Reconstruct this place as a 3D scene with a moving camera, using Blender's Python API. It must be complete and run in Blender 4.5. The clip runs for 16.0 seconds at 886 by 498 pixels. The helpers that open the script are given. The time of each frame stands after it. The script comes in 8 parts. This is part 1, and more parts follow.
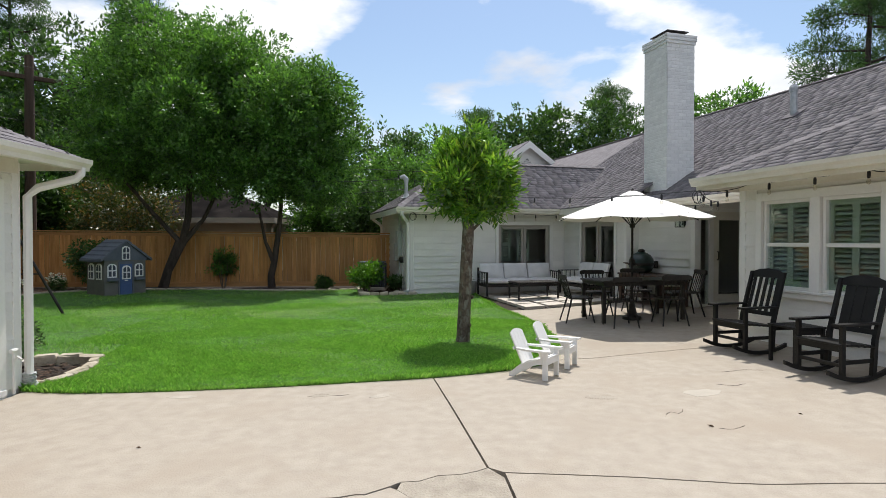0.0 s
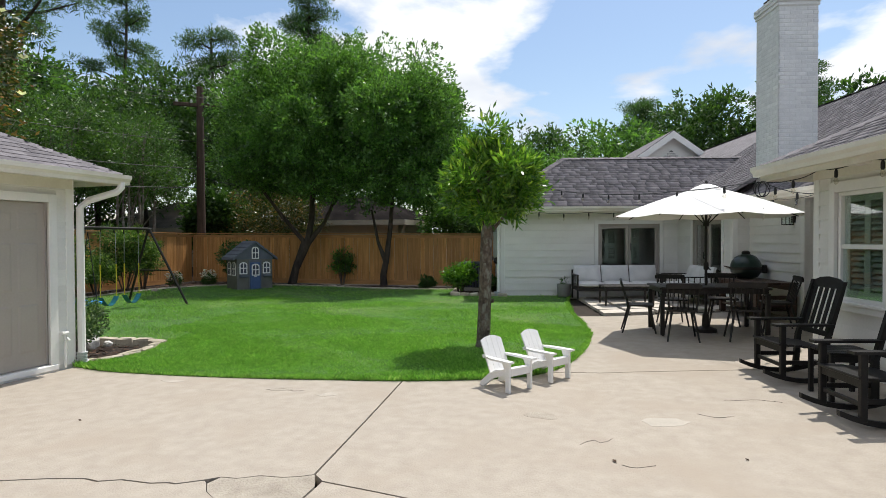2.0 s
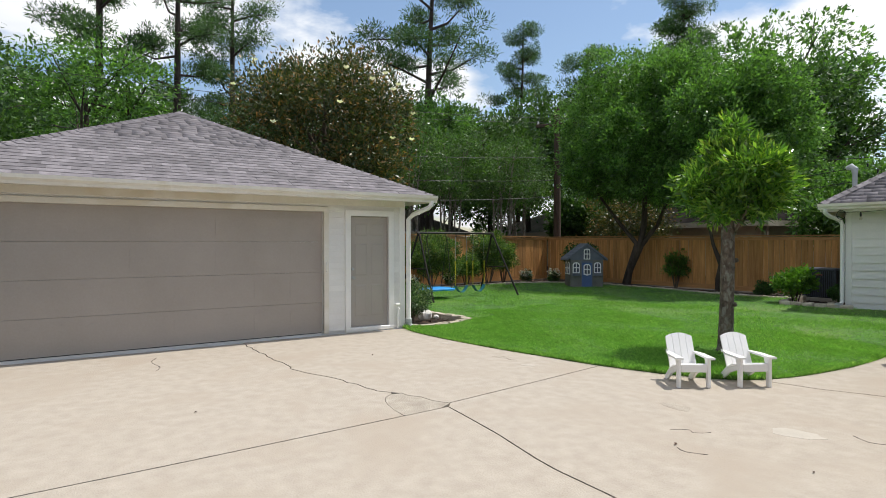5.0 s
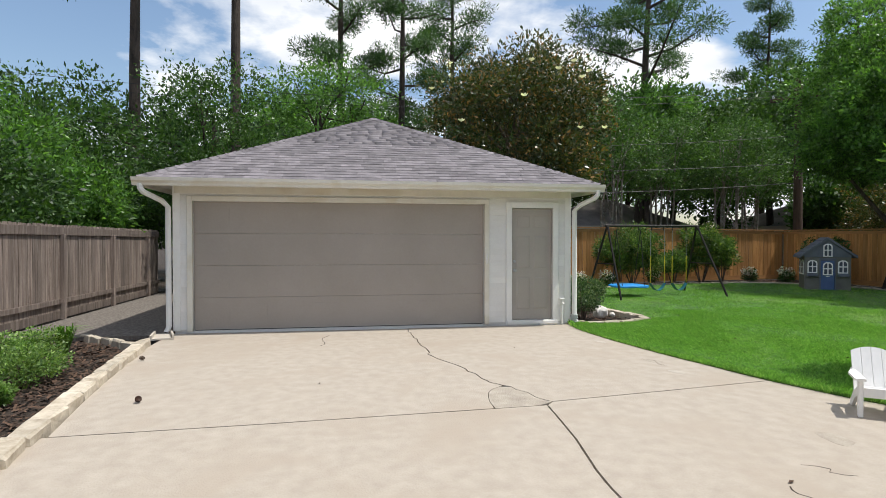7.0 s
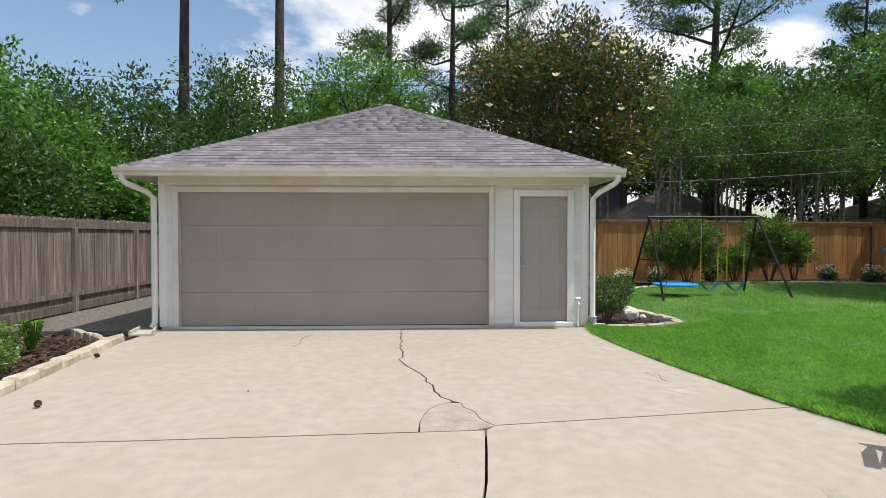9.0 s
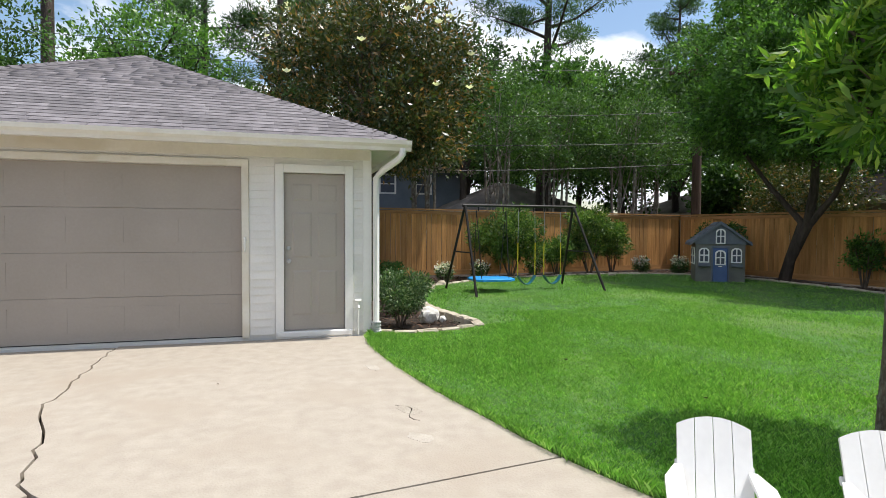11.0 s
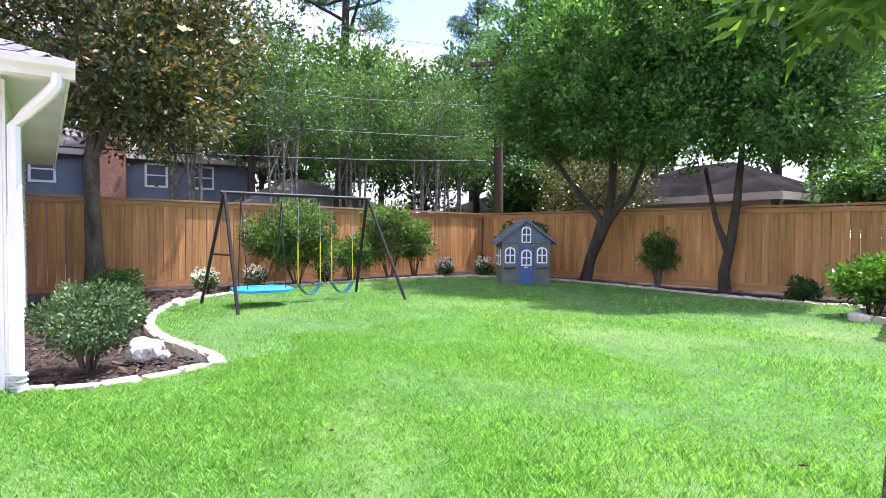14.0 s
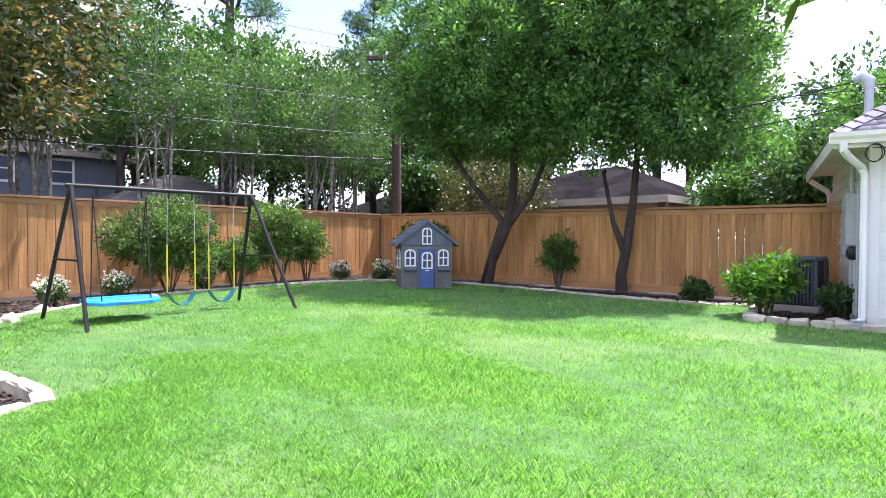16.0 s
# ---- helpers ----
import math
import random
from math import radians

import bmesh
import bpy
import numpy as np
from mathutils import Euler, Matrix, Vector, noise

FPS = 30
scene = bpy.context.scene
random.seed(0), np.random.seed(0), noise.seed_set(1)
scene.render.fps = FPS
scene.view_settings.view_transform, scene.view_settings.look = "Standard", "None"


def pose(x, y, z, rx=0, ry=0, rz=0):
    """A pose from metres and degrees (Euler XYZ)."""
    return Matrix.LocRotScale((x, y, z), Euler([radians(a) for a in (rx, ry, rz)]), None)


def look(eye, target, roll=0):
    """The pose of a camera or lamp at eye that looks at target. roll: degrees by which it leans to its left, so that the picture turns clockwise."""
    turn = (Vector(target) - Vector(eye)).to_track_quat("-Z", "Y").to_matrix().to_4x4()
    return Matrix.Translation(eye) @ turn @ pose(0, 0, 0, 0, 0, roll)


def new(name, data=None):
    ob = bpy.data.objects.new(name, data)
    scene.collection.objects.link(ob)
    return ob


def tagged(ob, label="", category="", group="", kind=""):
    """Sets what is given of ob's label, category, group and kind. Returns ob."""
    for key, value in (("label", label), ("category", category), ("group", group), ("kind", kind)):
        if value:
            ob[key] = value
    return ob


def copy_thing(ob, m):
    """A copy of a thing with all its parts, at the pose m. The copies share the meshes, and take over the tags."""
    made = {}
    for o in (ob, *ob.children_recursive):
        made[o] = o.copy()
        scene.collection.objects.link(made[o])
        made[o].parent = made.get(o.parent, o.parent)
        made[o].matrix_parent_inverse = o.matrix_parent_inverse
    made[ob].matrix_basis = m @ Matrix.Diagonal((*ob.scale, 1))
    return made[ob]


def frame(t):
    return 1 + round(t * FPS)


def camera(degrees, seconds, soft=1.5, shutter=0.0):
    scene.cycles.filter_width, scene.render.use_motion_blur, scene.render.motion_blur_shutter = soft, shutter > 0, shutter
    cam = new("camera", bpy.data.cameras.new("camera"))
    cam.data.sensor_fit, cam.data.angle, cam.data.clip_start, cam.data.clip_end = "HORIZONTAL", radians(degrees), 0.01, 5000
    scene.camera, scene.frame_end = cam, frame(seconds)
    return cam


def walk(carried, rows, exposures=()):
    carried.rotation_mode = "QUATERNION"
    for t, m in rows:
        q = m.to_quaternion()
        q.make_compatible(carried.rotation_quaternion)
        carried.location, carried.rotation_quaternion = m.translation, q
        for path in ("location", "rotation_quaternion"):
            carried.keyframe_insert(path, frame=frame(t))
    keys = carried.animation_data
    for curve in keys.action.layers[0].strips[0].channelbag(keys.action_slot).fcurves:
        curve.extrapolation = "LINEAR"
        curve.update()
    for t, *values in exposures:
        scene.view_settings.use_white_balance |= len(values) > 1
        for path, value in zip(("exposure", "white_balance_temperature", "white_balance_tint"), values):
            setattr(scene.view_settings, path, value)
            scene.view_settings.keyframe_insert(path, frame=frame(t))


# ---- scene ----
cam = camera(76.0, 16.0, soft=0.75)
PATH = [
    (0, (0.847, 0.458, 1.585), (0.882, 2.458, 1.555), 0.0),
    (0.5, (1.442, 0.533, 1.579), (1.314, 2.528, 1.549), -0.0),
    (1, (2.065, 0.626, 1.61), (1.781, 2.605, 1.578), -0.1),
    (1.5, (2.671, 0.746, 1.632), (2.206, 2.691, 1.601), -0.1),
    (2, (3.251, 0.943, 1.614), (2.649, 2.85, 1.583), -0.2),
    (2.5, (3.756, 1.068, 1.583), (2.997, 2.919, 1.554), -0.2),
    (3, (4.216, 1.064, 1.548), (3.261, 2.821, 1.522), -0.2),
    (3.5, (4.673, 1.023, 1.553), (3.518, 2.656, 1.529), -0.2),
    (4, (5.165, 1.05, 1.57), (3.805, 2.516, 1.551), -0.2),
    (4.5, (5.578, 1.12, 1.558), (4.057, 2.419, 1.543), -0.2),
    (5, (5.936, 1.277, 1.575), (4.254, 2.36, 1.56), -0.1),
    (5.2, (6.066, 1.389, 1.579), (4.333, 2.386, 1.56), -0.0),
    (7.3, (6.286, 2.693, 1.497), (4.3, 2.928, 1.467), -0.0),
    (7.5, (6.255, 2.82, 1.497), (4.263, 2.996, 1.464), 0.0),
    (8, (6.063, 3.141, 1.502), (4.065, 3.196, 1.466), 0.0),
    (8.2, (5.99, 3.275, 1.498), (3.991, 3.3, 1.462), 0.1),
    (10.3, (4.463, 4.821, 1.337), (2.489, 5.132, 1.281), 0.0),
    (10.5, (4.302, 4.977, 1.335), (2.337, 5.345, 1.277), 0.1),
    (11, (3.923, 5.346, 1.369), (2.0, 5.894, 1.305), 0.2),
    (11.5, (3.58, 5.662, 1.391), (1.709, 6.366, 1.317), 0.4),
    (12, (3.266, 5.911, 1.408), (1.438, 6.718, 1.332), 0.7),
    (12.5, (2.939, 6.136, 1.375), (1.151, 7.03, 1.306), 0.5),
    (13, (2.557, 6.343, 1.319), (0.811, 7.315, 1.258), 0.4),
    (13.5, (2.178, 6.526, 1.28), (0.477, 7.577, 1.225), 0.2),
    (14, (1.922, 6.711, 1.241), (0.286, 7.862, 1.193), 0.2),
    (14.5, (1.711, 6.873, 1.222), (0.133, 8.101, 1.177), 0.2),
    (15, (1.596, 6.989, 1.216), (0.08, 8.293, 1.174), 0.1),
    (15.5, (1.463, 7.071, 1.236), (0.015, 8.45, 1.194), 0.2),
    (16, (1.337, 7.134, 1.239), (-0.063, 8.562, 1.198), 0.2),
]
walk(cam, [(t, look(eye, target, roll)) for t, eye, target, roll in PATH],
     [(0, 0.05, 6500, 10), (8, 0.08, 6500, 10), (10.5, 0.2, 6500, 10), (12, 0.58, 6300, 10), (13, 1.05, 6050, 14), (14, 1.53, 5850, 27), (16, 1.62, 5800, 28)])

# ---- world, sun ----
SUN = Vector((0.127, 0.41, 1.0)).normalized()
world = bpy.data.worlds.new("sky")
scene.world = world
world.use_nodes = True
wn, wl = world.node_tree.nodes, world.node_tree.links
wn.clear()
w_out = wn.new("ShaderNodeOutputWorld")
w_bg = wn.new("ShaderNodeBackground")
w_bg.inputs["Strength"].default_value = 0.14
sky = wn.new("ShaderNodeTexSky")
sky.sky_type, sky.sun_disc = "NISHITA", False
sky.sun_elevation = math.asin(SUN.z)
sky.sun_rotation = math.atan2(SUN.x, SUN.y)
sky.air_density, sky.dust_density, sky.ozone_density = 1.2, 1.0, 2.0
w_co = wn.new("ShaderNodeTexCoord")
w_sep = wn.new("ShaderNodeSeparateXYZ")
wl.new(w_co.outputs["Generated"], w_sep.inputs[0])


def wmath(op, a, b):
    n = wn.new("ShaderNodeMath")
    n.operation = op
    for i, v in enumerate((a, b)):
        if isinstance(v, (int, float)):
            n.inputs[i].default_value = v
        else:
            wl.new(v, n.inputs[i])
    return n.outputs[0]


# cloud layer on a flat ceiling high above: direction divided by its height
w_up = wmath("ADD", wmath("MAXIMUM", w_sep.outputs[2], 0.02), 0.22)
w_flat = wn.new("ShaderNodeCombineXYZ")
wl.new(wmath("DIVIDE", w_sep.outputs[0], w_up), w_flat.inputs[0])
wl.new(wmath("DIVIDE", w_sep.outputs[1], w_up), w_flat.inputs[1])
wl.new(wmath("MULTIPLY", w_sep.outputs[2], 1.5), w_flat.inputs[2])
w_n = wn.new("ShaderNodeTexNoise")
w_n.inputs["Scale"].default_value, w_n.inputs["Detail"].default_value, w_n.inputs["Roughness"].default_value = 1.6, 9, 0.52
w_n.inputs["Distortion"].default_value = 0.1
wl.new(w_flat.outputs[0], w_n.inputs["Vector"])
w_ramp = wn.new("ShaderNodeValToRGB")
w_ramp.color_ramp.elements[0].position, w_ramp.color_ramp.elements[1].position = 0.475, 0.56
wl.new(w_n.outputs["Fac"], w_ramp.inputs[0])
w_shade = wn.new("ShaderNodeTexNoise")
w_shade.inputs["Scale"].default_value, w_shade.inputs["Detail"].default_value = 1.1, 5
wl.new(w_flat.outputs[0], w_shade.inputs["Vector"])
w_tone = wn.new("ShaderNodeValToRGB")
w_tone.color_ramp.elements[0].color, w_tone.color_ramp.elements[1].color = (4.9, 5.3, 6.0, 1), (7.6, 7.7, 7.8, 1)
w_tone.color_ramp.elements[0].position, w_tone.color_ramp.elements[1].position = 0.38, 0.56
wl.new(w_shade.outputs["Fac"], w_tone.inputs[0])
w_mix = wn.new("ShaderNodeMix")
w_mix.data_type = "RGBA"
wl.new(w_ramp.outputs[0], w_mix.inputs["Factor"])
wl.new(sky.outputs[0], w_mix.inputs[6])
wl.new(w_tone.outputs[0], w_mix.inputs[7])
wl.new(w_mix.outputs[2], w_bg.inputs["Color"])
wl.new(w_bg.outputs[0], w_out.inputs["Surface"])

sun_data = bpy.data.lights.new("sun", "SUN")
sun_data.energy, sun_data.angle, sun_data.color = 3.9, radians(0.55), (1.0, 0.97, 0.91)
sun = new("sun", sun_data)
sun.matrix_world = look(SUN * 60, (0, 0, 0))


# ---- materials ----
def material(name, rough=0.7, metal=0.0):
    m = bpy.data.materials.new(name)
    m.use_nodes = True
    b = m.node_tree.nodes["Principled BSDF"]
    b.inputs["Roughness"].default_value, b.inputs["Metallic"].default_value = rough, metal
    return m, m.node_tree.nodes, m.node_tree.links, b


def surface(name, c1, c2, scale=3.0, rough=0.7, bump=0.15, fine=60.0, stain=None, stain_scale=0.6, vary=0.0, island=0.0,
            metal=0.0, stretch=(1, 1, 1), local=False, gloss=0.5, depth=0.01):
    """Two colours mixed by a coarse and a fine noise, stains with a shape of their own, relief from the fine noise."""
    m, n, l, b = material(name, rough, metal)
    b.inputs["Specular IOR Level"].default_value = gloss
    if local:
        src = n.new("ShaderNodeTexCoord").outputs["Object"]
    else:
        src = n.new("ShaderNodeNewGeometry").outputs["Position"]
    mp = n.new("ShaderNodeMapping")
    mp.inputs["Scale"].default_value = stretch
    l.new(src, mp.inputs["Vector"])
    info = n.new("ShaderNodeObjectInfo")
    big = n.new("ShaderNodeTexNoise")
    big.inputs["Scale"].default_value, big.inputs["Detail"].default_value = scale, 5
    small = n.new("ShaderNodeTexNoise")
    small.inputs["Scale"].default_value, small.inputs["Detail"].default_value = fine, 4
    off = n.new("ShaderNodeVectorMath")
    off.operation = "MULTIPLY_ADD"
    off.inputs[1].default_value = (37, 37, 37) if vary else (0, 0, 0)
    l.new(info.outputs["Random"], off.inputs[0])
    l.new(mp.outputs[0], off.inputs[2])
    l.new(off.outputs[0], big.inputs["Vector"])
    l.new(off.outputs[0], small.inputs["Vector"])
    add = n.new("ShaderNodeMath")
    add.operation = "MULTIPLY_ADD"
    l.new(small.outputs["Fac"], add.inputs[0])
    add.inputs[1].default_value = 0.45
    l.new(big.outputs["Fac"], add.inputs[2])
    rr = n.new("ShaderNodeMapRange")
    rr.inputs["From Min"].default_value, rr.inputs["From Max"].default_value = 0.5, 0.95
    l.new(add.outputs[0], rr.inputs["Value"])
    mix = n.new("ShaderNodeMix")
    mix.data_type = "RGBA"
    mix.inputs[6].default_value, mix.inputs[7].default_value = (*c1, 1), (*c2, 1)
    l.new(rr.outputs[0], mix.inputs["Factor"])
    col = mix.outputs[2]
    if stain:
        st = n.new("ShaderNodeTexNoise")
        st.inputs["Scale"].default_value, st.inputs["Detail"].default_value, st.inputs["Distortion"].default_value = stain_scale, 6, 0.6
        l.new(off.outputs[0], st.inputs["Vector"])
        ramp = n.new("ShaderNodeValToRGB")
        ramp.color_ramp.elements[0].position, ramp.color_ramp.elements[1].position = 0.5, 0.68
        l.new(st.outputs["Fac"], ramp.inputs[0])
        mx = n.new("ShaderNodeMix")
        mx.data_type = "RGBA"
        mx.inputs[7].default_value = (*stain, 1)
        l.new(ramp.outputs[0], mx.inputs["Factor"])
        l.new(col, mx.inputs[6])
        col = mx.outputs[2]
    if vary or island:
        rnd = info.outputs["Random"]
        if island:
            rnd = n.new("ShaderNodeNewGeometry").outputs["Random Per Island"]
        amount = vary or island
        hsv = n.new("ShaderNodeHueSaturation")
        mr = n.new("ShaderNodeMapRange")
        mr.inputs["To Min"].default_value, mr.inputs["To Max"].default_value = 1 - amount, 1 + amount
        l.new(rnd, mr.inputs["Value"])
        l.new(mr.outputs[0], hsv.inputs["Value"])
        l.new(col, hsv.inputs["Color"])
        col = hsv.outputs[0]
    l.new(col, b.inputs["Base Color"])
    if bump:
        bp = n.new("ShaderNodeBump")
        bp.inputs["Strength"].default_value, bp.inputs["Distance"].default_value = bump, depth
        l.new(small.outputs["Fac"], bp.inputs["Height"])
        l.new(bp.outputs[0], b.inputs["Normal"])
    return m


def leaf_material(name, dark, light, warm=None, gloss=0.45, through_light=0.35, clump=2.6, vary=0.45):
    """Leaves: each leaf its own tint, clumps lighter and darker, some light passing through."""
    m, n, l, b = material(name, gloss)
    rnd = n.new("ShaderNodeNewGeometry").outputs["Random Per Island"]
    ramp = n.new("ShaderNodeValToRGB")
    ramp.color_ramp.elements[0].color, ramp.color_ramp.elements[1].color = (*dark, 1), (*light, 1)
    if warm:
        e = ramp.color_ramp.elements.new(0.72)
        e.color = (*light, 1)
        ramp.color_ramp.elements[-1].color = (*warm, 1)
    l.new(rnd, ramp.inputs[0])
    pos = n.new("ShaderNodeNewGeometry").outputs["Position"]
    patch = n.new("ShaderNodeTexNoise")
    patch.inputs["Scale"].default_value, patch.inputs["Detail"].default_value = clump, 3
    l.new(pos, patch.inputs["Vector"])
    amount = n.new("ShaderNodeMapRange")
    amount.inputs["From Min"].default_value, amount.inputs["From Max"].default_value = 0.32, 0.68
    amount.inputs["To Min"].default_value, amount.inputs["To Max"].default_value = 1 - vary, 1 + vary
    l.new(patch.outputs["Fac"], amount.inputs["Value"])
    hsv = n.new("ShaderNodeHueSaturation")
    l.new(amount.outputs[0], hsv.inputs["Value"])
    l.new(ramp.outputs[0], hsv.inputs["Color"])
    leaf_colour = hsv.outputs[0]
    l.new(leaf_colour, b.inputs["Base Color"])
    tr = n.new("ShaderNodeBsdfTranslucent")
    gain = n.new("ShaderNodeMix")
    gain.data_type, gain.blend_type = "RGBA", "MULTIPLY"
    gain.inputs["Factor"].default_value = 1
    gain.inputs[7].default_value = (1.5, 1.7, 0.7, 1)
    l.new(leaf_colour, gain.inputs[6])
    l.new(gain.outputs[2], tr.inputs["Color"])
    ms = n.new("ShaderNodeMixShader")
    ms.inputs[0].default_value = through_light
    l.new(b.outputs[0], ms.inputs[1])
    l.new(tr.outputs[0], ms.inputs[2])
    l.new(ms.outputs[0], n["Material Output"].inputs["Surface"])
    return m


def glass_material(name, tint=(0.9, 0.95, 0.93)):
    m, n, l, b = material(name, 0.02)
    tr = n.new("ShaderNodeBsdfTransparent")
    tr.inputs["Color"].default_value = (*tint, 1)
    gl = n.new("ShaderNodeBsdfGlossy")
    gl.inputs["Roughness"].default_value = 0.02
    lw = n.new("ShaderNodeLayerWeight")
    lw.inputs["Blend"].default_value = 0.35
    fr = n.new("ShaderNodeMapRange")
    fr.inputs["To Min"].default_value, fr.inputs["To Max"].default_value = 0.03, 0.55
    l.new(lw.outputs["Facing"], fr.inputs["Value"])
    ms = n.new("ShaderNodeMixShader")
    l.new(fr.outputs[0], ms.inputs[0])
    l.new(tr.outputs[0], ms.inputs[1])
    l.new(gl.outputs[0], ms.inputs[2])
    l.new(ms.outputs[0], n["Material Output"].inputs["Surface"])
    return m


CONCRETE = surface("concrete", (0.378, 0.324, 0.263), (0.452, 0.396, 0.326), 7, 0.9, 0.7, 70, stain=(0.392, 0.33, 0.262), stain_scale=0.9, depth=0.006)
CONCRETE_PALE = surface("pale_patch", (0.44, 0.395, 0.33), (0.53, 0.48, 0.41), 3, 0.9, 0.2, 50)
CONCRETE_WORN = surface("worn_concrete", (0.40, 0.35, 0.29), (0.50, 0.45, 0.38), 8, 0.9, 0.6, 60)
AGGREGATE = surface("broken_concrete", (0.32, 0.276, 0.222), (0.47, 0.415, 0.34), 6, 0.95, 0.9, 60, depth=0.012)
PAVER = surface("paver", (0.55, 0.49, 0.42), (0.68, 0.62, 0.54), 2, 0.9, 0.3, 50, vary=0.06)
SOIL = surface("soil", (0.018, 0.012, 0.008), (0.06, 0.042, 0.03), 8, 0.95, 1.0, 45, depth=0.03)
MULCH = surface("mulch_chips", (0.035, 0.02, 0.012), (0.12, 0.07, 0.045), 9, 0.95, 0.5, 60, island=0.5)
TURF = surface("turf", (0.045, 0.11, 0.02), (0.10, 0.23, 0.045), 5, 0.95, 0.9, 90, stain=(0.16, 0.235, 0.065), stain_scale=0.5, depth=0.02)
STONE = surface("edging_stone", (0.36, 0.30, 0.22), (0.62, 0.55, 0.44), 5, 0.9, 0.7, 30, vary=0.12)
WHITE_STONE = surface("white_stone", (0.62, 0.58, 0.52), (0.82, 0.79, 0.74), 6, 0.9, 0.8, 25)
GRAVEL = surface("gravel", (0.10, 0.085, 0.07), (0.26, 0.23, 0.20), 20, 0.95, 1.0, 70, depth=0.02)
WHITE_PAINT = surface("white_paint", (0.72, 0.70, 0.66), (0.82, 0.80, 0.76), 1.5, 0.55, 0.08, 40, vary=0.02)
TRIM_PAINT = surface("trim_paint", (0.78, 0.765, 0.73), (0.86, 0.845, 0.81), 2, 0.45, 0.05, 30)
CREAM = surface("cream_gutter", (0.70, 0.665, 0.58), (0.80, 0.765, 0.68), 2, 0.4, 0.04, 30, stain=(0.66, 0.60, 0.48), stain_scale=1.4)
TAUPE = surface("taupe_door", (0.335, 0.295, 0.255), (0.385, 0.34, 0.30), 1.2, 0.5, 0.06, 40)
TAUPE_DOOR = surface("taupe_side_door", (0.36, 0.325, 0.285), (0.41, 0.37, 0.325), 1.2, 0.5, 0.05, 40)
BRICK_WHITE = surface("painted_brick", (0.66, 0.66, 0.66), (0.80, 0.80, 0.79), 4, 0.8, 0.6, 40, vary=0.05)
MORTAR = surface("painted_mortar", (0.65, 0.65, 0.645), (0.76, 0.76, 0.75), 4, 0.85, 0.4, 40)
RED_BRICK = surface("red_brick", (0.22, 0.09, 0.06), (0.38, 0.19, 0.13), 9, 0.9, 0.4, 30, vary=0.15)
SHINGLE = surface("roof_shingle", (0.125, 0.112, 0.118), (0.23, 0.21, 0.218), 5, 0.9, 0.7, 120, island=0.24, depth=0.004)
SHINGLE_ONE = surface("roof_shingle_single", (0.125, 0.112, 0.118), (0.23, 0.21, 0.218), 5, 0.9, 0.7, 120, vary=0.24, depth=0.004)
FAR_SHINGLE = surface("far_shingle", (0.14, 0.115, 0.105), (0.26, 0.22, 0.20), 1.6, 0.9, 0.6, 30, island=0.15)
# tree shade put into the roof colour; the paler stain stands for sun dapples
SHADED_SHINGLE = surface("shaded_shingle", (0.010, 0.009, 0.009), (0.024, 0.020, 0.019), 1.6, 0.97, 0.6, 30, stain=(0.034, 0.029, 0.027), stain_scale=0.9, gloss=0.02)
CEDAR = surface("cedar_board", (0.40, 0.18, 0.05), (0.65, 0.34, 0.12), 2.2, 0.7, 0.35, 28, vary=0.22, stretch=(7, 7, 0.55))
CEDAR_RAIL = surface("cedar_rail", (0.36, 0.17, 0.06), (0.55, 0.29, 0.11), 3, 0.7, 0.3, 30, vary=0.15, stretch=(0.6, 0.6, 6))
GREY_WOOD = surface("weathered_board", (0.115, 0.082, 0.064), (0.35, 0.285, 0.24), 2.4, 0.92, 0.8, 26, stain=(0.16, 0.125, 0.105), stain_scale=1.1, vary=0.3, stretch=(7, 7, 0.5))
BLACK_WOOD = surface("black_painted_wood", (0.007, 0.0065, 0.0065), (0.018, 0.016, 0.015), 5, 0.5, 0.15, 60, gloss=0.3)
DARK_METAL = surface("dark_metal", (0.012, 0.010, 0.009), (0.03, 0.024, 0.02), 6, 0.5, 0.1, 80, gloss=0.35)
BROWN_WOOD = surface("dark_brown_wood", (0.035, 0.018, 0.012), (0.085, 0.045, 0.03), 3, 0.5, 0.25, 40, stretch=(1, 6, 6))
WHITE_POLY = surface("white_plastic_lumber", (0.80, 0.79, 0.77), (0.88, 0.87, 0.85), 3, 0.5, 0.05, 30)
CANVAS = surface("white_canvas", (0.80, 0.78, 0.74), (0.88, 0.86, 0.82), 3, 0.9, 0.12, 90)
CUSHION = surface("grey_cushion", (0.56, 0.55, 0.54), (0.68, 0.67, 0.66), 4, 0.95, 0.3, 120)
GREEN_ENAMEL = surface("dark_green_enamel", (0.008, 0.022, 0.018), (0.014, 0.034, 0.027), 8, 0.28, 0.2, 120)
PLASTIC_GREY = surface("grey_plastic", (0.115, 0.115, 0.105), (0.17, 0.165, 0.15), 5, 0.6, 0.2, 50)
PLASTIC_BLUE = surface("blue_plastic", (0.055, 0.10, 0.235), (0.075, 0.13, 0.285), 4, 0.5, 0.08, 40)
PLASTIC_ROOF = surface("slate_plastic", (0.10, 0.115, 0.15), (0.14, 0.155, 0.19), 5, 0.6, 0.2, 40)
BRIGHT_BLUE = surface("bright_blue_fabric", (0.02, 0.26, 0.66), (0.03, 0.34, 0.78), 5, 0.55, 0.1, 60)
TEAL = surface("teal_plastic", (0.02, 0.15, 0.20), (0.035, 0.21, 0.26), 5, 0.4, 0.05, 40)
YELLOW = surface("yellow_coating", (0.62, 0.50, 0.02), (0.75, 0.62, 0.04), 5, 0.4, 0.05, 40)
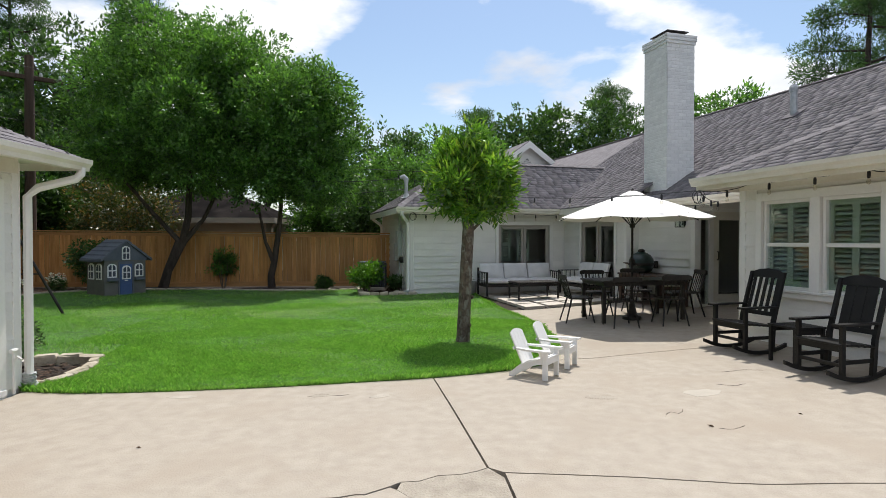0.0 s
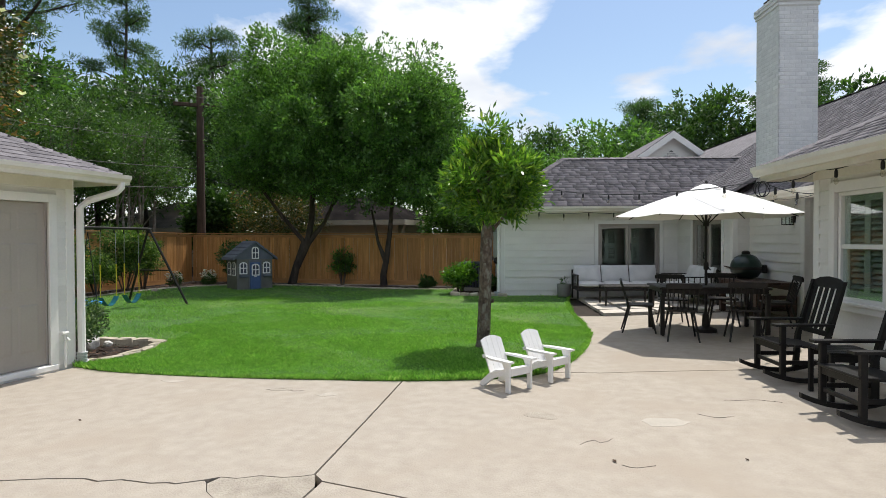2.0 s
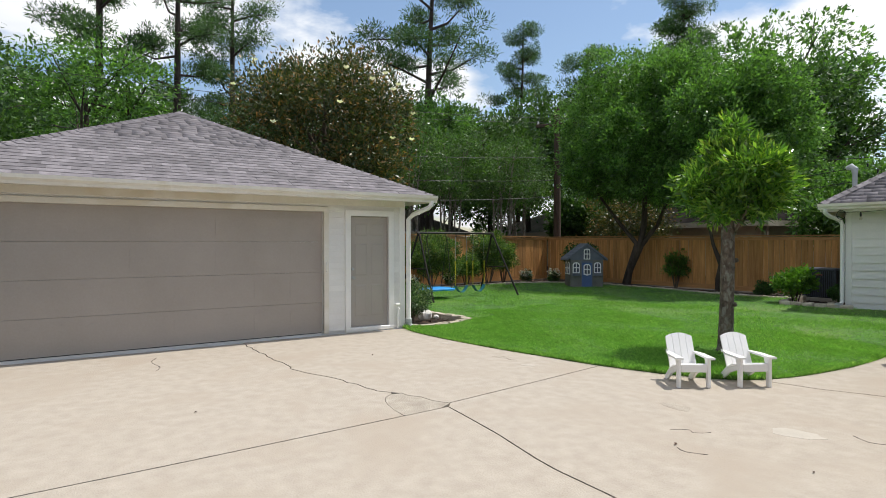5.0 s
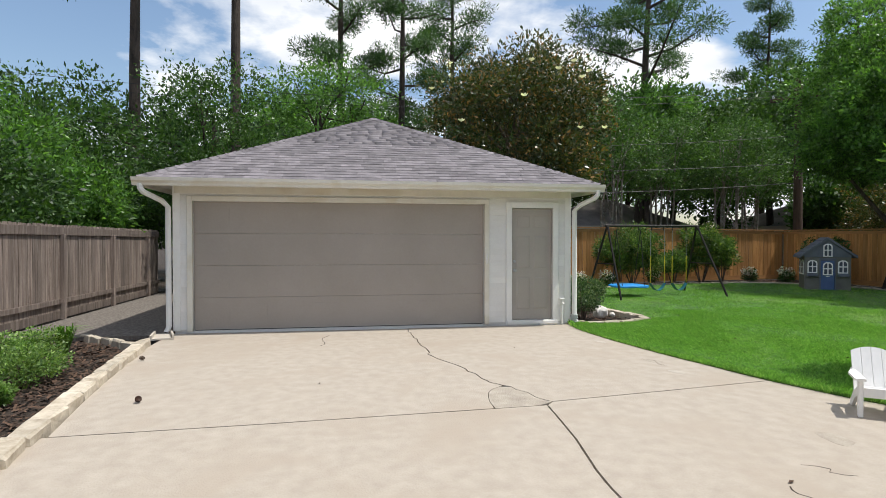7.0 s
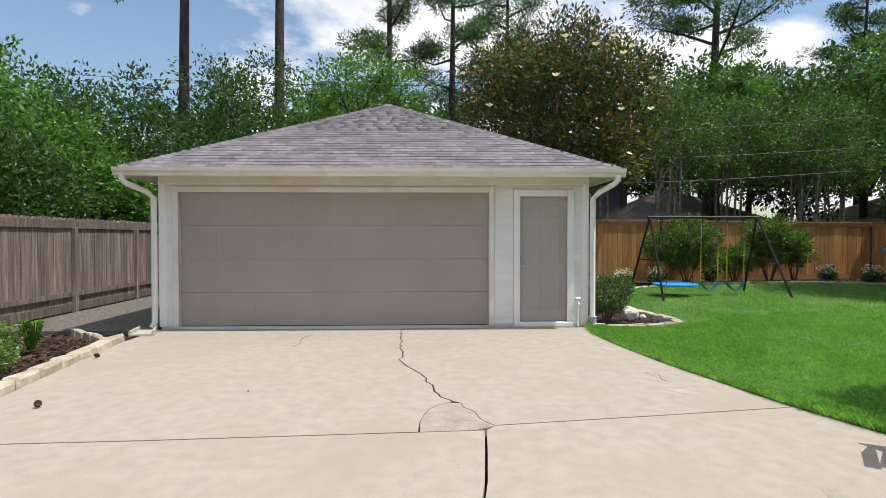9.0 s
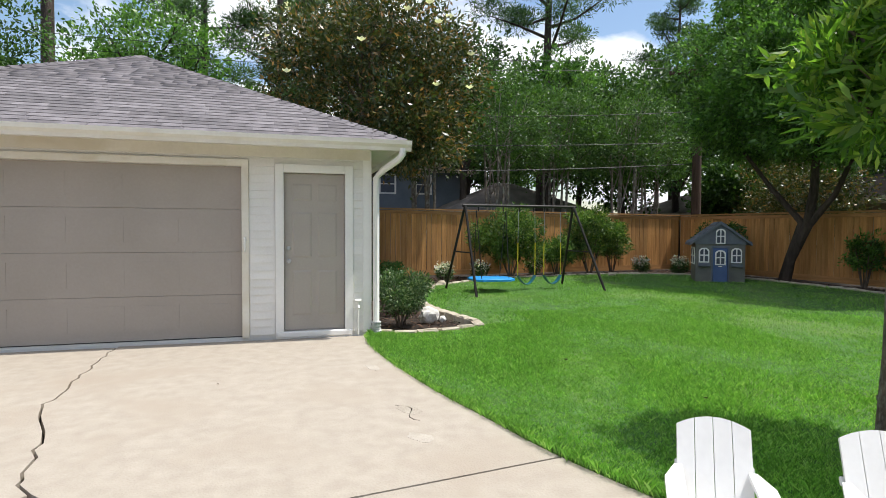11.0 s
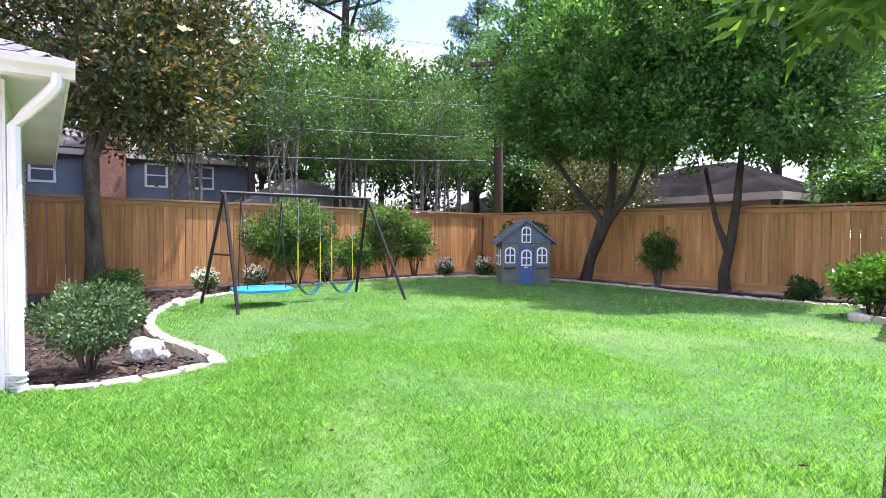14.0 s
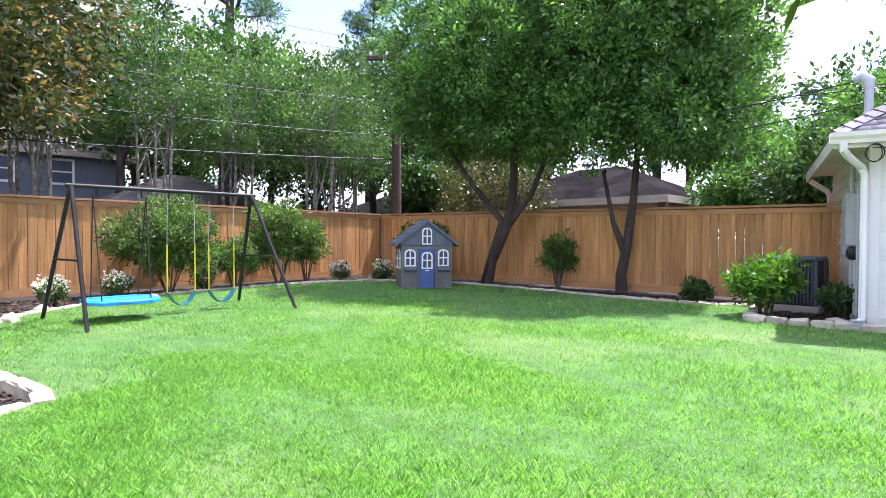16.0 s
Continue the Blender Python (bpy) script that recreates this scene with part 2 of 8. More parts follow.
BARK = surface("bark", (0.055, 0.04, 0.03), (0.20, 0.155, 0.12), 5, 0.95, 1.0, 28, stretch=(1, 1, 0.35), depth=0.03)
BARK_PALE = surface("mottled_bark", (0.13, 0.10, 0.08), (0.36, 0.31, 0.26), 6, 0.9, 0.9, 26, stain=(0.40, 0.40, 0.35), stain_scale=9, depth=0.02)
BARK_YOUNG = surface("speckled_bark", (0.05, 0.036, 0.027), (0.19, 0.145, 0.11), 14, 0.9, 1.0, 34, stain=(0.26, 0.25, 0.21), stain_scale=16, stretch=(1, 1, 0.6), depth=0.03)
BARK_DARK = surface("dark_bark", (0.03, 0.022, 0.018), (0.10, 0.075, 0.06), 4, 0.95, 1.0, 24, stretch=(1, 1, 0.3), depth=0.04)
POLE_WOOD = surface("pole_wood", (0.05, 0.03, 0.02), (0.11, 0.07, 0.05), 3, 0.9, 0.5, 30, stretch=(5, 5, 0.4))
BLACK_RUBBER = surface("black_rubber", (0.008, 0.008, 0.008), (0.02, 0.02, 0.02), 4, 0.6, 0.05, 40)
STEEL = surface("galvanised_steel", (0.36, 0.37, 0.38), (0.50, 0.51, 0.52), 8, 0.45, 0.05, 50, metal=0.6)
UTILITY_GREY = surface("utility_grey", (0.42, 0.43, 0.43), (0.52, 0.53, 0.53), 4, 0.5, 0.05, 40)
AC_BLUE = surface("condenser_paint", (0.05, 0.06, 0.085), (0.08, 0.09, 0.12), 4, 0.5, 0.05, 40)
BEIGE = surface("beige_siding", (0.50, 0.43, 0.34), (0.60, 0.53, 0.43), 1.5, 0.7, 0.1, 20)
SLATE_SIDING = surface("slate_siding", (0.12, 0.145, 0.18), (0.17, 0.195, 0.23), 1.5, 0.7, 0.1, 20)
ROOM = surface("room_wall", (0.46, 0.42, 0.38), (0.54, 0.50, 0.46), 1.5, 0.8, 0.05, 20)
SHUTTER = surface("shutter_paint", (0.40, 0.43, 0.37), (0.47, 0.50, 0.44), 2, 0.5, 0.03, 30)
POT = surface("grey_pot", (0.22, 0.21, 0.20), (0.34, 0.33, 0.31), 4, 0.8, 0.4, 40)
GLASS = glass_material("window_glass")
BULB = glass_material("bulb_glass", (0.95, 0.93, 0.88))
LEAF_OAK = leaf_material("oak_leaf", (0.038, 0.095, 0.023), (0.16, 0.305, 0.074), None, 0.38, 0.45)
LEAF_YOUNG = leaf_material("young_tree_leaf", (0.04, 0.105, 0.018), (0.14, 0.27, 0.04), (0.30, 0.40, 0.07), 0.3, 0.45)
LEAF_MAGNOLIA = leaf_material("magnolia_leaf", (0.022, 0.048, 0.012), (0.085, 0.10, 0.028), (0.34, 0.18, 0.06), 0.35, 0.22)
LEAF_MYRTLE = leaf_material("myrtle_leaf", (0.03, 0.075, 0.018), (0.085, 0.165, 0.04), (0.13, 0.22, 0.06))
LEAF_PINE = leaf_material("pine_needle", (0.035, 0.085, 0.03), (0.09, 0.17, 0.055), None, 0.5, 0.3)
LEAF_WOODS = leaf_material("woodland_leaf", (0.02, 0.055, 0.014), (0.085, 0.165, 0.038), None, 0.5, 0.35)
LEAF_SHRUB = leaf_material("shrub_leaf", (0.02, 0.06, 0.014), (0.06, 0.13, 0.03))
LEAF_BRIGHT = leaf_material("bright_shrub_leaf", (0.05, 0.14, 0.015), (0.15, 0.30, 0.03))
LEAF_PALE = leaf_material("variegated_leaf", (0.025, 0.065, 0.02), (0.085, 0.15, 0.06), (0.26, 0.31, 0.19))
LEAF_FEATHER = leaf_material("feathery_leaf", (0.03, 0.075, 0.016), (0.10, 0.18, 0.04), (0.27, 0.33, 0.09))
LEAF_COVER = leaf_material("ground_cover_leaf", (0.06, 0.13, 0.025), (0.19, 0.31, 0.08), (0.30, 0.40, 0.13))
GRASS = leaf_material("grass_blade", (0.07, 0.18, 0.03), (0.25, 0.49, 0.105), (0.46, 0.62, 0.22), 0.38, 0.46, 3.0, 0.1)
PETAL = leaf_material("pale_petal", (0.62, 0.56, 0.62), (0.80, 0.76, 0.78))


# ---- mesh building ----
class Build:
    """Gathers corners and faces of one mesh."""

    def __init__(self):
        self.v, self.f = [], []

    def add(self, verts, faces, m=None):
        k = len(self.v)
        self.v += [tuple(m @ Vector(p)) if m else tuple(p) for p in verts]
        self.f += [tuple(k + i for i in face) for face in faces]
        return self

    def box(self, x0, y0, z0, x1, y1, z1, c=0.0, m=None):
        """A box; c chamfers its edges."""
        if c <= 0:
            v = [(x, y, z) for z in (z0, z1) for y in (y0, y1) for x in (x0, x1)]
            return self.add(v, [(0, 2, 3, 1), (4, 5, 7, 6), (0, 1, 5, 4), (2, 6, 7, 3), (0, 4, 6, 2), (1, 3, 7, 5)], m)
        lo, hi = (x0, y0, z0), (x1, y1, z1)
        c = min(c, *(0.45 * (b - a) for a, b in zip(lo, hi)))
        v, idx = [], {}
        for sx in (0, 1):
            for sy in (0, 1):
                for sz in (0, 1):
                    s = (sx, sy, sz)
                    for axis in range(3):
                        idx[s, axis] = len(v)
                        v.append(tuple((hi[i] if s[i] else lo[i]) + (0 if i == axis else (-c if s[i] else c)) for i in range(3)))
        f = []
        for axis in range(3):
            a, b = (axis + 1) % 3, (axis + 2) % 3
            for side in (0, 1):
                ring = []
                for p, q in ((0, 0), (1, 0), (1, 1), (0, 1)):
                    s = [0, 0, 0]
                    s[axis], s[a], s[b] = side, p, q
                    ring.append(idx[tuple(s), axis])
                f.append(tuple(ring if side else ring[::-1]))
            for p in (0, 1):
                for q in (0, 1):
                    s0, s1 = [0, 0, 0], [0, 0, 0]
                    s0[axis], s1[axis] = 0, 1
                    s0[a] = s1[a] = p
                    s0[b] = s1[b] = q
                    s0, s1 = tuple(s0), tuple(s1)
                    ring = [idx[s0, a], idx[s1, a], idx[s1, b], idx[s0, b]]
                    f.append(tuple(ring if (p == q) else ring[::-1]))
        for sx in (0, 1):
            for sy in (0, 1):
                for sz in (0, 1):
                    ring = [idx[(sx, sy, sz), i] for i in range(3)]
                    f.append(tuple(ring if (sx + sy + sz) % 2 else ring[::-1]))
        return self.add(v, f, m)

    def tube(self, pts, radii, n=8, cap=True):
        """A tube through points, a radius for each (or one for all)."""
        pts = [Vector(p) for p in pts]
        if not hasattr(radii, "__len__"):
            radii = [radii] * len(pts)
        k = len(self.v)
        side = None
        for i, p in enumerate(pts):
            d = (pts[min(i + 1, len(pts) - 1)] - pts[max(i - 1, 0)]).normalized()
            if side is None or abs(side.dot(d)) > 0.95:
                side = Vector((0, 0, 1)).cross(d) if abs(d.z) < 0.9 else Vector((1, 0, 0))
            side = (side - d * side.dot(d)).normalized()
            other = d.cross(side)
            for j in range(n):
                a = 2 * math.pi * j / n
                self.v.append(tuple(p + (side * math.cos(a) + other * math.sin(a)) * radii[i]))
        for i in range(len(pts) - 1):
            for j in range(n):
                a, b = k + i * n + j, k + i * n + (j + 1) % n
                self.f.append((a, b, b + n, a + n))
        if cap:
            self.f.append(tuple(k + j for j in range(n))[::-1])
            self.f.append(tuple(k + (len(pts) - 1) * n + j for j in range(n)))
        return self

    def lathe(self, profile, n=20, m=None):
        """A turned shape: rows of (radius, height)."""
        v, f = [], []
        for r, z in profile:
            v += [(r * math.cos(2 * math.pi * j / n), r * math.sin(2 * math.pi * j / n), z) for j in range(n)]
        for i in range(len(profile) - 1):
            for j in range(n):
                a, b = i * n + j, i * n + (j + 1) % n
                f.append((a, b, b + n, a + n))
        f.append(tuple(range(n))[::-1])
        f.append(tuple(range((len(profile) - 1) * n, len(profile) * n)))
        return self.add(v, f, m)

    def prism(self, outline, depth, m=None, axis="y"):
        """An outline of (a, b) pushed through by depth, along y (a = x, b = z), x (a = y, b = z) or z (a = x, b = y)."""
        def at(a, b, d):
            return (a, d, b) if axis == "y" else ((d, a, b) if axis == "x" else (a, b, d))
        d0, d1 = depth
        n = len(outline)
        v = [at(a, b, d0) for a, b in outline] + [at(a, b, d1) for a, b in outline]
        f = [tuple(range(n))[::-1], tuple(range(n, 2 * n))] + [(i, (i + 1) % n, n + (i + 1) % n, n + i) for i in range(n)]
        return self.add(v, f, m)

    def mesh(self, name, mat, smooth=False):
        me = bpy.data.meshes.new(name)
        me.from_pydata(self.v, [], self.f)
        bm = bmesh.new()
        bm.from_mesh(me)
        if len(bm.faces) < 20000:
            bmesh.ops.recalc_face_normals(bm, faces=bm.faces)
        bm.to_mesh(me)
        bm.free()
        me.materials.append(mat)
        if smooth:
            me.shade_smooth()
            me.set_sharp_from_angle(angle=radians(40))
        me.update()
        return me


def part(name, b, mat, parent=None, label="", smooth=False):
    ob = new(name, b.mesh(name, mat, smooth))
    if parent:
        ob.parent = parent
    if label:
        ob["label"] = label
    return ob


def piece(name, mesh, parent, m):
    """One of many alike pieces that share a mesh."""
    ob = new(name, mesh)
    ob.parent = parent
    ob.matrix_basis = m
    return ob


def thing(name, label, category, group="", at=None, kind=""):
    e = new(name)
    e.empty_display_size = 0.2
    if at is not None:
        e.matrix_basis = at
    return tagged(e, label, category, group, kind)


def raw_mesh(name, co, loops, starts, mat):
    """A mesh from arrays."""
    me = bpy.data.meshes.new(name)
    me.vertices.add(len(co))
    me.vertices.foreach_set("co", np.ascontiguousarray(co, dtype=np.float32).ravel())
    me.loops.add(len(loops))
    me.loops.foreach_set("vertex_index", np.ascontiguousarray(loops, dtype=np.int32))
    me.polygons.add(len(starts))
    me.polygons.foreach_set("loop_start", np.ascontiguousarray(starts, dtype=np.int32))
    me.update(calc_edges=True)
    me.validate()
    me.materials.append(mat)
    return me


def ground_z(x, y):
    """The lie of the land: level before the garage, rising gently to the house and to the fences."""
    return 0.04 * max(0.0, x - 3.0) + 0.016 * max(0.0, y - 7.0) + 0.008 * max(0.0, -x - 3.5) * min(1.0, max(0.0, y - 5.0) / 3)


def ground_za(x, y):
    return 0.04 * np.maximum(0, x - 3.0) + 0.016 * np.maximum(0, y - 7.0) + 0.008 * np.maximum(0, -x - 3.5) * np.clip((y - 5.0) / 3, 0, 1)

# the house stands turned a little against garage and fences
HOUSE = pose(2.68, 16.2, 0, 0, 0, 15) @ pose(-2.9, -16.05, 0)

# ---- ground ----
LAWN_EDGE = [(-3.45, 6.46), (-2.9, 6.38), (-1.97, 6.43), (-0.83, 6.6), (0.0, 6.78), (0.85, 6.98), (1.78, 7.32), (2.26, 7.65),
             (2.56, 8.2), (2.73, 9.2), (2.75, 10.3), (2.6, 11.4), (2.34, 12.5), (2.14, 13.6), (2.0, 14.9), (1.95, 15.95)]


def smooth_line(pts, step=0.12):
    """Catmull-Rom through the points, sampled evenly."""
    out = []
    for i in range(len(pts) - 1):
        p0, p1, p2, p3 = (Vector((*pts[min(max(k, 0), len(pts) - 1)], 0)) for k in (i - 1, i, i + 1, i + 2))
        n = max(1, int((p2 - p1).length / step))
        for j in range(n):
            t = j / n
            q = 0.5 * (2 * p1 + (p2 - p0) * t + (2 * p0 - 5 * p1 + 4 * p2 - p3) * t * t + (3 * p1 - p0 - 3 * p2 + p3) * t ** 3)
            out.append((q.x, q.y))
    out.append(pts[-1])
    return out


EDGE = smooth_line(LAWN_EDGE)


def jagged(pts, amp, seed, step=0.11):
    r = random.Random(seed)
    line = smooth_line(pts, step)
    return [line[0]] + [(x + r.uniform(-amp, amp), y + r.uniform(-amp, amp)) for x, y in line[1:-1]] + [line[-1]]


def shrink(outline, d):
    """Moves each corner inwards by d."""
    n = len(outline)
    area = sum(outline[i][0] * outline[(i + 1) % n][1] - outline[(i + 1) % n][0] * outline[i][1] for i in range(n))
    s = 1 if area > 0 else -1
    out = []
    for i in range(n):
        a, b, c = (Vector((*outline[k % n], 0)) for k in (i - 1, i, i + 1))
        e1, e2 = (b - a).normalized(), (c - b).normalized()
        n1, n2 = Vector((-e1.y, e1.x, 0)) * s, Vector((-e2.y, e2.x, 0)) * s
        v = n1 + n2
        v = v.normalized() / max(0.5, math.sqrt(max(0.0, (1 + n1.dot(n2)) / 2))) if v.length > 1e-4 else n1
        out.append((b.x + v.x * d, b.y + v.y * d))
    return out


def slab(name, outline, mat, parent, top=0.0, thick=0.09, gap=0.009, lift=0.0, cuts=True):
    """A flat slab on the lie of the land with an outline of its own."""
    bm = bmesh.new()
    vs = [bm.verts.new((x, y, 0)) for x, y in shrink(outline, gap)]
    face = bm.faces.new(vs)
    if cuts:
        for co, no in (((3, 0, 0), (1, 0, 0)), ((0, 7, 0), (0, 1, 0)), ((-3.5, 0, 0), (1, 0, 0)), ((0, 5, 0), (0, 1, 0)), ((0, 8, 0), (0, 1, 0))):
            bmesh.ops.bisect_plane(bm, geom=bm.verts[:] + bm.edges[:] + bm.faces[:], plane_co=co, plane_no=no)
    bmesh.ops.triangulate(bm, faces=[f for f in bm.faces if len(f.verts) > 4])
    bmesh.ops.recalc_face_normals(bm, faces=bm.faces)
    if sum(f.normal.z * f.calc_area() for f in bm.faces) < 0:
        bmesh.ops.reverse_faces(bm, faces=bm.faces)
    for v in bm.verts:
        v.co.z = ground_z(v.co.x, v.co.y) + top
    rim = [e for e in bm.edges if len(e.link_faces) == 1]
    down = bmesh.ops.extrude_edge_only(bm, edges=rim)
    for v in (g for g in down["geom"] if isinstance(g, bmesh.types.BMVert)):
        v.co.z -= thick
    bmesh.ops.recalc_face_normals(bm, faces=bm.faces)
    me = bpy.data.meshes.new(name)
    bm.to_mesh(me)
    bm.free()
    me.materials.append(mat)
    ob = new(name, me)
    ob.parent = parent
    return ob


# bare earth under everything, out to the horizon
def earth():
    xs = np.concatenate([[-900, -200, -60], np.linspace(-30, 30, 61), [60, 200, 900]])
    gx, gy = np.meshgrid(xs, xs, indexing="ij")
    gz = ground_za(np.clip(gx, -14, 12), np.clip(gy, -8, 24)) - 0.07
    co = np.stack([gx, gy, gz], -1).reshape(-1, 3)
    n = len(xs)
    i, j = np.meshgrid(np.arange(n - 1), np.arange(n - 1), indexing="ij")
    a = (i * n + j).ravel()
    loops = np.stack([a, a + n, a + n + 1, a + 1], -1).ravel()
    ob = new("ground", raw_mesh("ground", co, loops, np.arange(len(a)) * 4, SOIL))
    tagged(ob, "dark bare earth with leaf litter under the trees", "ground", kind="structure")


earth()

CRACK = jagged([(-3.42, 3.5), (-2.92, 3.5), (-1.47, 3.56), (-1.07, 3.58), (-0.25, 3.84), (0.43, 4.0), (0.66, 4.14), (1.23, 4.38)], 0.025, 3)
JOINT_N = [(1.23, 4.38), (1.05, 5.65), (0.85, 6.98)]
JOINT_S = [(1.33, 4.2), (1.36, 3.8), (1.47, 1.8), (1.53, 0.22)]
JOINT_E = jagged([(1.33, 4.3), (2.22, 4.2), (2.8, 4.1), (3.53, 4.04), (5.0, 3.9), (8.5, 3.6)], 0.006, 5, 0.3)
JOINT_P = jagged([(2.5, 7.86), (3.4, 8.06), (4.3, 8.24), (5.6, 8.5)], 0.01, 6, 0.25)
PATCH = [(1.15, 3.81), (0.97, 3.84), (0.82, 3.88), (0.70, 3.95), (0.62, 4.05)]
k0 = EDGE.index(min(EDGE, key=lambda p: abs(p[0] - 0.85) + abs(p[1] - 6.98)))
k1 = EDGE.index(min(EDGE, key=lambda p: abs(p[0] - 2.45) + abs(p[1] - 7.86)))
k2 = EDGE.index(min(EDGE, key=lambda p: abs(p[0] - 2.34) + abs(p[1] - 12.5)))
driveway = tagged(new("driveway"), "sun-bleached tan concrete driveway and patio, cracked and stained", "driveway", kind="structure")
slab("concrete_slab", EDGE[:k0 + 1] + JOINT_N[::-1][1:] + CRACK[::-1][1:] + [(-3.48, 3.5)], CONCRETE, driveway)
slab("concrete_slab", CRACK[:-6] + PATCH[::-1] + JOINT_S[1:] + [(0.6, 0.06), (-0.8, -0.14), (-2.2, -0.32), (-3.48, -0.32)], CONCRETE, driveway)
slab("broken_patch", CRACK[-6:] + [(1.322, 4.22), (1.345, 3.81)] + PATCH, AGGREGATE, driveway, top=-0.002, gap=-0.003)
slab("concrete_slab", JOINT_E + [(8.5, -9.0), (1.6, -9.0)] + JOINT_S[::-1][:-1], CONCRETE, driveway)
slab("concrete_slab", JOINT_N[:1] + JOINT_N[1:] + EDGE[k0 + 1:k1 + 1] + JOINT_P + [(7.6, 9.0), (8.5, 4.0)] + JOINT_E[::-1], CONCRETE, driveway)
slab("concrete_slab", EDGE[k1:k2 + 1] + [(3.4, 12.75), (5.2, 13.2), (6.3, 13.8), (8, 12.5), (7.6, 9.0)] + JOINT_P[::-1], CONCRETE, driveway)
# pale old patches and hollows in the concrete
for px, py, rx, ry, mat, turn in ((3.61, 6.2, 0.2, 0.12, CONCRETE_PALE, 0.2), (2.54, 6.15, 0.16, 0.1, AGGREGATE, 0.0), (-0.28, 6.28, 0.15, 0.08, AGGREGATE, 0.3),
                              (0.31, 6.23, 0.12, 0.07, CONCRETE_WORN, 0.5), (-1.7, 6.22, 0.14, 0.06, CONCRETE_WORN, 0.1)):
    r = random.Random(int(px * 100))
    ring = []
    for j in range(14):
        a = 2 * math.pi * j / 14
        k = r.uniform(0.8, 1.15)
        u, w = rx * k * math.cos(a), ry * k * math.sin(a)
        ring.append((px + u * math.cos(turn) - w * math.sin(turn), py + u * math.sin(turn) + w * math.cos(turn)))
    slab("concrete_patch", ring, mat, driveway, top=0.0015, thick=0.002, gap=0)

# hairline cracks, worn open in places
for k, pts in enumerate((((2.94, 5.5), (3.03, 5.63), (3.1, 5.58), (3.18, 5.7)), ((-0.42, 6.2), (-0.3, 6.3), (-0.12, 6.24), (-0.02, 6.3)), ((3.25, 5.15), (3.36, 5.12), (3.48, 5.18)), ((-2.9, 2.2), (-2.6, 2.1), (-2.2, 2.16), (-2.0, 2.1)),
                         ((4.2, 7.0), (4.5, 7.05), (4.7, 7.0)), ((3.9, 6.5), (4.05, 6.42), (4.2, 6.46)))):
    mid = jagged(list(pts), 0.012, 40 + k, 0.05)
    half = [0.0015 + 0.0035 * abs(math.sin(2.3 * i + k)) for i in range(len(mid))]
    slab("hairline_crack", [(x, y + w) for (x, y), w in zip(mid, half)] + [(x, y - w) for (x, y), w in zip(mid[::-1], half[::-1])], SOIL, driveway, top=0.0015, thick=0.002, gap=0.0)

# square pavers before the garden room, laid in dark soil
paving = tagged(new("pavement"), "pale square concrete pavers set in dark soil", "pavement", kind="structure")
for i in range(6):
    for j in range(5):
        x0, y0 = 1.72 + i * 0.56, 15.9 - (j + 1) * 0.6
        ring = [(HOUSE @ Vector((a, b, 0))).to_2d() for a, b in ((x0, y0), (x0 + 0.49, y0), (x0 + 0.49, y0 + 0.52), (x0, y0 + 0.52))]
        if any(q.x < 2.5 - 0.165 * (q.y - 12.4) or q.y < 12.5 + 0.25 * (q.x - 2.42) for q in ring):
            continue
        slab("paver", [tuple(q) for q in ring], PAVER, paving, top=0.012, thick=0.06, cuts=False)

BED_W = smooth_line([(-3.5, 6.62), (-3.35, 7.0), (-3.42, 7.6), (-3.62, 8.03), (-4.2, 8.0), (-5.0, 7.85), (-5.96, 7.8), (-7.2, 8.0), (-8.6, 8.6), (-9.3, 9.6), (-9.9, 11.2), (-10.0, 13.2),
                     (-9.7, 14.8), (-8.9, 15.9), (-7.4, 16.5), (-5.5, 16.6), (-3.5, 16.55), (-1.9, 16.65), (-1.3, 16.9)], 0.25)
BED_E = [(-1.3, 16.9), (-1.15, 16.1), (-1.02, 15.3), (-0.45, 15.32), (0.3, 15.4)]


def inside(x, y, ring):
    """Which points lie inside the ring."""
    hit = np.zeros(len(x), dtype=bool)
    n = len(ring)
    for i in range(n):
        (x0, y0), (x1, y1) = ring[i], ring[(i + 1) % n]
        if y0 == y1:
            continue
        hit ^= ((y0 > y) != (y1 > y)) & (x < (x1 - x0) * (y - y0) / (y1 - y0) + x0)
    return hit


LAWN = EDGE + [(0.36, 15.98), (0.3, 15.4)] + BED_E[::-1][1:-1] + BED_W[::-1] + [(-3.5, 6.5)]
slab("turf", LAWN, TURF, tagged(new("lawn_base"), "mown green turf under the grass blades", "lawn", kind="structure"), top=0.02, thick=0.08, gap=0.0)

lawn_xy = np.array(LAWN)


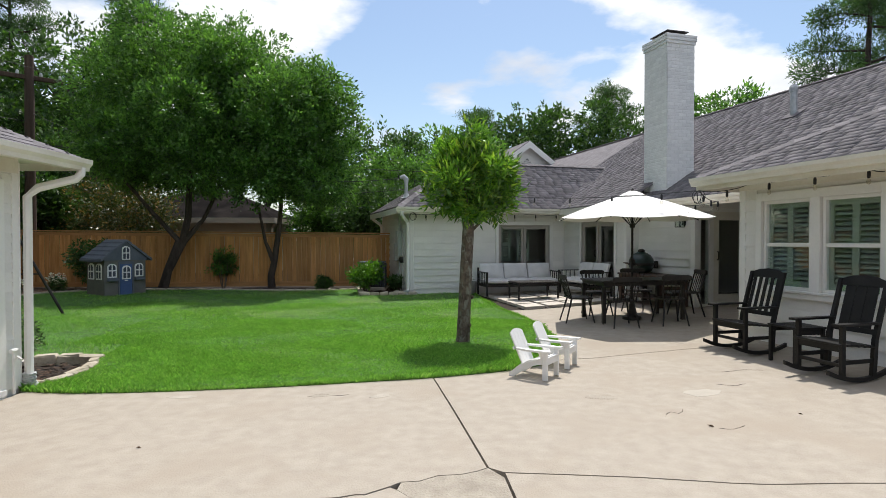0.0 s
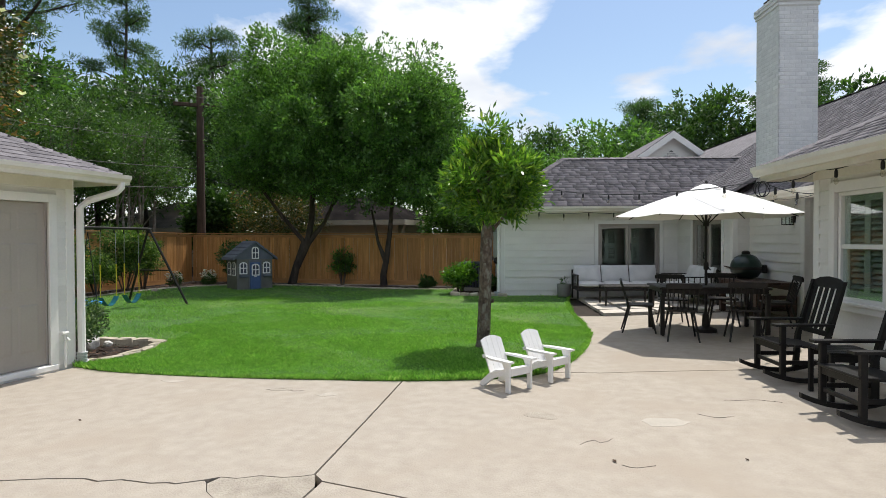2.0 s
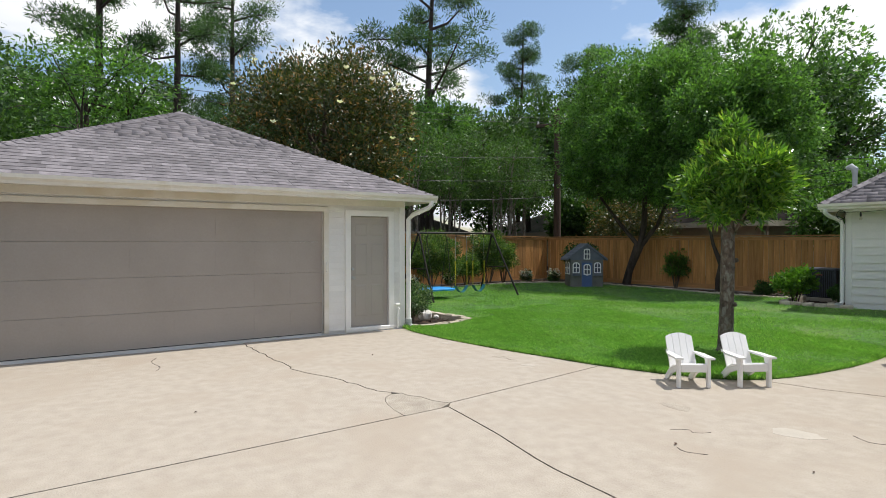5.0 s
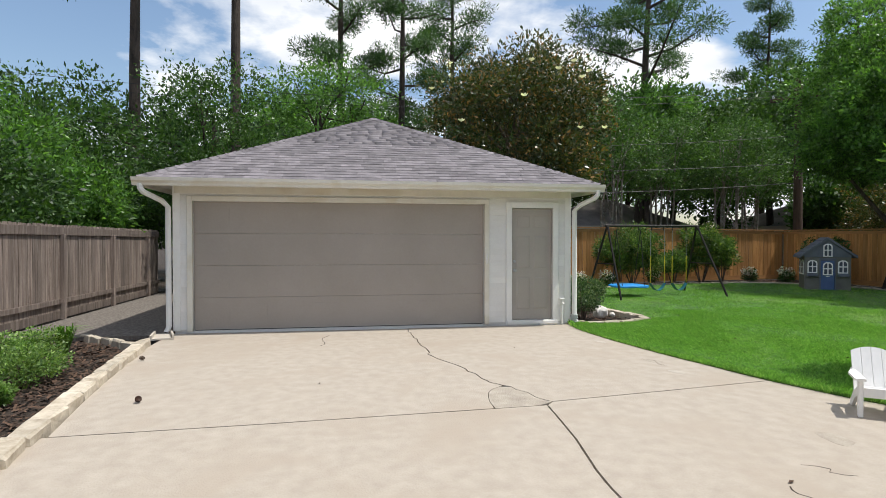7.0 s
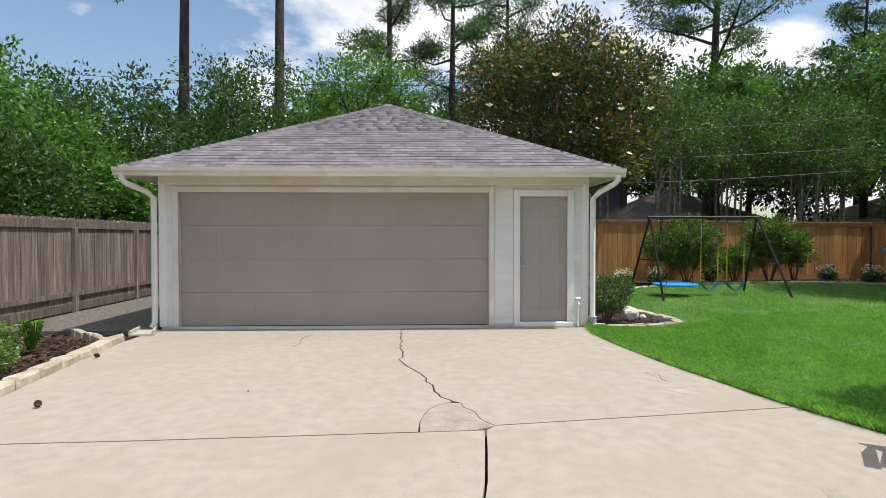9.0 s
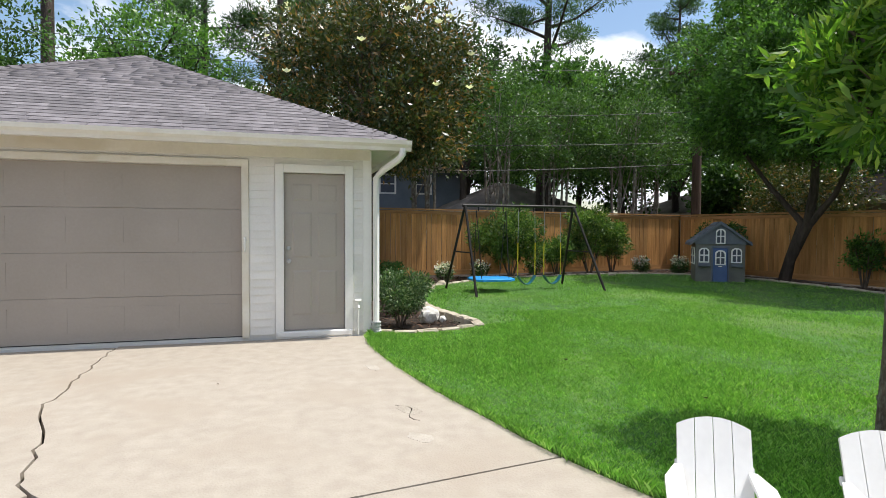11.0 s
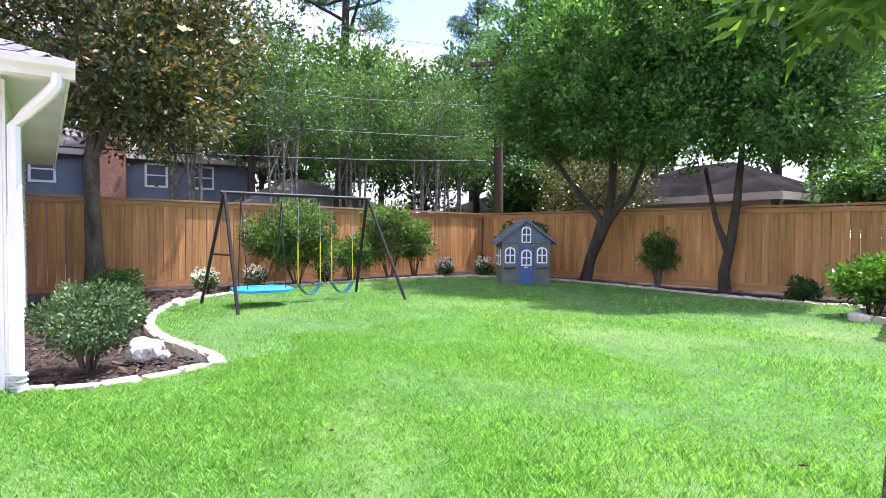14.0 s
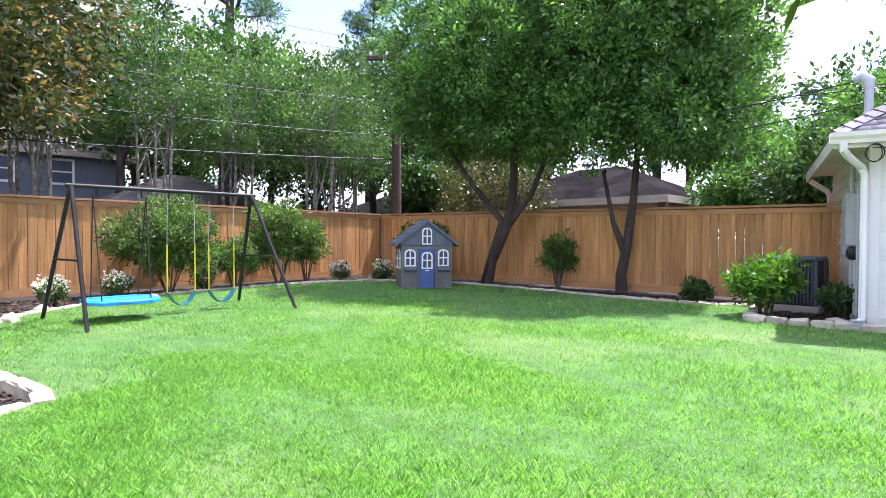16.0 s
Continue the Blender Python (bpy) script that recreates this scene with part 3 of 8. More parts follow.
def lawn_blades():
    rng = np.random.default_rng(4)
    chunks = []
    for (x0, x1, y0, y1, per) in ((-3.6, 3.0, 6.2, 8.9, 17000), (-4.5, 3.0, 8.9, 11.2, 9500), (-6.5, 3.0, 11.2, 13.6, 3600), (-10, 2.6, 13.6, 17, 1300), (-10, -3.6, 7.5, 8.9, 2400), (-10, -4.5, 8.9, 11.2, 2200), (-10, -6.5, 11.2, 13.6, 1700)):
        n = int((x1 - x0) * (y1 - y0) * per)
        x, y = rng.uniform(x0, x1, n), rng.uniform(y0, y1, n)
        # the mower leaves tufts: thin the blades by a coarse wave
        ok = inside(x, y, LAWN)
        chunks.append(np.stack([x[ok], y[ok]], -1))
    # a shaggy fringe over the concrete edge
    e = np.array(EDGE)
    seg = rng.integers(0, len(e) - 1, 15000)
    f = rng.uniform(0, 1, (15000, 1))
    chunks.append(e[seg] * (1 - f) + e[seg + 1] * f + rng.normal(0, 0.018, (15000, 2)))
    p = np.concatenate(chunks)
    n = len(p)
    x, y = p[:, 0], p[:, 1]
    z = ground_za(x, y) + 0.01
    near = np.hypot(x - 1.5, y - 7)
    h = rng.uniform(0.018, 0.04, n) * (1 + 0.25 * np.sin(x * 1.7 + np.cos(y * 2.1) * 2))
    h[-15000:] *= 1.5
    h *= 1 + 0.4 * np.sin(x * 41 + 2.2 * np.sin(y * 27)) * np.sin(y * 47 + 2.0 * np.sin(x * 33))
    w = rng.uniform(0.0009, 0.002, n) * (1 + 0.12 * near)
    a = rng.uniform(0, 2 * np.pi, n)
    lean = rng.uniform(0.1, 0.9, n) * h
    b = rng.uniform(0, 2 * np.pi, n)
    dx, dy = np.cos(a) * w, np.sin(a) * w
    base = np.stack([x, y, z], -1)
    side = np.stack([dx, dy, np.zeros(n)], -1)
    tip = base + np.stack([np.cos(b) * lean, np.sin(b) * lean, h], -1)
    mid = base + np.stack([np.cos(b) * lean * 0.35, np.sin(b) * lean * 0.35, h * 0.62], -1)
    co = np.stack([base - side, base + side, tip, mid - side * 0.9], 1).reshape(-1, 3)
    loops = np.arange(4 * n)
    ob = new("grass", raw_mesh("grass", co, loops, np.arange(n) * 4, GRASS))
    tagged(ob, "thick bright green mown lawn grass", "grass", kind="stuff")


lawn_blades()


# ---- buildings: walls with openings ----
def wall_panels(b, axis, at, a0, a1, z0, z1, holes, thick, sign):
    """Fills a wall around its holes (a0, a1, z0, z1). axis "x": the wall runs along x at y = at; sign: the way its back lies."""
    cuts = sorted({a0, a1, *(v for h in holes for v in h[:2])})
    for u0, u1 in zip(cuts, cuts[1:]):
        spans, mid = [(z0, z1)], (u0 + u1) / 2
        for h in holes:
            if h[0] < mid < h[1]:
                spans = [s for lo, hi in spans for s in ((lo, min(hi, h[2])), (max(lo, h[3]), hi)) if s[1] - s[0] > 1e-4]
        for lo, hi in spans:
            d0, d1 = sorted((at, at + sign * thick))
            if axis == "x":
                b.box(u0, d0, lo, u1, d1, hi)
            else:
                b.box(d0, u0, lo, d1, u1, hi)
    return b


LAP = {}


def lap_board(length, height, proud):
    key = (round(length, 3), round(height, 3), proud)
    if key not in LAP:
        b = Build()
        # leaning face: thick at the bottom edge, thin at the top
        b.prism([(0, 0), (proud, 0), (proud, 0.004), (proud * 0.15, height), (0, height)], (0, length), axis="x")
        b.v = [(x, -y, z) for x, y, z in b.v]
        LAP[key] = b.mesh("siding_board", WHITE_PAINT)
    return LAP[key]


def siding(parent, axis, at, a0, a1, z0, z1, holes, out, pitch=0.17, proud=0.026):
    """Lapped boards on a wall, each board an object, cut around the holes. out: +1 or -1, the way the boards face."""
    rows = int(round((z1 - z0) / pitch))
    pitch = (z1 - z0) / rows
    for i in range(rows):
        lo, hi = z0 + i * pitch, z0 + (i + 1) * pitch
        spans = [(a0, a1)]
        for h in holes:
            if h[2] < hi - 0.02 and h[3] > lo + 0.02:
                spans = [s for p, q in spans for s in ((p, min(q, h[0])), (max(p, h[1]), q)) if s[1] - s[0] > 0.02]
        for p, q in spans:
            me = lap_board(q - p, pitch, proud)
            if axis == "x":
                m = pose(p, at, lo) if out < 0 else pose(q, at, lo, 0, 0, 180)
            else:
                m = pose(at, q, lo, 0, 0, -90) if out < 0 else pose(at, p, lo, 0, 0, 90)
            piece("siding_board", me, parent, m)


def casing(name, parent, axis, at, hole, w, out, proud=0.03, mat=TRIM_PAINT, bottom=True):
    """Flat trim boards round an opening."""
    a0, a1, z0, z1 = hole
    d0, d1 = sorted((at - out * 0.02, at + out * proud))
    bars = [(a0 - w, a0, z0 - (w if bottom else 0), z1 + w), (a1, a1 + w, z0 - (w if bottom else 0), z1 + w), (a0, a1, z1, z1 + w)]
    if bottom:
        bars.append((a0, a1, z0 - w, z0))
    b = Build()
    for p, q, lo, hi in bars:
        if axis == "x":
            b.box(p, d0, lo, q, d1, hi, 0.004)
        else:
            b.box(d0, p, lo, d1, q, hi, 0.004)
    part(name, b, mat, parent)


def corner_board(parent, x, y, z0, z1, sx, sy, w=0.09, t=0.022):
    """Two boards round an outer corner at (x, y); sx, sy: the way out."""
    b = Build()
    b.box(min(x + sx * t, x - sx * w), min(y, y + sy * t), z0, max(x + sx * t, x - sx * w), max(y, y + sy * t), z1, 0.003)
    b.box(min(x, x + sx * t), min(y - sy * w, y - sy * 0.001), z0, max(x, x + sx * t), max(y - sy * w, y - sy * 0.001), z1, 0.003)
    part("corner_board", b, TRIM_PAINT, parent)


# ---- roofs ----
def shingle_field(rows, seed, exposure=0.14, tab=0.30):
    """Tabs of asphalt shingle on a sloping plane. rows: eave start, along unit, up-slope unit, and a function giving the run (s0, s1) at a distance up the slope, and its length."""
    r = np.random.default_rng(seed)
    origin, along, up, run, length = rows
    nrm = along.cross(up).normalized()
    if nrm.z < 0:
        nrm = -nrm
    out = []
    for i in range(int(length / exposure) + 1):
        d = i * exposure
        s0, s1 = run(min(d + exposure * 0.5, length))
        s = s0 - r.uniform(0, tab)
        while s < s1:
            w = tab * r.uniform(0.65, 1.3)
            p, q = max(s, s0), min(s + w, s1)
            if q - p > 0.03:
                out.append((p, q, d - 0.006 * r.uniform(0, 1), min(d + exposure * 1.12, length), r.uniform(0.004, 0.012)))
            s += w
    return out, origin, along, up, nrm


def shingles_joined(name, field, parent, mat=SHINGLE, label=""):
    tabs, o, a, u, n = field
    t = np.array(tabs)
    o, a, u, n = (np.array(k) for k in (o, a, u, n))
    def at(s, d, h):
        return o + s[:, None] * a + d[:, None] * u + h[:, None] * n
    zero = np.full(len(t), 0.002)
    low = np.full(len(t), -0.004)
    v = [at(t[:, 0], t[:, 2], t[:, 4]), at(t[:, 1], t[:, 2], t[:, 4]), at(t[:, 1], t[:, 3], zero), at(t[:, 0], t[:, 3], zero),
         at(t[:, 0], t[:, 2], low), at(t[:, 1], t[:, 2], low), at(t[:, 1], t[:, 3], low), at(t[:, 0], t[:, 3], low)]
    co = np.stack(v, 1).reshape(-1, 3)
    quads = np.array([0, 1, 2, 3, 4, 5, 1, 0, 4, 0, 3, 7, 1, 5, 6, 2])
    loops = (np.arange(len(t))[:, None] * 8 + quads).ravel()
    ob = new(name, raw_mesh(name, co, loops, np.arange(len(t) * 4) * 4, mat))
    ob.parent = parent
    if parent is None or name == "shingles":
        ob["kind"] = "stuff"
    return ob


def roof_plane(parent, name, pts, thick=0.05, mat=SHINGLE):
    """A flat roof deck under the shingles."""
    p = [Vector(q) for q in pts]
    nrm = (p[1] - p[0]).cross(p[2] - p[0]).normalized()
    if nrm.z < 0:
        nrm = -nrm
    b = Build()
    n = len(p)
    b.add([*p, *(q - nrm * thick for q in p)], [tuple(range(n)), tuple(range(n, 2 * n))[::-1], *((i, (i + 1) % n, n + (i + 1) % n, n + i) for i in range(n))])
    return part(name, b, mat, parent)


def gutter(parent, p0, p1, out, name="gutter"):
    """An ogee gutter along an eave; out: the way it faces (unit)."""
    p0, p1, out = Vector(p0), Vector(p1), Vector(out)
    prof = [(0, 0), (0.0, -0.125), (0.075, -0.125), (0.085, -0.085), (0.115, -0.05), (0.12, 0.0), (0.105, 0.0), (0.1, -0.04), (0.07, -0.08), (0.06, -0.11), (0.015, -0.11), (0.015, 0)]
    b = Build()
    n = len(prof)
    v = [p + out * a + Vector((0, 0, h)) for p in (p0, p1) for a, h in prof]
    b.add(v, [tuple(range(n)), tuple(range(n, 2 * n))[::-1], *((i, (i + 1) % n, n + (i + 1) % n, n + i) for i in range(n))])
    return part(name, b, CREAM, parent)


def downspout(parent, pts, w=0.045, name="downspout"):
    b = Build().tube(pts, w, 8)
    return part(name, b, TRIM_PAINT, parent, smooth=True)


# ---- garage ----
def garage():
    g = thing("garage", "white lap-sided garage with taupe doors and grey hip roof", "garage", kind="structure")
    X, Y0, Y1, XB, H = -3.5, -0.28, 6.46, -9.7, 2.42
    big, small = (0.0, 4.875, 0.03, 2.155), (5.375, 6.135, 0.09, 2.095)
    b = Build()
    wall_panels(b, "y", X, Y0, Y1, -0.05, H, [big, small], 0.14, -1)
    b.box(XB, Y0, -0.05, X - 0.14, Y0 + 0.14, H).box(XB, Y1 - 0.14, -0.05, X - 0.14, Y1, H).box(XB - 0.14, Y0, -0.05, XB, Y1, H)
    part("wall", b, WHITE_PAINT, g)
    part("floor", Build().box(XB, Y0 + 0.14, -0.04, X - 0.14, Y1 - 0.14, 0.02), CONCRETE, g)
    siding(g, "y", X, Y0 + 0.07, Y1 - 0.07, 0.06, 2.36, [(big[0] - 0.09, big[1] + 0.09, 0, 2.25), (small[0] - 0.11, small[1] + 0.11, 0, 2.21)], 1, 0.098, 0.02)
    siding(g, "x", Y1, XB, X - 0.07, 0.06, 2.36, [], 1, 0.098, 0.02)
    siding(g, "x", Y0, XB, X - 0.07, 0.06, 2.36, [], -1, 0.098, 0.02)
    corner_board(g, X, Y1, 0.04, 2.40, 1, 1)
    corner_board(g, X, Y0, 0.04, 2.40, 1, -1)
    casing("door_casing", g, "y", X, big, 0.085, 1, 0.035, CREAM, bottom=False)
    casing("door_casing", g, "y", X, small, 0.105, 1, 0.04, TRIM_PAINT)
    part("frieze_board", Build().box(X, Y0, 2.28, X + 0.025, Y1, 2.44, 0.003), CREAM, g)
    # sectional overhead door: rows of raised panels
    d = tagged(new("garage_door"), "taupe sectional overhead garage door, closed", "garage door", kind="structure")
    for row in range(4):
        z0 = 0.04 + row * 0.529
        sec = part("door_section", Build().box(X - 0.11, 0.005, z0 + 0.002, X - 0.065, 4.87, z0 + 0.5285, 0.0025), TAUPE, d)
        for k in range(8):
            y0 = 0.10 + k * 0.598
            part("raised_panel", Build().prism([(0, 0), (0.44, 0), (0.44, 0.30), (0, 0.30)], (0, 0.004), m=pose(X - 0.0648, y0 + 0.02, z0 + 0.12) @ Matrix(((0, 1, 0, 0), (1, 0, 0, 0), (0, 0, 1, 0), (0, 0, 0, 1)))), TAUPE, sec)
    part("bottom_seal", Build().box(X - 0.11, 0.01, 0.0, X - 0.07, 4.865, 0.042, 0.006), BLACK_RUBBER, d)
    part("lift_handle", Build().tube([(X + 0.05, 4.91, 1.1), (X + 0.065, 4.91, 1.12), (X + 0.065, 4.91, 1.26), (X + 0.05, 4.91, 1.28)], 0.012, 6), TRIM_PAINT, d)
    # side door with six raised panels
    e = tagged(new("door_1"), "taupe six-panel metal side door, closed", "door", kind="structure")
    part("door_leaf", Build().box(X - 0.075, small[0] + 0.004, small[2] + 0.004, X - 0.03, small[1] - 0.004, small[3] - 0.004, 0.003), TAUPE_DOOR, e)
    for y0, y1, z0, z1 in [(c0, c0 + 0.25, a, b2) for c0 in (5.475, 5.79) for a, b2 in ((0.28, 0.86), (1.02, 1.60), (1.74, 1.96))]:
        p = Build()
        p.add([(0, y0, z0), (0, y1, z0), (0, y1, z1), (0, y0, z1), (0.008, y0 + 0.025, z0 + 0.025), (0.008, y1 - 0.025, z0 + 0.025), (0.008, y1 - 0.025, z1 - 0.025), (0.008, y0 + 0.025, z1 - 0.025)],
              [(3, 2, 1, 0), (4, 5, 6, 7), (0, 1, 5, 4), (1, 2, 6, 5), (2, 3, 7, 6), (3, 0, 4, 7)], pose(X - 0.0302, 0, 0))
        part("raised_panel", p, TAUPE_DOOR, e)
    knob = Build().lathe([(0.03, 0), (0.03, 0.008), (0.012, 0.012), (0.012, 0.035), (0.028, 0.045), (0.03, 0.06), (0.018, 0.07)], 14, pose(X - 0.03, 5.435, 0.98, 0, 90, 0))
    part("door_knob", knob, STEEL, e, "chrome knob", smooth=True)
    part("deadbolt", Build().lathe([(0.027, 0), (0.027, 0.012), (0.018, 0.02)], 14, pose(X - 0.03, 5.435, 1.14, 0, 90, 0)), STEEL, e, smooth=True)
    part("threshold", Build().box(X - 0.08, small[0] - 0.09, 0.02, X + 0.06, small[1] + 0.09, 0.085, 0.006), TRIM_PAINT, e)
    # hip roof
    ex0, ex1, ey0, ey1, ez = -10.15, -3.09, -0.72, 6.88, 2.49
    rise = 4.32 - ez
    my = (ey0 + ey1) / 2
    half = my - ey0
    a1, a2 = (ex1 - 3.78, my, ez + rise), (ex0 + 3.28, my, ez + rise)
    roof = part("roof", Build().add([(ex0, ey0, ez), (ex1, ey0, ez), (ex1, ey1, ez), (ex0, ey1, ez), a1, a2],
                [(1, 2, 4), (0, 1, 4, 5), (2, 3, 5, 4), (3, 0, 5)]), SHINGLE, g)
    for name, o, al, tip, wid in (("front", (ex1, ey0, ez), (0, 1, 0), a1, ey1 - ey0), ("north", (ex1, ey1, ez), (-1, 0, 0), None, ex1 - ex0), ("south", (ex0, ey0, ez), (1, 0, 0), None, ex1 - ex0)):
        if name == "front":
            up = Vector((a1[0] - ex1, 0, rise))
            run = lambda d, L=up.length, w=wid: (half * d / L, w - half * d / L)
        else:
            up = Vector((0, (my - (ey1 if name == "north" else ey0)), rise))
            c0, c1 = (3.78, 3.28) if name == "north" else (3.28, 3.78)
            run = lambda d, L=up.length, w=wid, c0=c0, c1=c1: (c0 * d / L, w - c1 * d / L)
        field = shingle_field((Vector(o), Vector(al), up.normalized(), run, up.length), 7 + len(name))
        if name == "front":
            tabs, fo, fa, fu, fn = field
            rot = Matrix((fa, fu, fn)).transposed().to_4x4()
            base = {}
            for p, q, d0, d1, h in tabs[:300]:
                w = round((q - p) / 0.03) * 0.03 + 0.0
                if w < 0.03:
                    continue
                if w not in base:
                    bb = Build().add([(0, 0, 0.009), (w, 0, 0.009), (w, 0.155, 0.002), (0, 0.155, 0.002), (0, 0, -0.004), (w, 0, -0.004), (w, 0.155, -0.004), (0, 0.155, -0.004)],
                                     [(0, 1, 2, 3), (4, 5, 1, 0), (4, 0, 3, 7), (1, 5, 6, 2), (7, 6, 5, 4)])
                    base[w] = bb.mesh("shingle", SHINGLE_ONE)
                piece("shingle", base[w], roof, Matrix.Translation(fo + fa * p + fu * d0) @ rot)
            field = (tabs[300:], fo, fa, fu, fn)
        shingles_joined("shingles", field, roof)
    cap = Build()
    for p, q in (((ex1, ey0, ez), a1), ((ex1, ey1, ez), a1), (a1, a2)):
        p, q = Vector(p), Vector(q)
        n = int((q - p).length / 0.16)
        for i in range(n):
            s, e2 = p.lerp(q, i / n), p.lerp(q, (i + 1.25) / n)
            w = Vector((0, 0, 1)).cross(q - p).normalized() * 0.12
            dz = Vector((0, 0, -0.055)) if p.z != q.z else Vector((0, 0, -0.055))
            l1, l2 = Vector((0, 0, 0.028)), Vector((0, 0, 0.014))
            cap.add([s - w + dz + l1, s + l1, s + w + dz + l1, e2 - w + dz + l2, e2 + l2, e2 + w + dz + l2], [(0, 1, 4, 3), (1, 2, 5, 4)])
    part("ridge_cap", cap, SHINGLE, roof)
    part("soffit", Build().box(ex0 + 0.02, ey0 + 0.02, ez - 0.055, ex1 - 0.02, ey1 - 0.02, ez - 0.04), CREAM, g)
    fas = Build()
    fas.box(ex1 - 0.02, ey0, ez - 0.13, ex1, ey1, ez - 0.012).box(ex0, ey1 - 0.02, ez - 0.13, ex1 - 0.02, ey1, ez - 0.012).box(ex0, ey0, ez - 0.13, ex1 - 0.02, ey0 + 0.02, ez - 0.012)
    part("fascia", fas, CREAM, g)
    gutter(g, (ex1, ey0 - 0.03, ez - 0.006), (ex1, ey1 + 0.03, ez - 0.006), (1, 0, 0))
    for yy, sy in ((ey1, -1), (ey0, 1)):
        y2 = Y1 + 0.075 if sy < 0 else Y0 - 0.075
        x2 = X + 0.06
        downspout(g, [(ex1 + 0.05, yy + sy * 0.08, ez - 0.1), (ex1 + 0.05, yy + sy * 0.08, ez - 0.17), (ex1 + 0.02, yy + sy * 0.12, ez - 0.23), (x2 + 0.06, y2 - sy * 0.08, ez - 0.34), (x2, y2, ez - 0.44), (x2, y2, 0.12), (x2 + 0.03, y2 - sy * 0.03, 0.04)])
    pot = Build()
    for i in range(8):
        pot.tube([(X + 0.06, Y1 + 0.075, 0.01 + i * 0.022), (X + 0.06, Y1 + 0.075, 0.026 + i * 0.022)], 0.068 if i % 2 else 0.058, 12)
    part("drain_sleeve", pot, UTILITY_GREY, g)
    part("hose_tap", Build().tube([(X + 0.07, 6.3, 0.02), (X + 0.07, 6.3, 0.36), (X + 0.11, 6.3, 0.40), (X + 0.15, 6.3, 0.37)], 0.013, 7).tube([(X + 0.07, 6.26, 0.46), (X + 0.07, 6.34, 0.46)], 0.022, 8).tube([(X + 0.07, 6.3, 0.36), (X + 0.07, 6.3, 0.46)], 0.012, 6), TRIM_PAINT, g)


garage()


# ---- the house ----
def plantation_shutter(parent, axis, at, a0, a1, z0, z1, out):
    """Louvred inside shutters in a window: frame, mid post and slats."""
    fr = Build()
    def bar(p, q, lo, hi, d=0.02):
        e0, e1 = sorted((at, at - out * d))
        if axis == "y":
            fr.box(e0, p, lo, e1, q, hi)
        else:
            fr.box(p, e0, lo, q, e1, hi)
    mid = (a0 + a1) / 2
    for p in (a0, mid - 0.045, a1 - 0.06):
        bar(p, p + (0.09 if p == mid - 0.045 else 0.06), z0, z1)
    for lo, hi in ((z0, z0 + 0.08), (z1 - 0.07, z1), ((z0 + z1) / 2 - 0.04, (z0 + z1) / 2 + 0.04)):
        bar(a0 + 0.06, mid - 0.045, lo, hi)
        bar(mid + 0.045, a1 - 0.06, lo, hi)
    sh = part("shutter", fr, SHUTTER, parent, "grey-green plantation shutters behind the glass")
    for p, q in ((a0 + 0.06, mid - 0.045), (mid + 0.045, a1 - 0.06)):
        for lo, hi in ((z0 + 0.09, (z0 + z1) / 2 - 0.04), ((z0 + z1) / 2 + 0.04, z1 - 0.08)):
            n = int((hi - lo) / 0.058)
            for i in range(n):
                z = lo + (i + 0.5) * (hi - lo) / n
                b = Build().box(-0.004, 0, -0.031, 0.004, q - p, 0.031, 0.0)
                m = pose(at - out * 0.03, p, z, 0, -48 * out, 0) if axis == "y" else pose(p, at - out * 0.03, z, 0, 0, -90) @ pose(0, 0, 0, 0, 48 * out, 0)
                part("slat", Build().add(b.v, b.f, m), SHUTTER, sh)


def sash_window(name, label, axis, at, hole, out, shutters=True):
    """A double-hung window: frame, meeting rail, two panes, inner sill."""
    a0, a1, z0, z1 = hole
    w = tagged(new(name), label, "window", kind="structure")
    w.matrix_basis = HOUSE
    def slab_box(b, p, q, lo, hi, d0, d1):
        e0, e1 = sorted((at - out * d0, at - out * d1))
        return b.box(e0, p, lo, e1, q, hi, 0.003) if axis == "y" else b.box(p, e0, lo, q, e1, hi, 0.003)
    zm = z0 + (z1 - z0) * 0.5
    b = Build()
    slab_box(b, a0, a0 + 0.045, z0, z1, 0.01, 0.10)
    slab_box(b, a1 - 0.045, a1, z0, z1, 0.01, 0.10)
    slab_box(b, a0 + 0.045, a1 - 0.045, z1 - 0.045, z1, 0.01, 0.10)
    slab_box(b, a0 + 0.045, a1 - 0.045, z0, z0 + 0.05, 0.01, 0.10)
    part("window_frame", b, TRIM_PAINT, w)
    part("meeting_rail", slab_box(Build(), a0 + 0.045, a1 - 0.045, zm - 0.025, zm + 0.025, 0.02, 0.06), TRIM_PAINT, w)
    for lo, hi, d in ((z0 + 0.05, zm - 0.025, 0.04), (zm + 0.025, z1 - 0.045, 0.055)):
        g = part("pane", slab_box(Build(), a0 + 0.045, a1 - 0.045, lo, hi, d, d + 0.004), GLASS, w)
        g.visible_shadow = False
    if shutters:
        plantation_shutter(w, axis, at - out * 0.075, a0 + 0.045, a1 - 0.045, z0 + 0.05, z1 - 0.045, out)
    return w


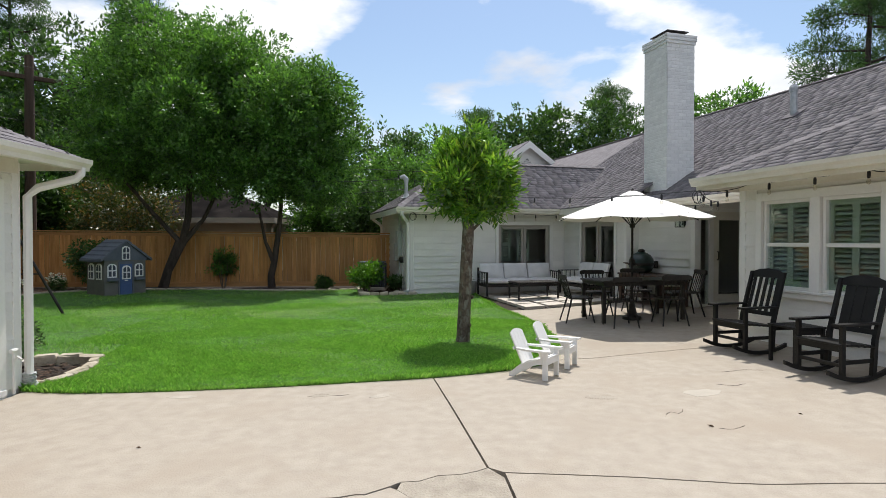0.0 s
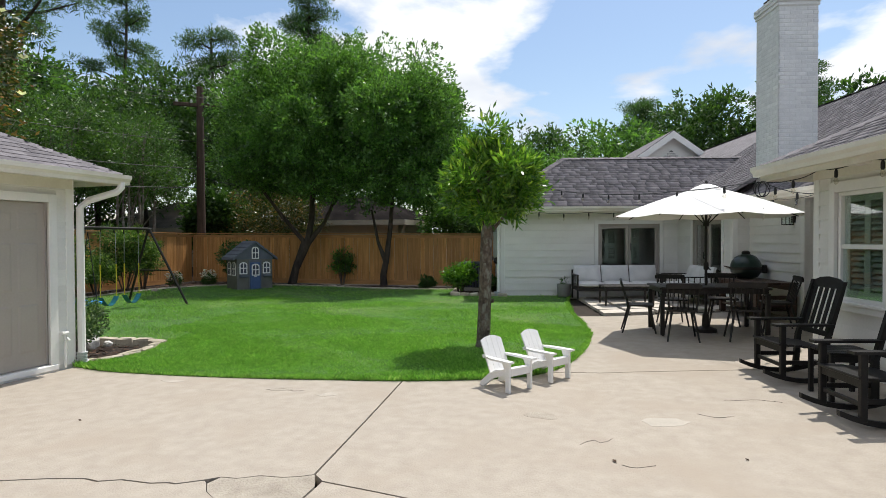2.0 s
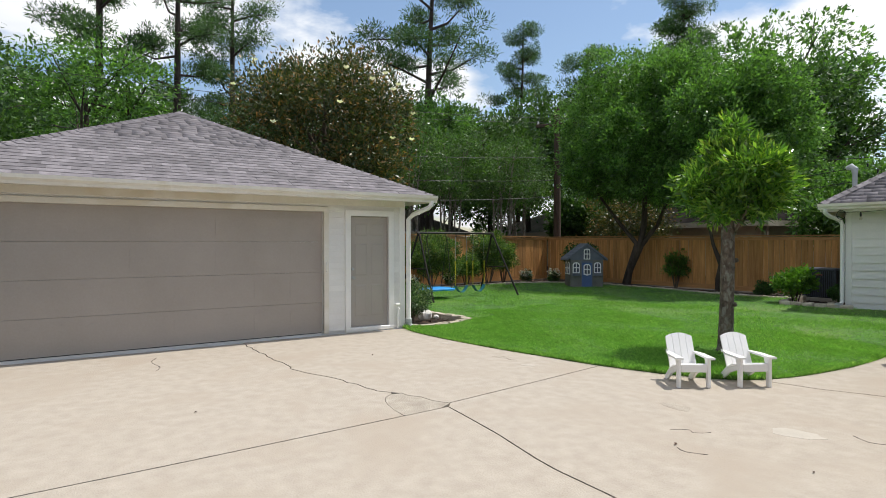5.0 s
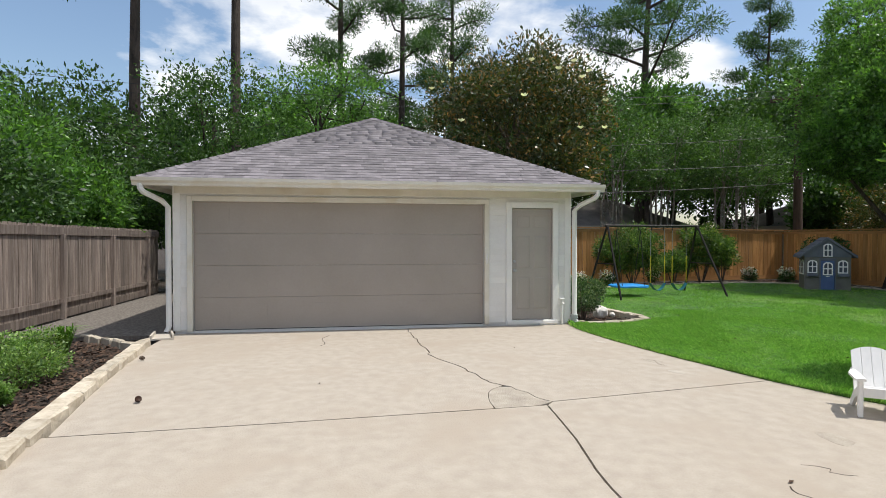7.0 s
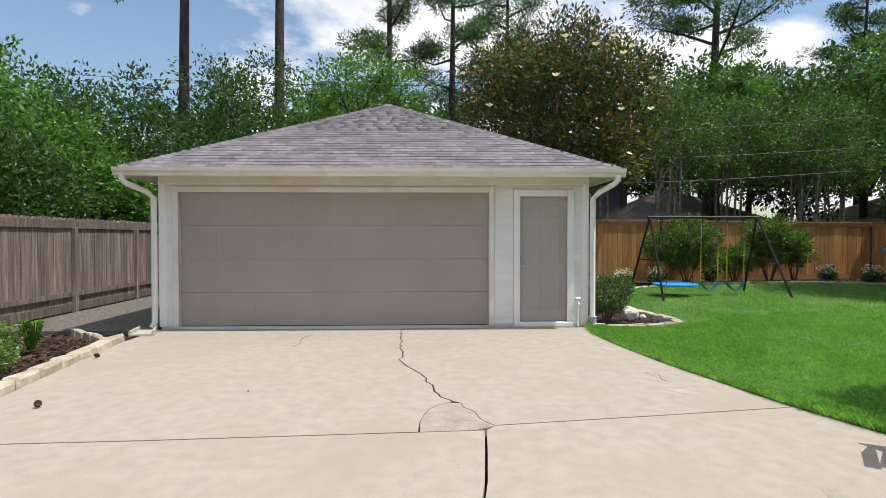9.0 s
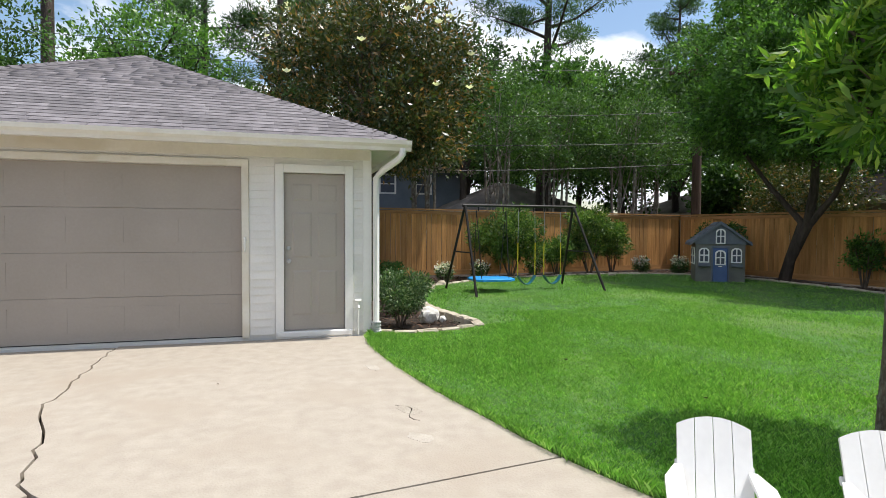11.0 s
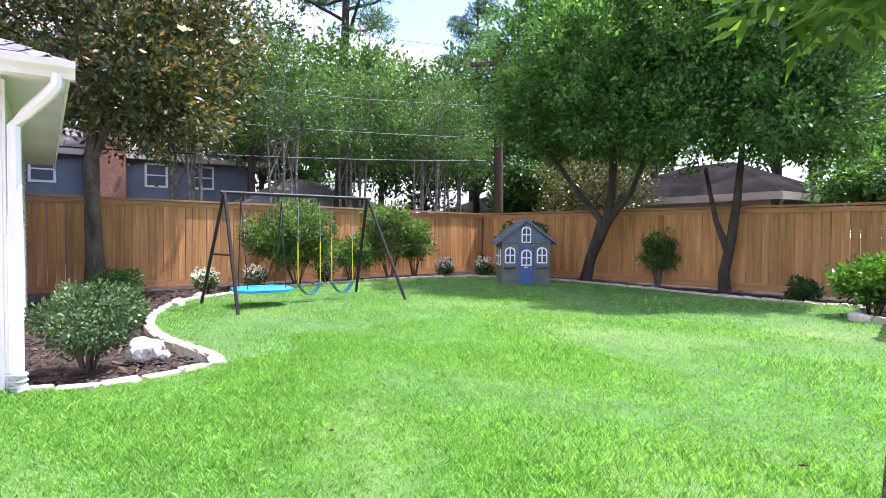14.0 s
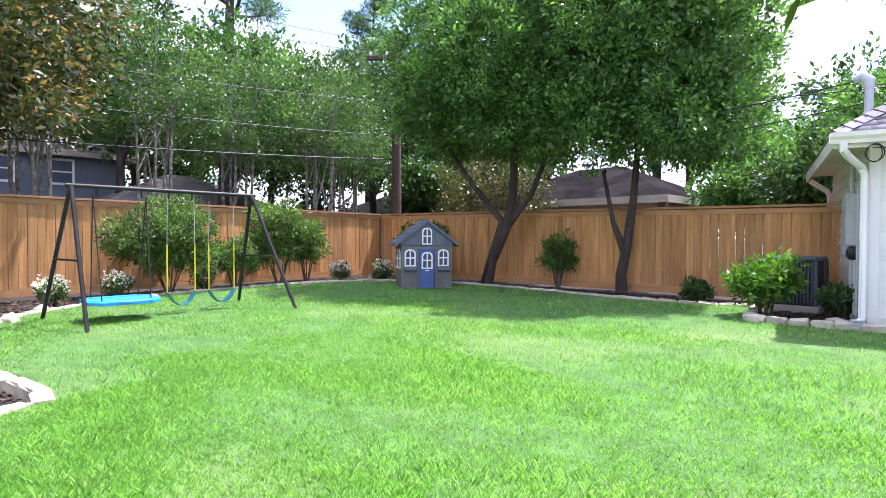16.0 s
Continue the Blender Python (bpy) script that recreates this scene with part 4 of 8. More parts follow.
def glazed_door(name, label, axis, at, hole, out, leaves=2, mat=UTILITY_GREY, stile=0.09):
    """Glazed doors: jambs, leaves with stiles, panes and handles."""
    a0, a1, z0, z1 = hole
    w = tagged(new(name), label, "door", kind="structure")
    w.matrix_basis = HOUSE
    def bx(b, p, q, lo, hi, d0, d1, c=0.003):
        e0, e1 = sorted((at - out * d0, at - out * d1))
        return b.box(e0, p, lo, e1, q, hi, c) if axis == "y" else b.box(p, e0, lo, q, e1, hi, c)
    j = Build()
    bx(j, a0, a0 + 0.04, z0, z1, 0.0, 0.12)
    bx(j, a1 - 0.04, a1, z0, z1, 0.0, 0.12)
    bx(j, a0 + 0.04, a1 - 0.04, z1 - 0.04, z1, 0.0, 0.12)
    part("door_frame", j, mat, w)
    part("threshold", bx(Build(), a0, a1, z0 - 0.05, z0 + 0.02, -0.05, 0.12), UTILITY_GREY, w)
    span = (a1 - a0 - 0.08) / leaves
    for i in range(leaves):
        p, q = a0 + 0.04 + i * span, a0 + 0.04 + (i + 1) * span
        d = 0.03 if i % 2 else 0.05
        b = Build()
        bx(b, p + 0.002, p + stile, z0 + 0.02, z1 - 0.04, d, d + 0.04)
        bx(b, q - stile, q - 0.002, z0 + 0.02, z1 - 0.04, d, d + 0.04)
        bx(b, p + stile, q - stile, z0 + 0.02, z0 + 0.2, d, d + 0.04)
        bx(b, p + stile, q - stile, z1 - 0.04 - stile, z1 - 0.04, d, d + 0.04)
        leaf = part("door_leaf", b, mat, w)
        g = part("pane", bx(Build(), p + stile, q - stile, z0 + 0.2, z1 - 0.04 - stile, d + 0.018, d + 0.022, 0), GLASS, leaf)
        g.visible_shadow = False
    hb = Build()
    mid = a0 + 0.04 + span * (1 if leaves > 1 else 0) + 0.04
    e = at + out * 0.01
    if axis == "y":
        hb.tube([(e, mid, z0 + 0.92), (e + out * 0.04, mid, z0 + 0.94), (e + out * 0.04, mid, z0 + 1.08), (e, mid, z0 + 1.10)], 0.011, 7)
    else:
        hb.tube([(mid, e, z0 + 0.92), (mid, e + out * 0.04, z0 + 0.94), (mid, e + out * 0.04, z0 + 1.08), (mid, e, z0 + 1.10)], 0.011, 7)
    part("door_handle", hb, DARK_METAL, w)
    return w


WX, SX, PX = 3.79, 5.25, 4.92        # window wall, rear siding wall, patio-door wall
WIN_A, WIN_B = (7.17, 7.95, 0.90, 2.15), (6.24, 7.02, 0.90, 2.15)
WIN_G = (2.88, 4.45, 0.42, 2.02)
DOOR_P = (13.5, 15.1, 0.24, 2.08)
DOOR_S, LITE_S = (5.72, 6.6, 0.26, 2.18), (5.37, 5.62, 0.26, 2.18)


def house():
    h = thing("house", "white painted lap-sided one-storey house with grey shingle roof", "house", at=HOUSE, kind="structure")
    H = 2.44
    b = Build()
    wall_panels(b, "y", WX, 4.2, 8.35, 0.0, 2.5, [WIN_A, WIN_B], 0.14, 1)
    b.box(WX + 0.14, 8.21, 0, 8.0, 8.35, 2.5).box(WX + 0.14, 4.2, 0, 11.0, 4.34, 2.5)
    wall_panels(b, "x", 11.1, SX, 8.0, 0.0, H, [DOOR_S, LITE_S], 0.14, 1)
    b.box(8.0, 8.21, 0, 8.14, 11.24, H)
    b.box(SX, 11.24, 0, SX + 0.14, 13.14, H)
    b.box(PX, 13.0, 0, SX, 13.14, H)
    wall_panels(b, "y", PX, 13.14, 16.05, 0.0, H, [DOOR_P], 0.14, 1)
    wall_panels(b, "x", 16.05, 0.37, PX + 0.14, 0.0, H, [WIN_G], 0.14, 1)
    b.box(0.37, 16.19, 0, 0.51, 20.2, H).box(0.37, 20.2, 0, 11, 20.34, H).box(11.0, 4.2, 0, 11.14, 20.34, H)
    part("wall", b, WHITE_PAINT, h)
    part("floor", Build().box(WX + 0.15, 4.35, 0.02, 11, 8.2, 0.26).box(0.52, 16.2, 0.02, PX + 0.15, 20.19, 0.26).box(PX + 0.15, 13.15, 0.02, 11, 20.19, 0.26).box(SX + 0.15, 11.25, 0.02, 11, 13.15, 0.26), ROOM, h)
    part("inner_ceiling", Build().box(WX + 0.15, 4.35, 2.40, 11, 8.2, 2.43).box(0.52, 16.2, 2.40, 11, 20.19, 2.43).box(SX + 0.15, 11.25, 2.40, 11, 16.2, 2.43), ROOM, h)
    part("partition", Build().box(WX + 1.1, 4.35, 0.26, WX + 1.2, 8.2, 2.40).box(0.52, 18.9, 0.26, 11, 19.0, 2.40).box(7.0, 13.0, 0.26, 7.1, 18.9, 2.40).box(SX + 0.15, 13.1, 0.26, 11, 13.2, 2.40), ROOM, h)
    grow = lambda w, k=0.1: (w[0] - k, w[1] + k, w[2] - k, w[3] + k)
    siding(h, "y", WX, 4.3, 8.26, 0.12, 2.36, [(WIN_B[0] - 0.1, WIN_A[1] + 0.1, 0.78, 2.27)], -1)
    siding(h, "y", SX, 11.1, 13.0, 0.18, 2.38, [], -1)
    siding(h, "x", 13.0, PX + 0.09, SX, 0.18, 2.38, [], -1)
    siding(h, "y", PX, 13.09, 16.05, 0.16, 2.38, [grow(DOOR_P)], -1)
    siding(h, "x", 16.05, 0.46, PX, 0.12, 2.38, [grow(WIN_G)], -1)
    siding(h, "y", 0.37, 16.14, 20.2, 0.1, 2.38, [], -1)
    corner_board(h, WX, 8.35, 0.12, 2.46, -1, 1)
    corner_board(h, PX, 13.0, 0.14, 2.42, -1, -1)
    corner_board(h, 0.37, 16.05, 0.1, 2.42, -1, -1)
    part("corner_board", Build().box(SX - 0.026, 11.075, 0.14, SX + 0.1, 11.1, 2.42, 0.003).box(SX - 0.026, 11.1, 0.14, SX - 0.001, 11.2, 2.42, 0.003), TRIM_PAINT, h)
    # trim round the paired windows
    tr = Build()
    x0, x1 = WX - 0.04, WX + 0.015
    for y0, y1, z0, z1 in ((WIN_B[0] - 0.1, WIN_B[0], 0.80, 2.27), (WIN_B[1], WIN_A[0], 0.90, 2.15), (WIN_A[1], WIN_A[1] + 0.1, 0.80, 2.27), (WIN_B[0], WIN_A[1], 2.15, 2.27), (WIN_B[0], WIN_A[1], 0.80, 0.90)):
        tr.box(x0, y0, z0, x1, y1, z1, 0.004)
    part("window_casing", tr, TRIM_PAINT, h)
    part("window_sill", Build().box(WX - 0.06, WIN_B[0] - 0.13, 0.87, WX + 0.005, WIN_A[1] + 0.13, 0.905, 0.006), TRIM_PAINT, h)
    sash_window("window_1", "white double-hung window with grey-green plantation shutters", "y", WX, WIN_A, -1)
    sash_window("window_2", "white double-hung window with grey-green plantation shutters", "y", WX, WIN_B, -1)
    casing("window_casing", h, "x", 16.05, WIN_G, 0.09, -1)
    wg = glazed_door("window_3", "wide two-part glazed window in a taupe frame", "x", 16.05, WIN_G, -1, 2, TAUPE_DOOR, 0.07)
    plantation_shutter(wg, "x", 16.75, WIN_G[0] + 0.1, WIN_G[0] + 0.66, 1.0, 1.95, -1)
    plantation_shutter(wg, "x", 16.75, WIN_G[0] + 0.86, WIN_G[0] + 1.26, 1.0, 1.95, -1)
    casing("door_casing", h, "y", PX, DOOR_P, 0.09, -1, bottom=False)
    glazed_door("door_2", "grey-framed glazed patio doors, closed", "y", PX, DOOR_P, -1, 2, TAUPE_DOOR)
    casing("door_casing", h, "x", 11.1, (LITE_S[0], DOOR_S[1], 0.26, 2.18), 0.07, -1, bottom=False)
    glazed_door("door_3", "cream full-glass back door, closed", "x", 11.1, DOOR_S, -1, 1, CREAM, 0.13)
    lite = part("pane", Build().box(LITE_S[0], 11.15, 0.26, LITE_S[1], 11.155, 2.18), GLASS, h)
    lite.visible_shadow = False
    part("frieze_board", Build().box(WX - 0.03, 4.2, 2.33, WX - 0.002, 8.37, 2.49).box(0.34, 16.02, 2.32, PX, 16.048, 2.43).box(PX - 0.03, 13.0, 2.32, PX - 0.002, 16.02, 2.43).box(SX - 0.03, 11.1, 2.32, SX - 0.002, 13.0, 2.43), CREAM, h)
    # main roof behind
    ridge_x, ridge_z = 9.8, 5.49
    ex, ez = 4.9, 2.45
    roof = roof_plane(h, "roof", [(ex, 5.0, ez), (ridge_x, 5.0, ridge_z), (ridge_x, 27.0, ridge_z), (ex, 27.0, ez)])
    roof_plane(h, "roof", [(14.7, 5.0, ez), (ridge_x, 5.0, ridge_z), (ridge_x, 27.0, ridge_z), (14.7, 27.0, ez)])
    up = Vector((ridge_x - ex, 0, ridge_z - ez))
    shingles_joined("shingles", shingle_field((Vector((ex, 5.0, ez)), Vector((0, 1, 0)), up.normalized(), lambda d: (1.0, 14.0), up.length), 11), roof)
    # hip-ended roof over the window wall
    rx, rz, q, ye, ys = 3.34, 2.56, 0.5, 8.8, 3.85
    k = math.hypot(1, q)
    run = ye - ys
    wing = roof_plane(h, "roof", [(rx, ys, rz), (rx, ye, rz), (rx + run, ys, rz + q * run)])
    roof_plane(h, "roof", [(rx, ye, rz), (rx + run, ys, rz + q * run), (12.5, ys, rz + q * run), (12.5, ye, rz)])
    u1 = Vector((1, 0, q)).normalized()
    shingles_joined("shingles", shingle_field((Vector((rx, ys, rz)), Vector((0, 1, 0)), u1, lambda d: (0, max(0.0, run - d / k)), run * k), 12), wing)
    part("gable_wall", Build().prism([(WX, 2.45), (11.0, 2.45), (11.0, 4.9), (rx + run, 4.9)], (4.05, 4.2)), WHITE_PAINT, h)
    cap = Build()
    def ridge(p0, p1, w=0.13):
        p0, p1 = Vector(p0), Vector(p1)
        n = max(2, int((p1 - p0).length / 0.17))
        sd = Vector((0, 0, 1)).cross(p1 - p0).normalized() * w
        for i in range(n):
            s, e = p0.lerp(p1, i / n), p0.lerp(p1, (i + 1.25) / n)
            cap.add([s - sd + Vector((0, 0, -0.03)), s + Vector((0, 0, 0.035)), s + sd + Vector((0, 0, -0.03)), e - sd + Vector((0, 0, -0.045)), e + Vector((0, 0, 0.02)), e + sd + Vector((0, 0, -0.045))], [(0, 1, 4, 3), (1, 2, 5, 4)])
    ridge((rx, ye, rz), (rx + run, ys, rz + q * run))
    ridge((ridge_x, 5.0, ridge_z), (ridge_x, 27, ridge_z))
    # garden-room wing: hip at its west end
    wx, wy, wz, d, wr = -0.06, 15.6, 2.46, 2.32, 1.52
    front = roof_plane(h, "roof", [(wx, wy, wz), (8.0, wy, wz), (8.0, wy + d, wz + wr), (wx + d, wy + d, wz + wr)])
    roof_plane(h, "roof", [(wx, wy, wz), (wx + d, wy + d, wz + wr), (wx, wy + 2 * d, wz)])
    roof_plane(h, "roof", [(wx, wy + 2 * d, wz), (wx + d, wy + d, wz + wr), (8.0, wy + d, wz + wr), (8.0, wy + 2 * d, wz)])
    u2 = Vector((0, d, wr))
    shingles_joined("shingles", shingle_field((Vector((wx, wy, wz)), Vector((1, 0, 0)), u2.normalized(), lambda s: (d * s / u2.length, 5.6 + 0.9 * s), u2.length), 13), front)
    u3 = Vector((d, 0, wr))
    shingles_joined("shingles", shingle_field((Vector((wx, wy + 2 * d, wz)), Vector((0, -1, 0)), u3.normalized(), lambda s: (d * s / u3.length, 2 * d - d * s / u3.length), u3.length), 14), front)
    ridge((wx, wy, wz), (wx + d, wy + d, wz + wr))
    ridge((wx + d, wy + d, wz + wr), (7.4, wy + d, wz + wr))
    part("ridge_cap", cap, SHINGLE, h)
    px = PX - 0.45
    sof = Build()
    sof.box(rx + 0.02, ys, rz - 0.07, WX + 0.02, ye - 0.02, rz - 0.05).box(WX + 0.02, 8.28, rz - 0.07, 8.0, ye - 0.02, rz - 0.05).box(ex + 0.02, ye, ez - 0.06, 8.0, 11.12, ez - 0.04)
    sof.box(ex + 0.02, 11.12, ez - 0.06, SX + 0.02, 13.02, ez - 0.04).box(wx + 0.02, wy + 0.02, ez - 0.06, PX + 0.02, 16.06, ez - 0.04).box(wx + 0.02, 16.06, ez - 0.06, 0.38, 20.2, ez - 0.04).box(px, 12.6, ez - 0.06, PX + 0.02, wy + 0.02, ez - 0.045)
    part("soffit", sof, CREAM, h)
    fas = Build()
    fas.box(rx, ys, rz - 0.2, rx + 0.02, ye, rz - 0.02).box(rx + 0.02, ye - 0.02, rz - 0.2, 7.5, ye, rz - 0.02).box(ex, ye, ez - 0.18, ex + 0.02, 12.6, ez - 0.015)
    fas.box(wx, wy, ez - 0.17, px, wy + 0.02, ez - 0.015).box(wx, wy + 0.02, ez - 0.17, wx + 0.02, 20.2, ez - 0.015).box(px, 12.58, ez - 0.17, px + 0.02, wy, ez - 0.015).box(px + 0.02, 12.58, ez - 0.17, ex, 12.6, ez - 0.015)
    part("fascia", fas, CREAM, h)
    low = roof_plane(h, "roof", [(px, 12.58, ez), (px + 1.6, 12.58, ez + 0.9), (px + 1.6, 17.0, ez + 0.9), (px, 17.0, ez)])
    ul = Vector((1.6, 0, 0.9))
    shingles_joined("shingles", shingle_field((Vector((px, 12.58, ez)), Vector((0, 1, 0)), ul.normalized(), lambda s: (0, 3.1 + s), ul.length), 15), low)
    gutter(h, (rx, ys, rz - 0.01), (rx, ye + 0.03, rz - 0.01), (-1, 0, 0))
    gutter(h, (wx - 0.03, wy, wz - 0.01), (px, wy, wz - 0.01), (0, -1, 0))
    gutter(h, (ex, ye, ez - 0.01), (ex, 12.58, ez - 0.01), (-1, 0, 0))
    downspout(h, [(wx + 0.1, wy - 0.06, wz - 0.12), (wx + 0.1, wy - 0.05, wz - 0.2), (wx + 0.16, wy + 0.05, wz - 0.27), (0.26, 15.98, wz - 0.36), (0.3, 15.98, wz - 0.46), (0.3, 15.98, 0.3), (0.24, 15.93, 0.2)])
    downspout(h, [(wx + 0.06, 20.1, wz - 0.16), (0.26, 20.05, wz - 0.36), (0.3, 20.05, wz - 0.46), (0.3, 20.05, 0.3)])
    sl = Build()
    for i in range(7):
        sl.tube([(0.24, 15.91, 0.1 + i * 0.026), (0.24, 15.91, 0.118 + i * 0.026)], 0.085 if i % 2 else 0.07, 12)
    part("drain_sleeve", sl, UTILITY_GREY, h)
    # far gable with a triangular louvre
    gx, gy = 8.12, 25.7
    part("gable_wall", Build().prism([(gx - 2.9, 4.0), (gx + 2.9, 4.0), (gx, 6.02)], (gy, gy + 0.2)), WHITE_PAINT, h)
    roof_plane(h, "roof", [(gx - 3.4, gy - 0.3, 3.75), (gx, gy - 0.3, 6.2), (gx, gy + 6.4, 6.2), (gx - 3.4, gy + 6.4, 3.75)])
    roof_plane(h, "roof", [(gx + 3.4, gy - 0.3, 3.75), (gx, gy - 0.3, 6.2), (gx, gy + 6.4, 6.2), (gx + 3.4, gy + 6.4, 3.75)])
    rake = Build()
    for s in (-1, 1):
        rake.prism([(gx, 6.16), (gx, 5.86), (gx + s * 3.4, 3.45), (gx + s * 3.4, 3.72)], (gy - 0.35, gy - 0.3))
    part("rake_board", rake, TRIM_PAINT, h)
    lv = part("louvre", Build().prism([(gx - 0.7, 4.75), (gx + 0.7, 4.75), (gx, 5.4)], (gy - 0.05, gy)), PLASTIC_GREY, h, "triangular attic louvre")
    for i in range(6):
        z = 4.8 + i * 0.09
        w = 0.66 * (1 - (z - 4.75) / 0.65)
        part("slat", Build().box(gx - w, gy - 0.1, z, gx + w, gy - 0.05, z + 0.05), WHITE_PAINT, lv)
    part("upper_wall", Build().box(gx - 3.3, gy + 0.2, 2.0, gx + 3.3, gy + 6.4, 3.9), WHITE_PAINT, h)


house()


def chimney():
    c = thing("chimney", "tall white painted brick chimney on the shingle roof", "chimney", at=HOUSE)
    x0, x1, y0, y1, zb, zt = 5.32, 6.05, 12.1, 12.92, 2.2, 5.98
    part("core", Build().box(x0 + 0.005, y0 + 0.005, zb, x1 - 0.005, y1 - 0.005, zt), MORTAR, c)
    bl, bh, j = 0.2, 0.066, 0.01
    base = {}
    def brick(w):
        w = round(w, 2)
        if w not in base:
            base[w] = Build().box(0, 0, 0, w, 0.03, bh, 0.006).mesh("brick", BRICK_WHITE)
        return base[w]
    rows = int((zt - 2.62) / (bh + j))
    for i in range(rows):
        z = 2.62 + i * (bh + j)
        for face, length in (("front", x1 - x0), ("side", y1 - y0)):
            s = -(0.105 if i % 2 else 0.0)
            while s < length - 0.02:
                p, q = max(s, 0), min(s + bl, length)
                if q - p > 0.03:
                    m = pose(x0 + p, y0, z) if face == "front" else pose(x0, y1 - p, z, 0, 0, -90)
                    piece("brick", brick(q - p - 0.0), c, m)
                s += bl + j
    crown = Build()
    for i, o in enumerate((0.02, 0.04, 0.04)):
        crown.box(x0 - o, y0 - o, zt + i * 0.07, x1 + o, y1 + o, zt + 0.066 + i * 0.07, 0.008)
    part("crown", crown, BRICK_WHITE, c)
    part("cap", Build().box(x0 + 0.12, y0 + 0.15, zt + 0.206, x1 - 0.12, y1 - 0.15, zt + 0.31, 0.01).box(x0 + 0.08, y0 + 0.1, zt + 0.31, x1 - 0.08, y1 - 0.1, zt + 0.335, 0.005), DARK_METAL, c, "black metal chimney cap")


chimney()


# ---- fences ----
def board_mesh(name, w, h, t, mat, ears=False):
    b = Build()
    if ears:
        b.prism([(0, 0), (w, 0), (w, h - 0.03), (w - 0.03, h), (0.03, h), (0, h - 0.03)], (0, t))
    else:
        b.box(0, 0, 0, w, t, h, 0.004)
    return b.mesh(name, mat)


def plank_fence(name, label, p0, p1, z0, z1, h0, h1, mat, rail_mat, seed, cap=True, group=""):
    """Upright boards side by side from p0 to p1; z0, z1 the foot at the ends, h0, h1 the top."""
    f = thing(name, label, "fence", group, kind="structure")
    p0, p1 = Vector((*p0, 0)), Vector((*p1, 0))
    d = (p1 - p0).normalized()
    length = (p1 - p0).length
    ang = math.degrees(math.atan2(d.y, d.x))
    r = random.Random(seed)
    shapes = [board_mesh("board", w, 1.0, 0.018, mat, not cap) for w in (0.134, 0.138, 0.141)]
    n = int(length / 0.1435)
    for i in range(n):
        s = i * length / n
        t = s / length
        zf, zt = z0 + (z1 - z0) * t + 0.09, h0 + (h1 - h0) * t - (0.02 if cap else 0) + r.uniform(-0.008, 0.008)
        q = p0 + d * s
        piece("board", shapes[i % 3], f, pose(q.x, q.y, zf, 0, r.uniform(-0.25, 0.25), ang) @ pose(0, r.uniform(-0.004, 0.004), 0) @ Matrix.Diagonal((1, 1, zt - zf, 1)))
    def rail(u0, u1, off0, off1, k, name="rail", m=rail_mat):
        b = Build()
        seg = 6
        for i in range(seg):
            a, e = i / seg, (i + 1) / seg
            q0, q1 = p0 + d * length * a, p0 + d * length * e
            za, zb = (z0 + (z1 - z0) * a, z0 + (z1 - z0) * e) if k == "foot" else (h0 + (h1 - h0) * a, h0 + (h1 - h0) * e)
            nrm = Vector((-d.y, d.x, 0))
            v = [q + nrm * o + Vector((0, 0, z + u)) for q, z in ((q0, za), (q1, zb)) for o, u in ((off0, u0), (off1, u0), (off1, u1), (off0, u1))]
            b.add(v, [(0, 1, 2, 3), (7, 6, 5, 4), (0, 4, 5, 1), (1, 5, 6, 2), (2, 6, 7, 3), (3, 7, 4, 0)])
        part(name, b, m, f)
    rail(-0.01, 0.14, -0.006, 0.026, "foot", "kick_board")
    if cap:
        rail(0.0, 0.04, -0.05, 0.075, "top", "cap_rail")
        rail(-0.11, -0.02, -0.028, -0.006, "top", "trim_rail")
    return f, rail


fence_w, _ = plank_fence("fence_west", "new honey-coloured cedar privacy fence with cap rail", (-11.3, 3.0), (-11.3, 17.45), 0.1, 0.2, 2.0, 1.86, CEDAR, CEDAR_RAIL, 1)
fence_n, _ = plank_fence("fence_north", "new honey-coloured cedar privacy fence with cap rail", (-11.3, 17.5), (-0.2, 18.35), 0.2, 0.17, 1.86, 1.78, CEDAR, CEDAR_RAIL, 2)
fence_s, rail_s = plank_fence("fence_south", "old weathered grey wooden fence with posts and rails", (9.0, -2.95), (-11.3, -2.95), 0.03, 0.03, 1.82, 1.82, GREY_WOOD, GREY_WOOD, 3, cap=False)
rail_s(-0.2, -0.05, -0.035, -0.004, "top", "trim_board")
rail_s(0.28, 0.37, -0.045, -0.004, "foot")
for i in range(9):
    x = 8.4 - i * 2.35
    part("post", Build().box(x, -2.945, 0.0, x + 0.09, -2.86, 1.64, 0.006), GREY_WOOD, fence_s)


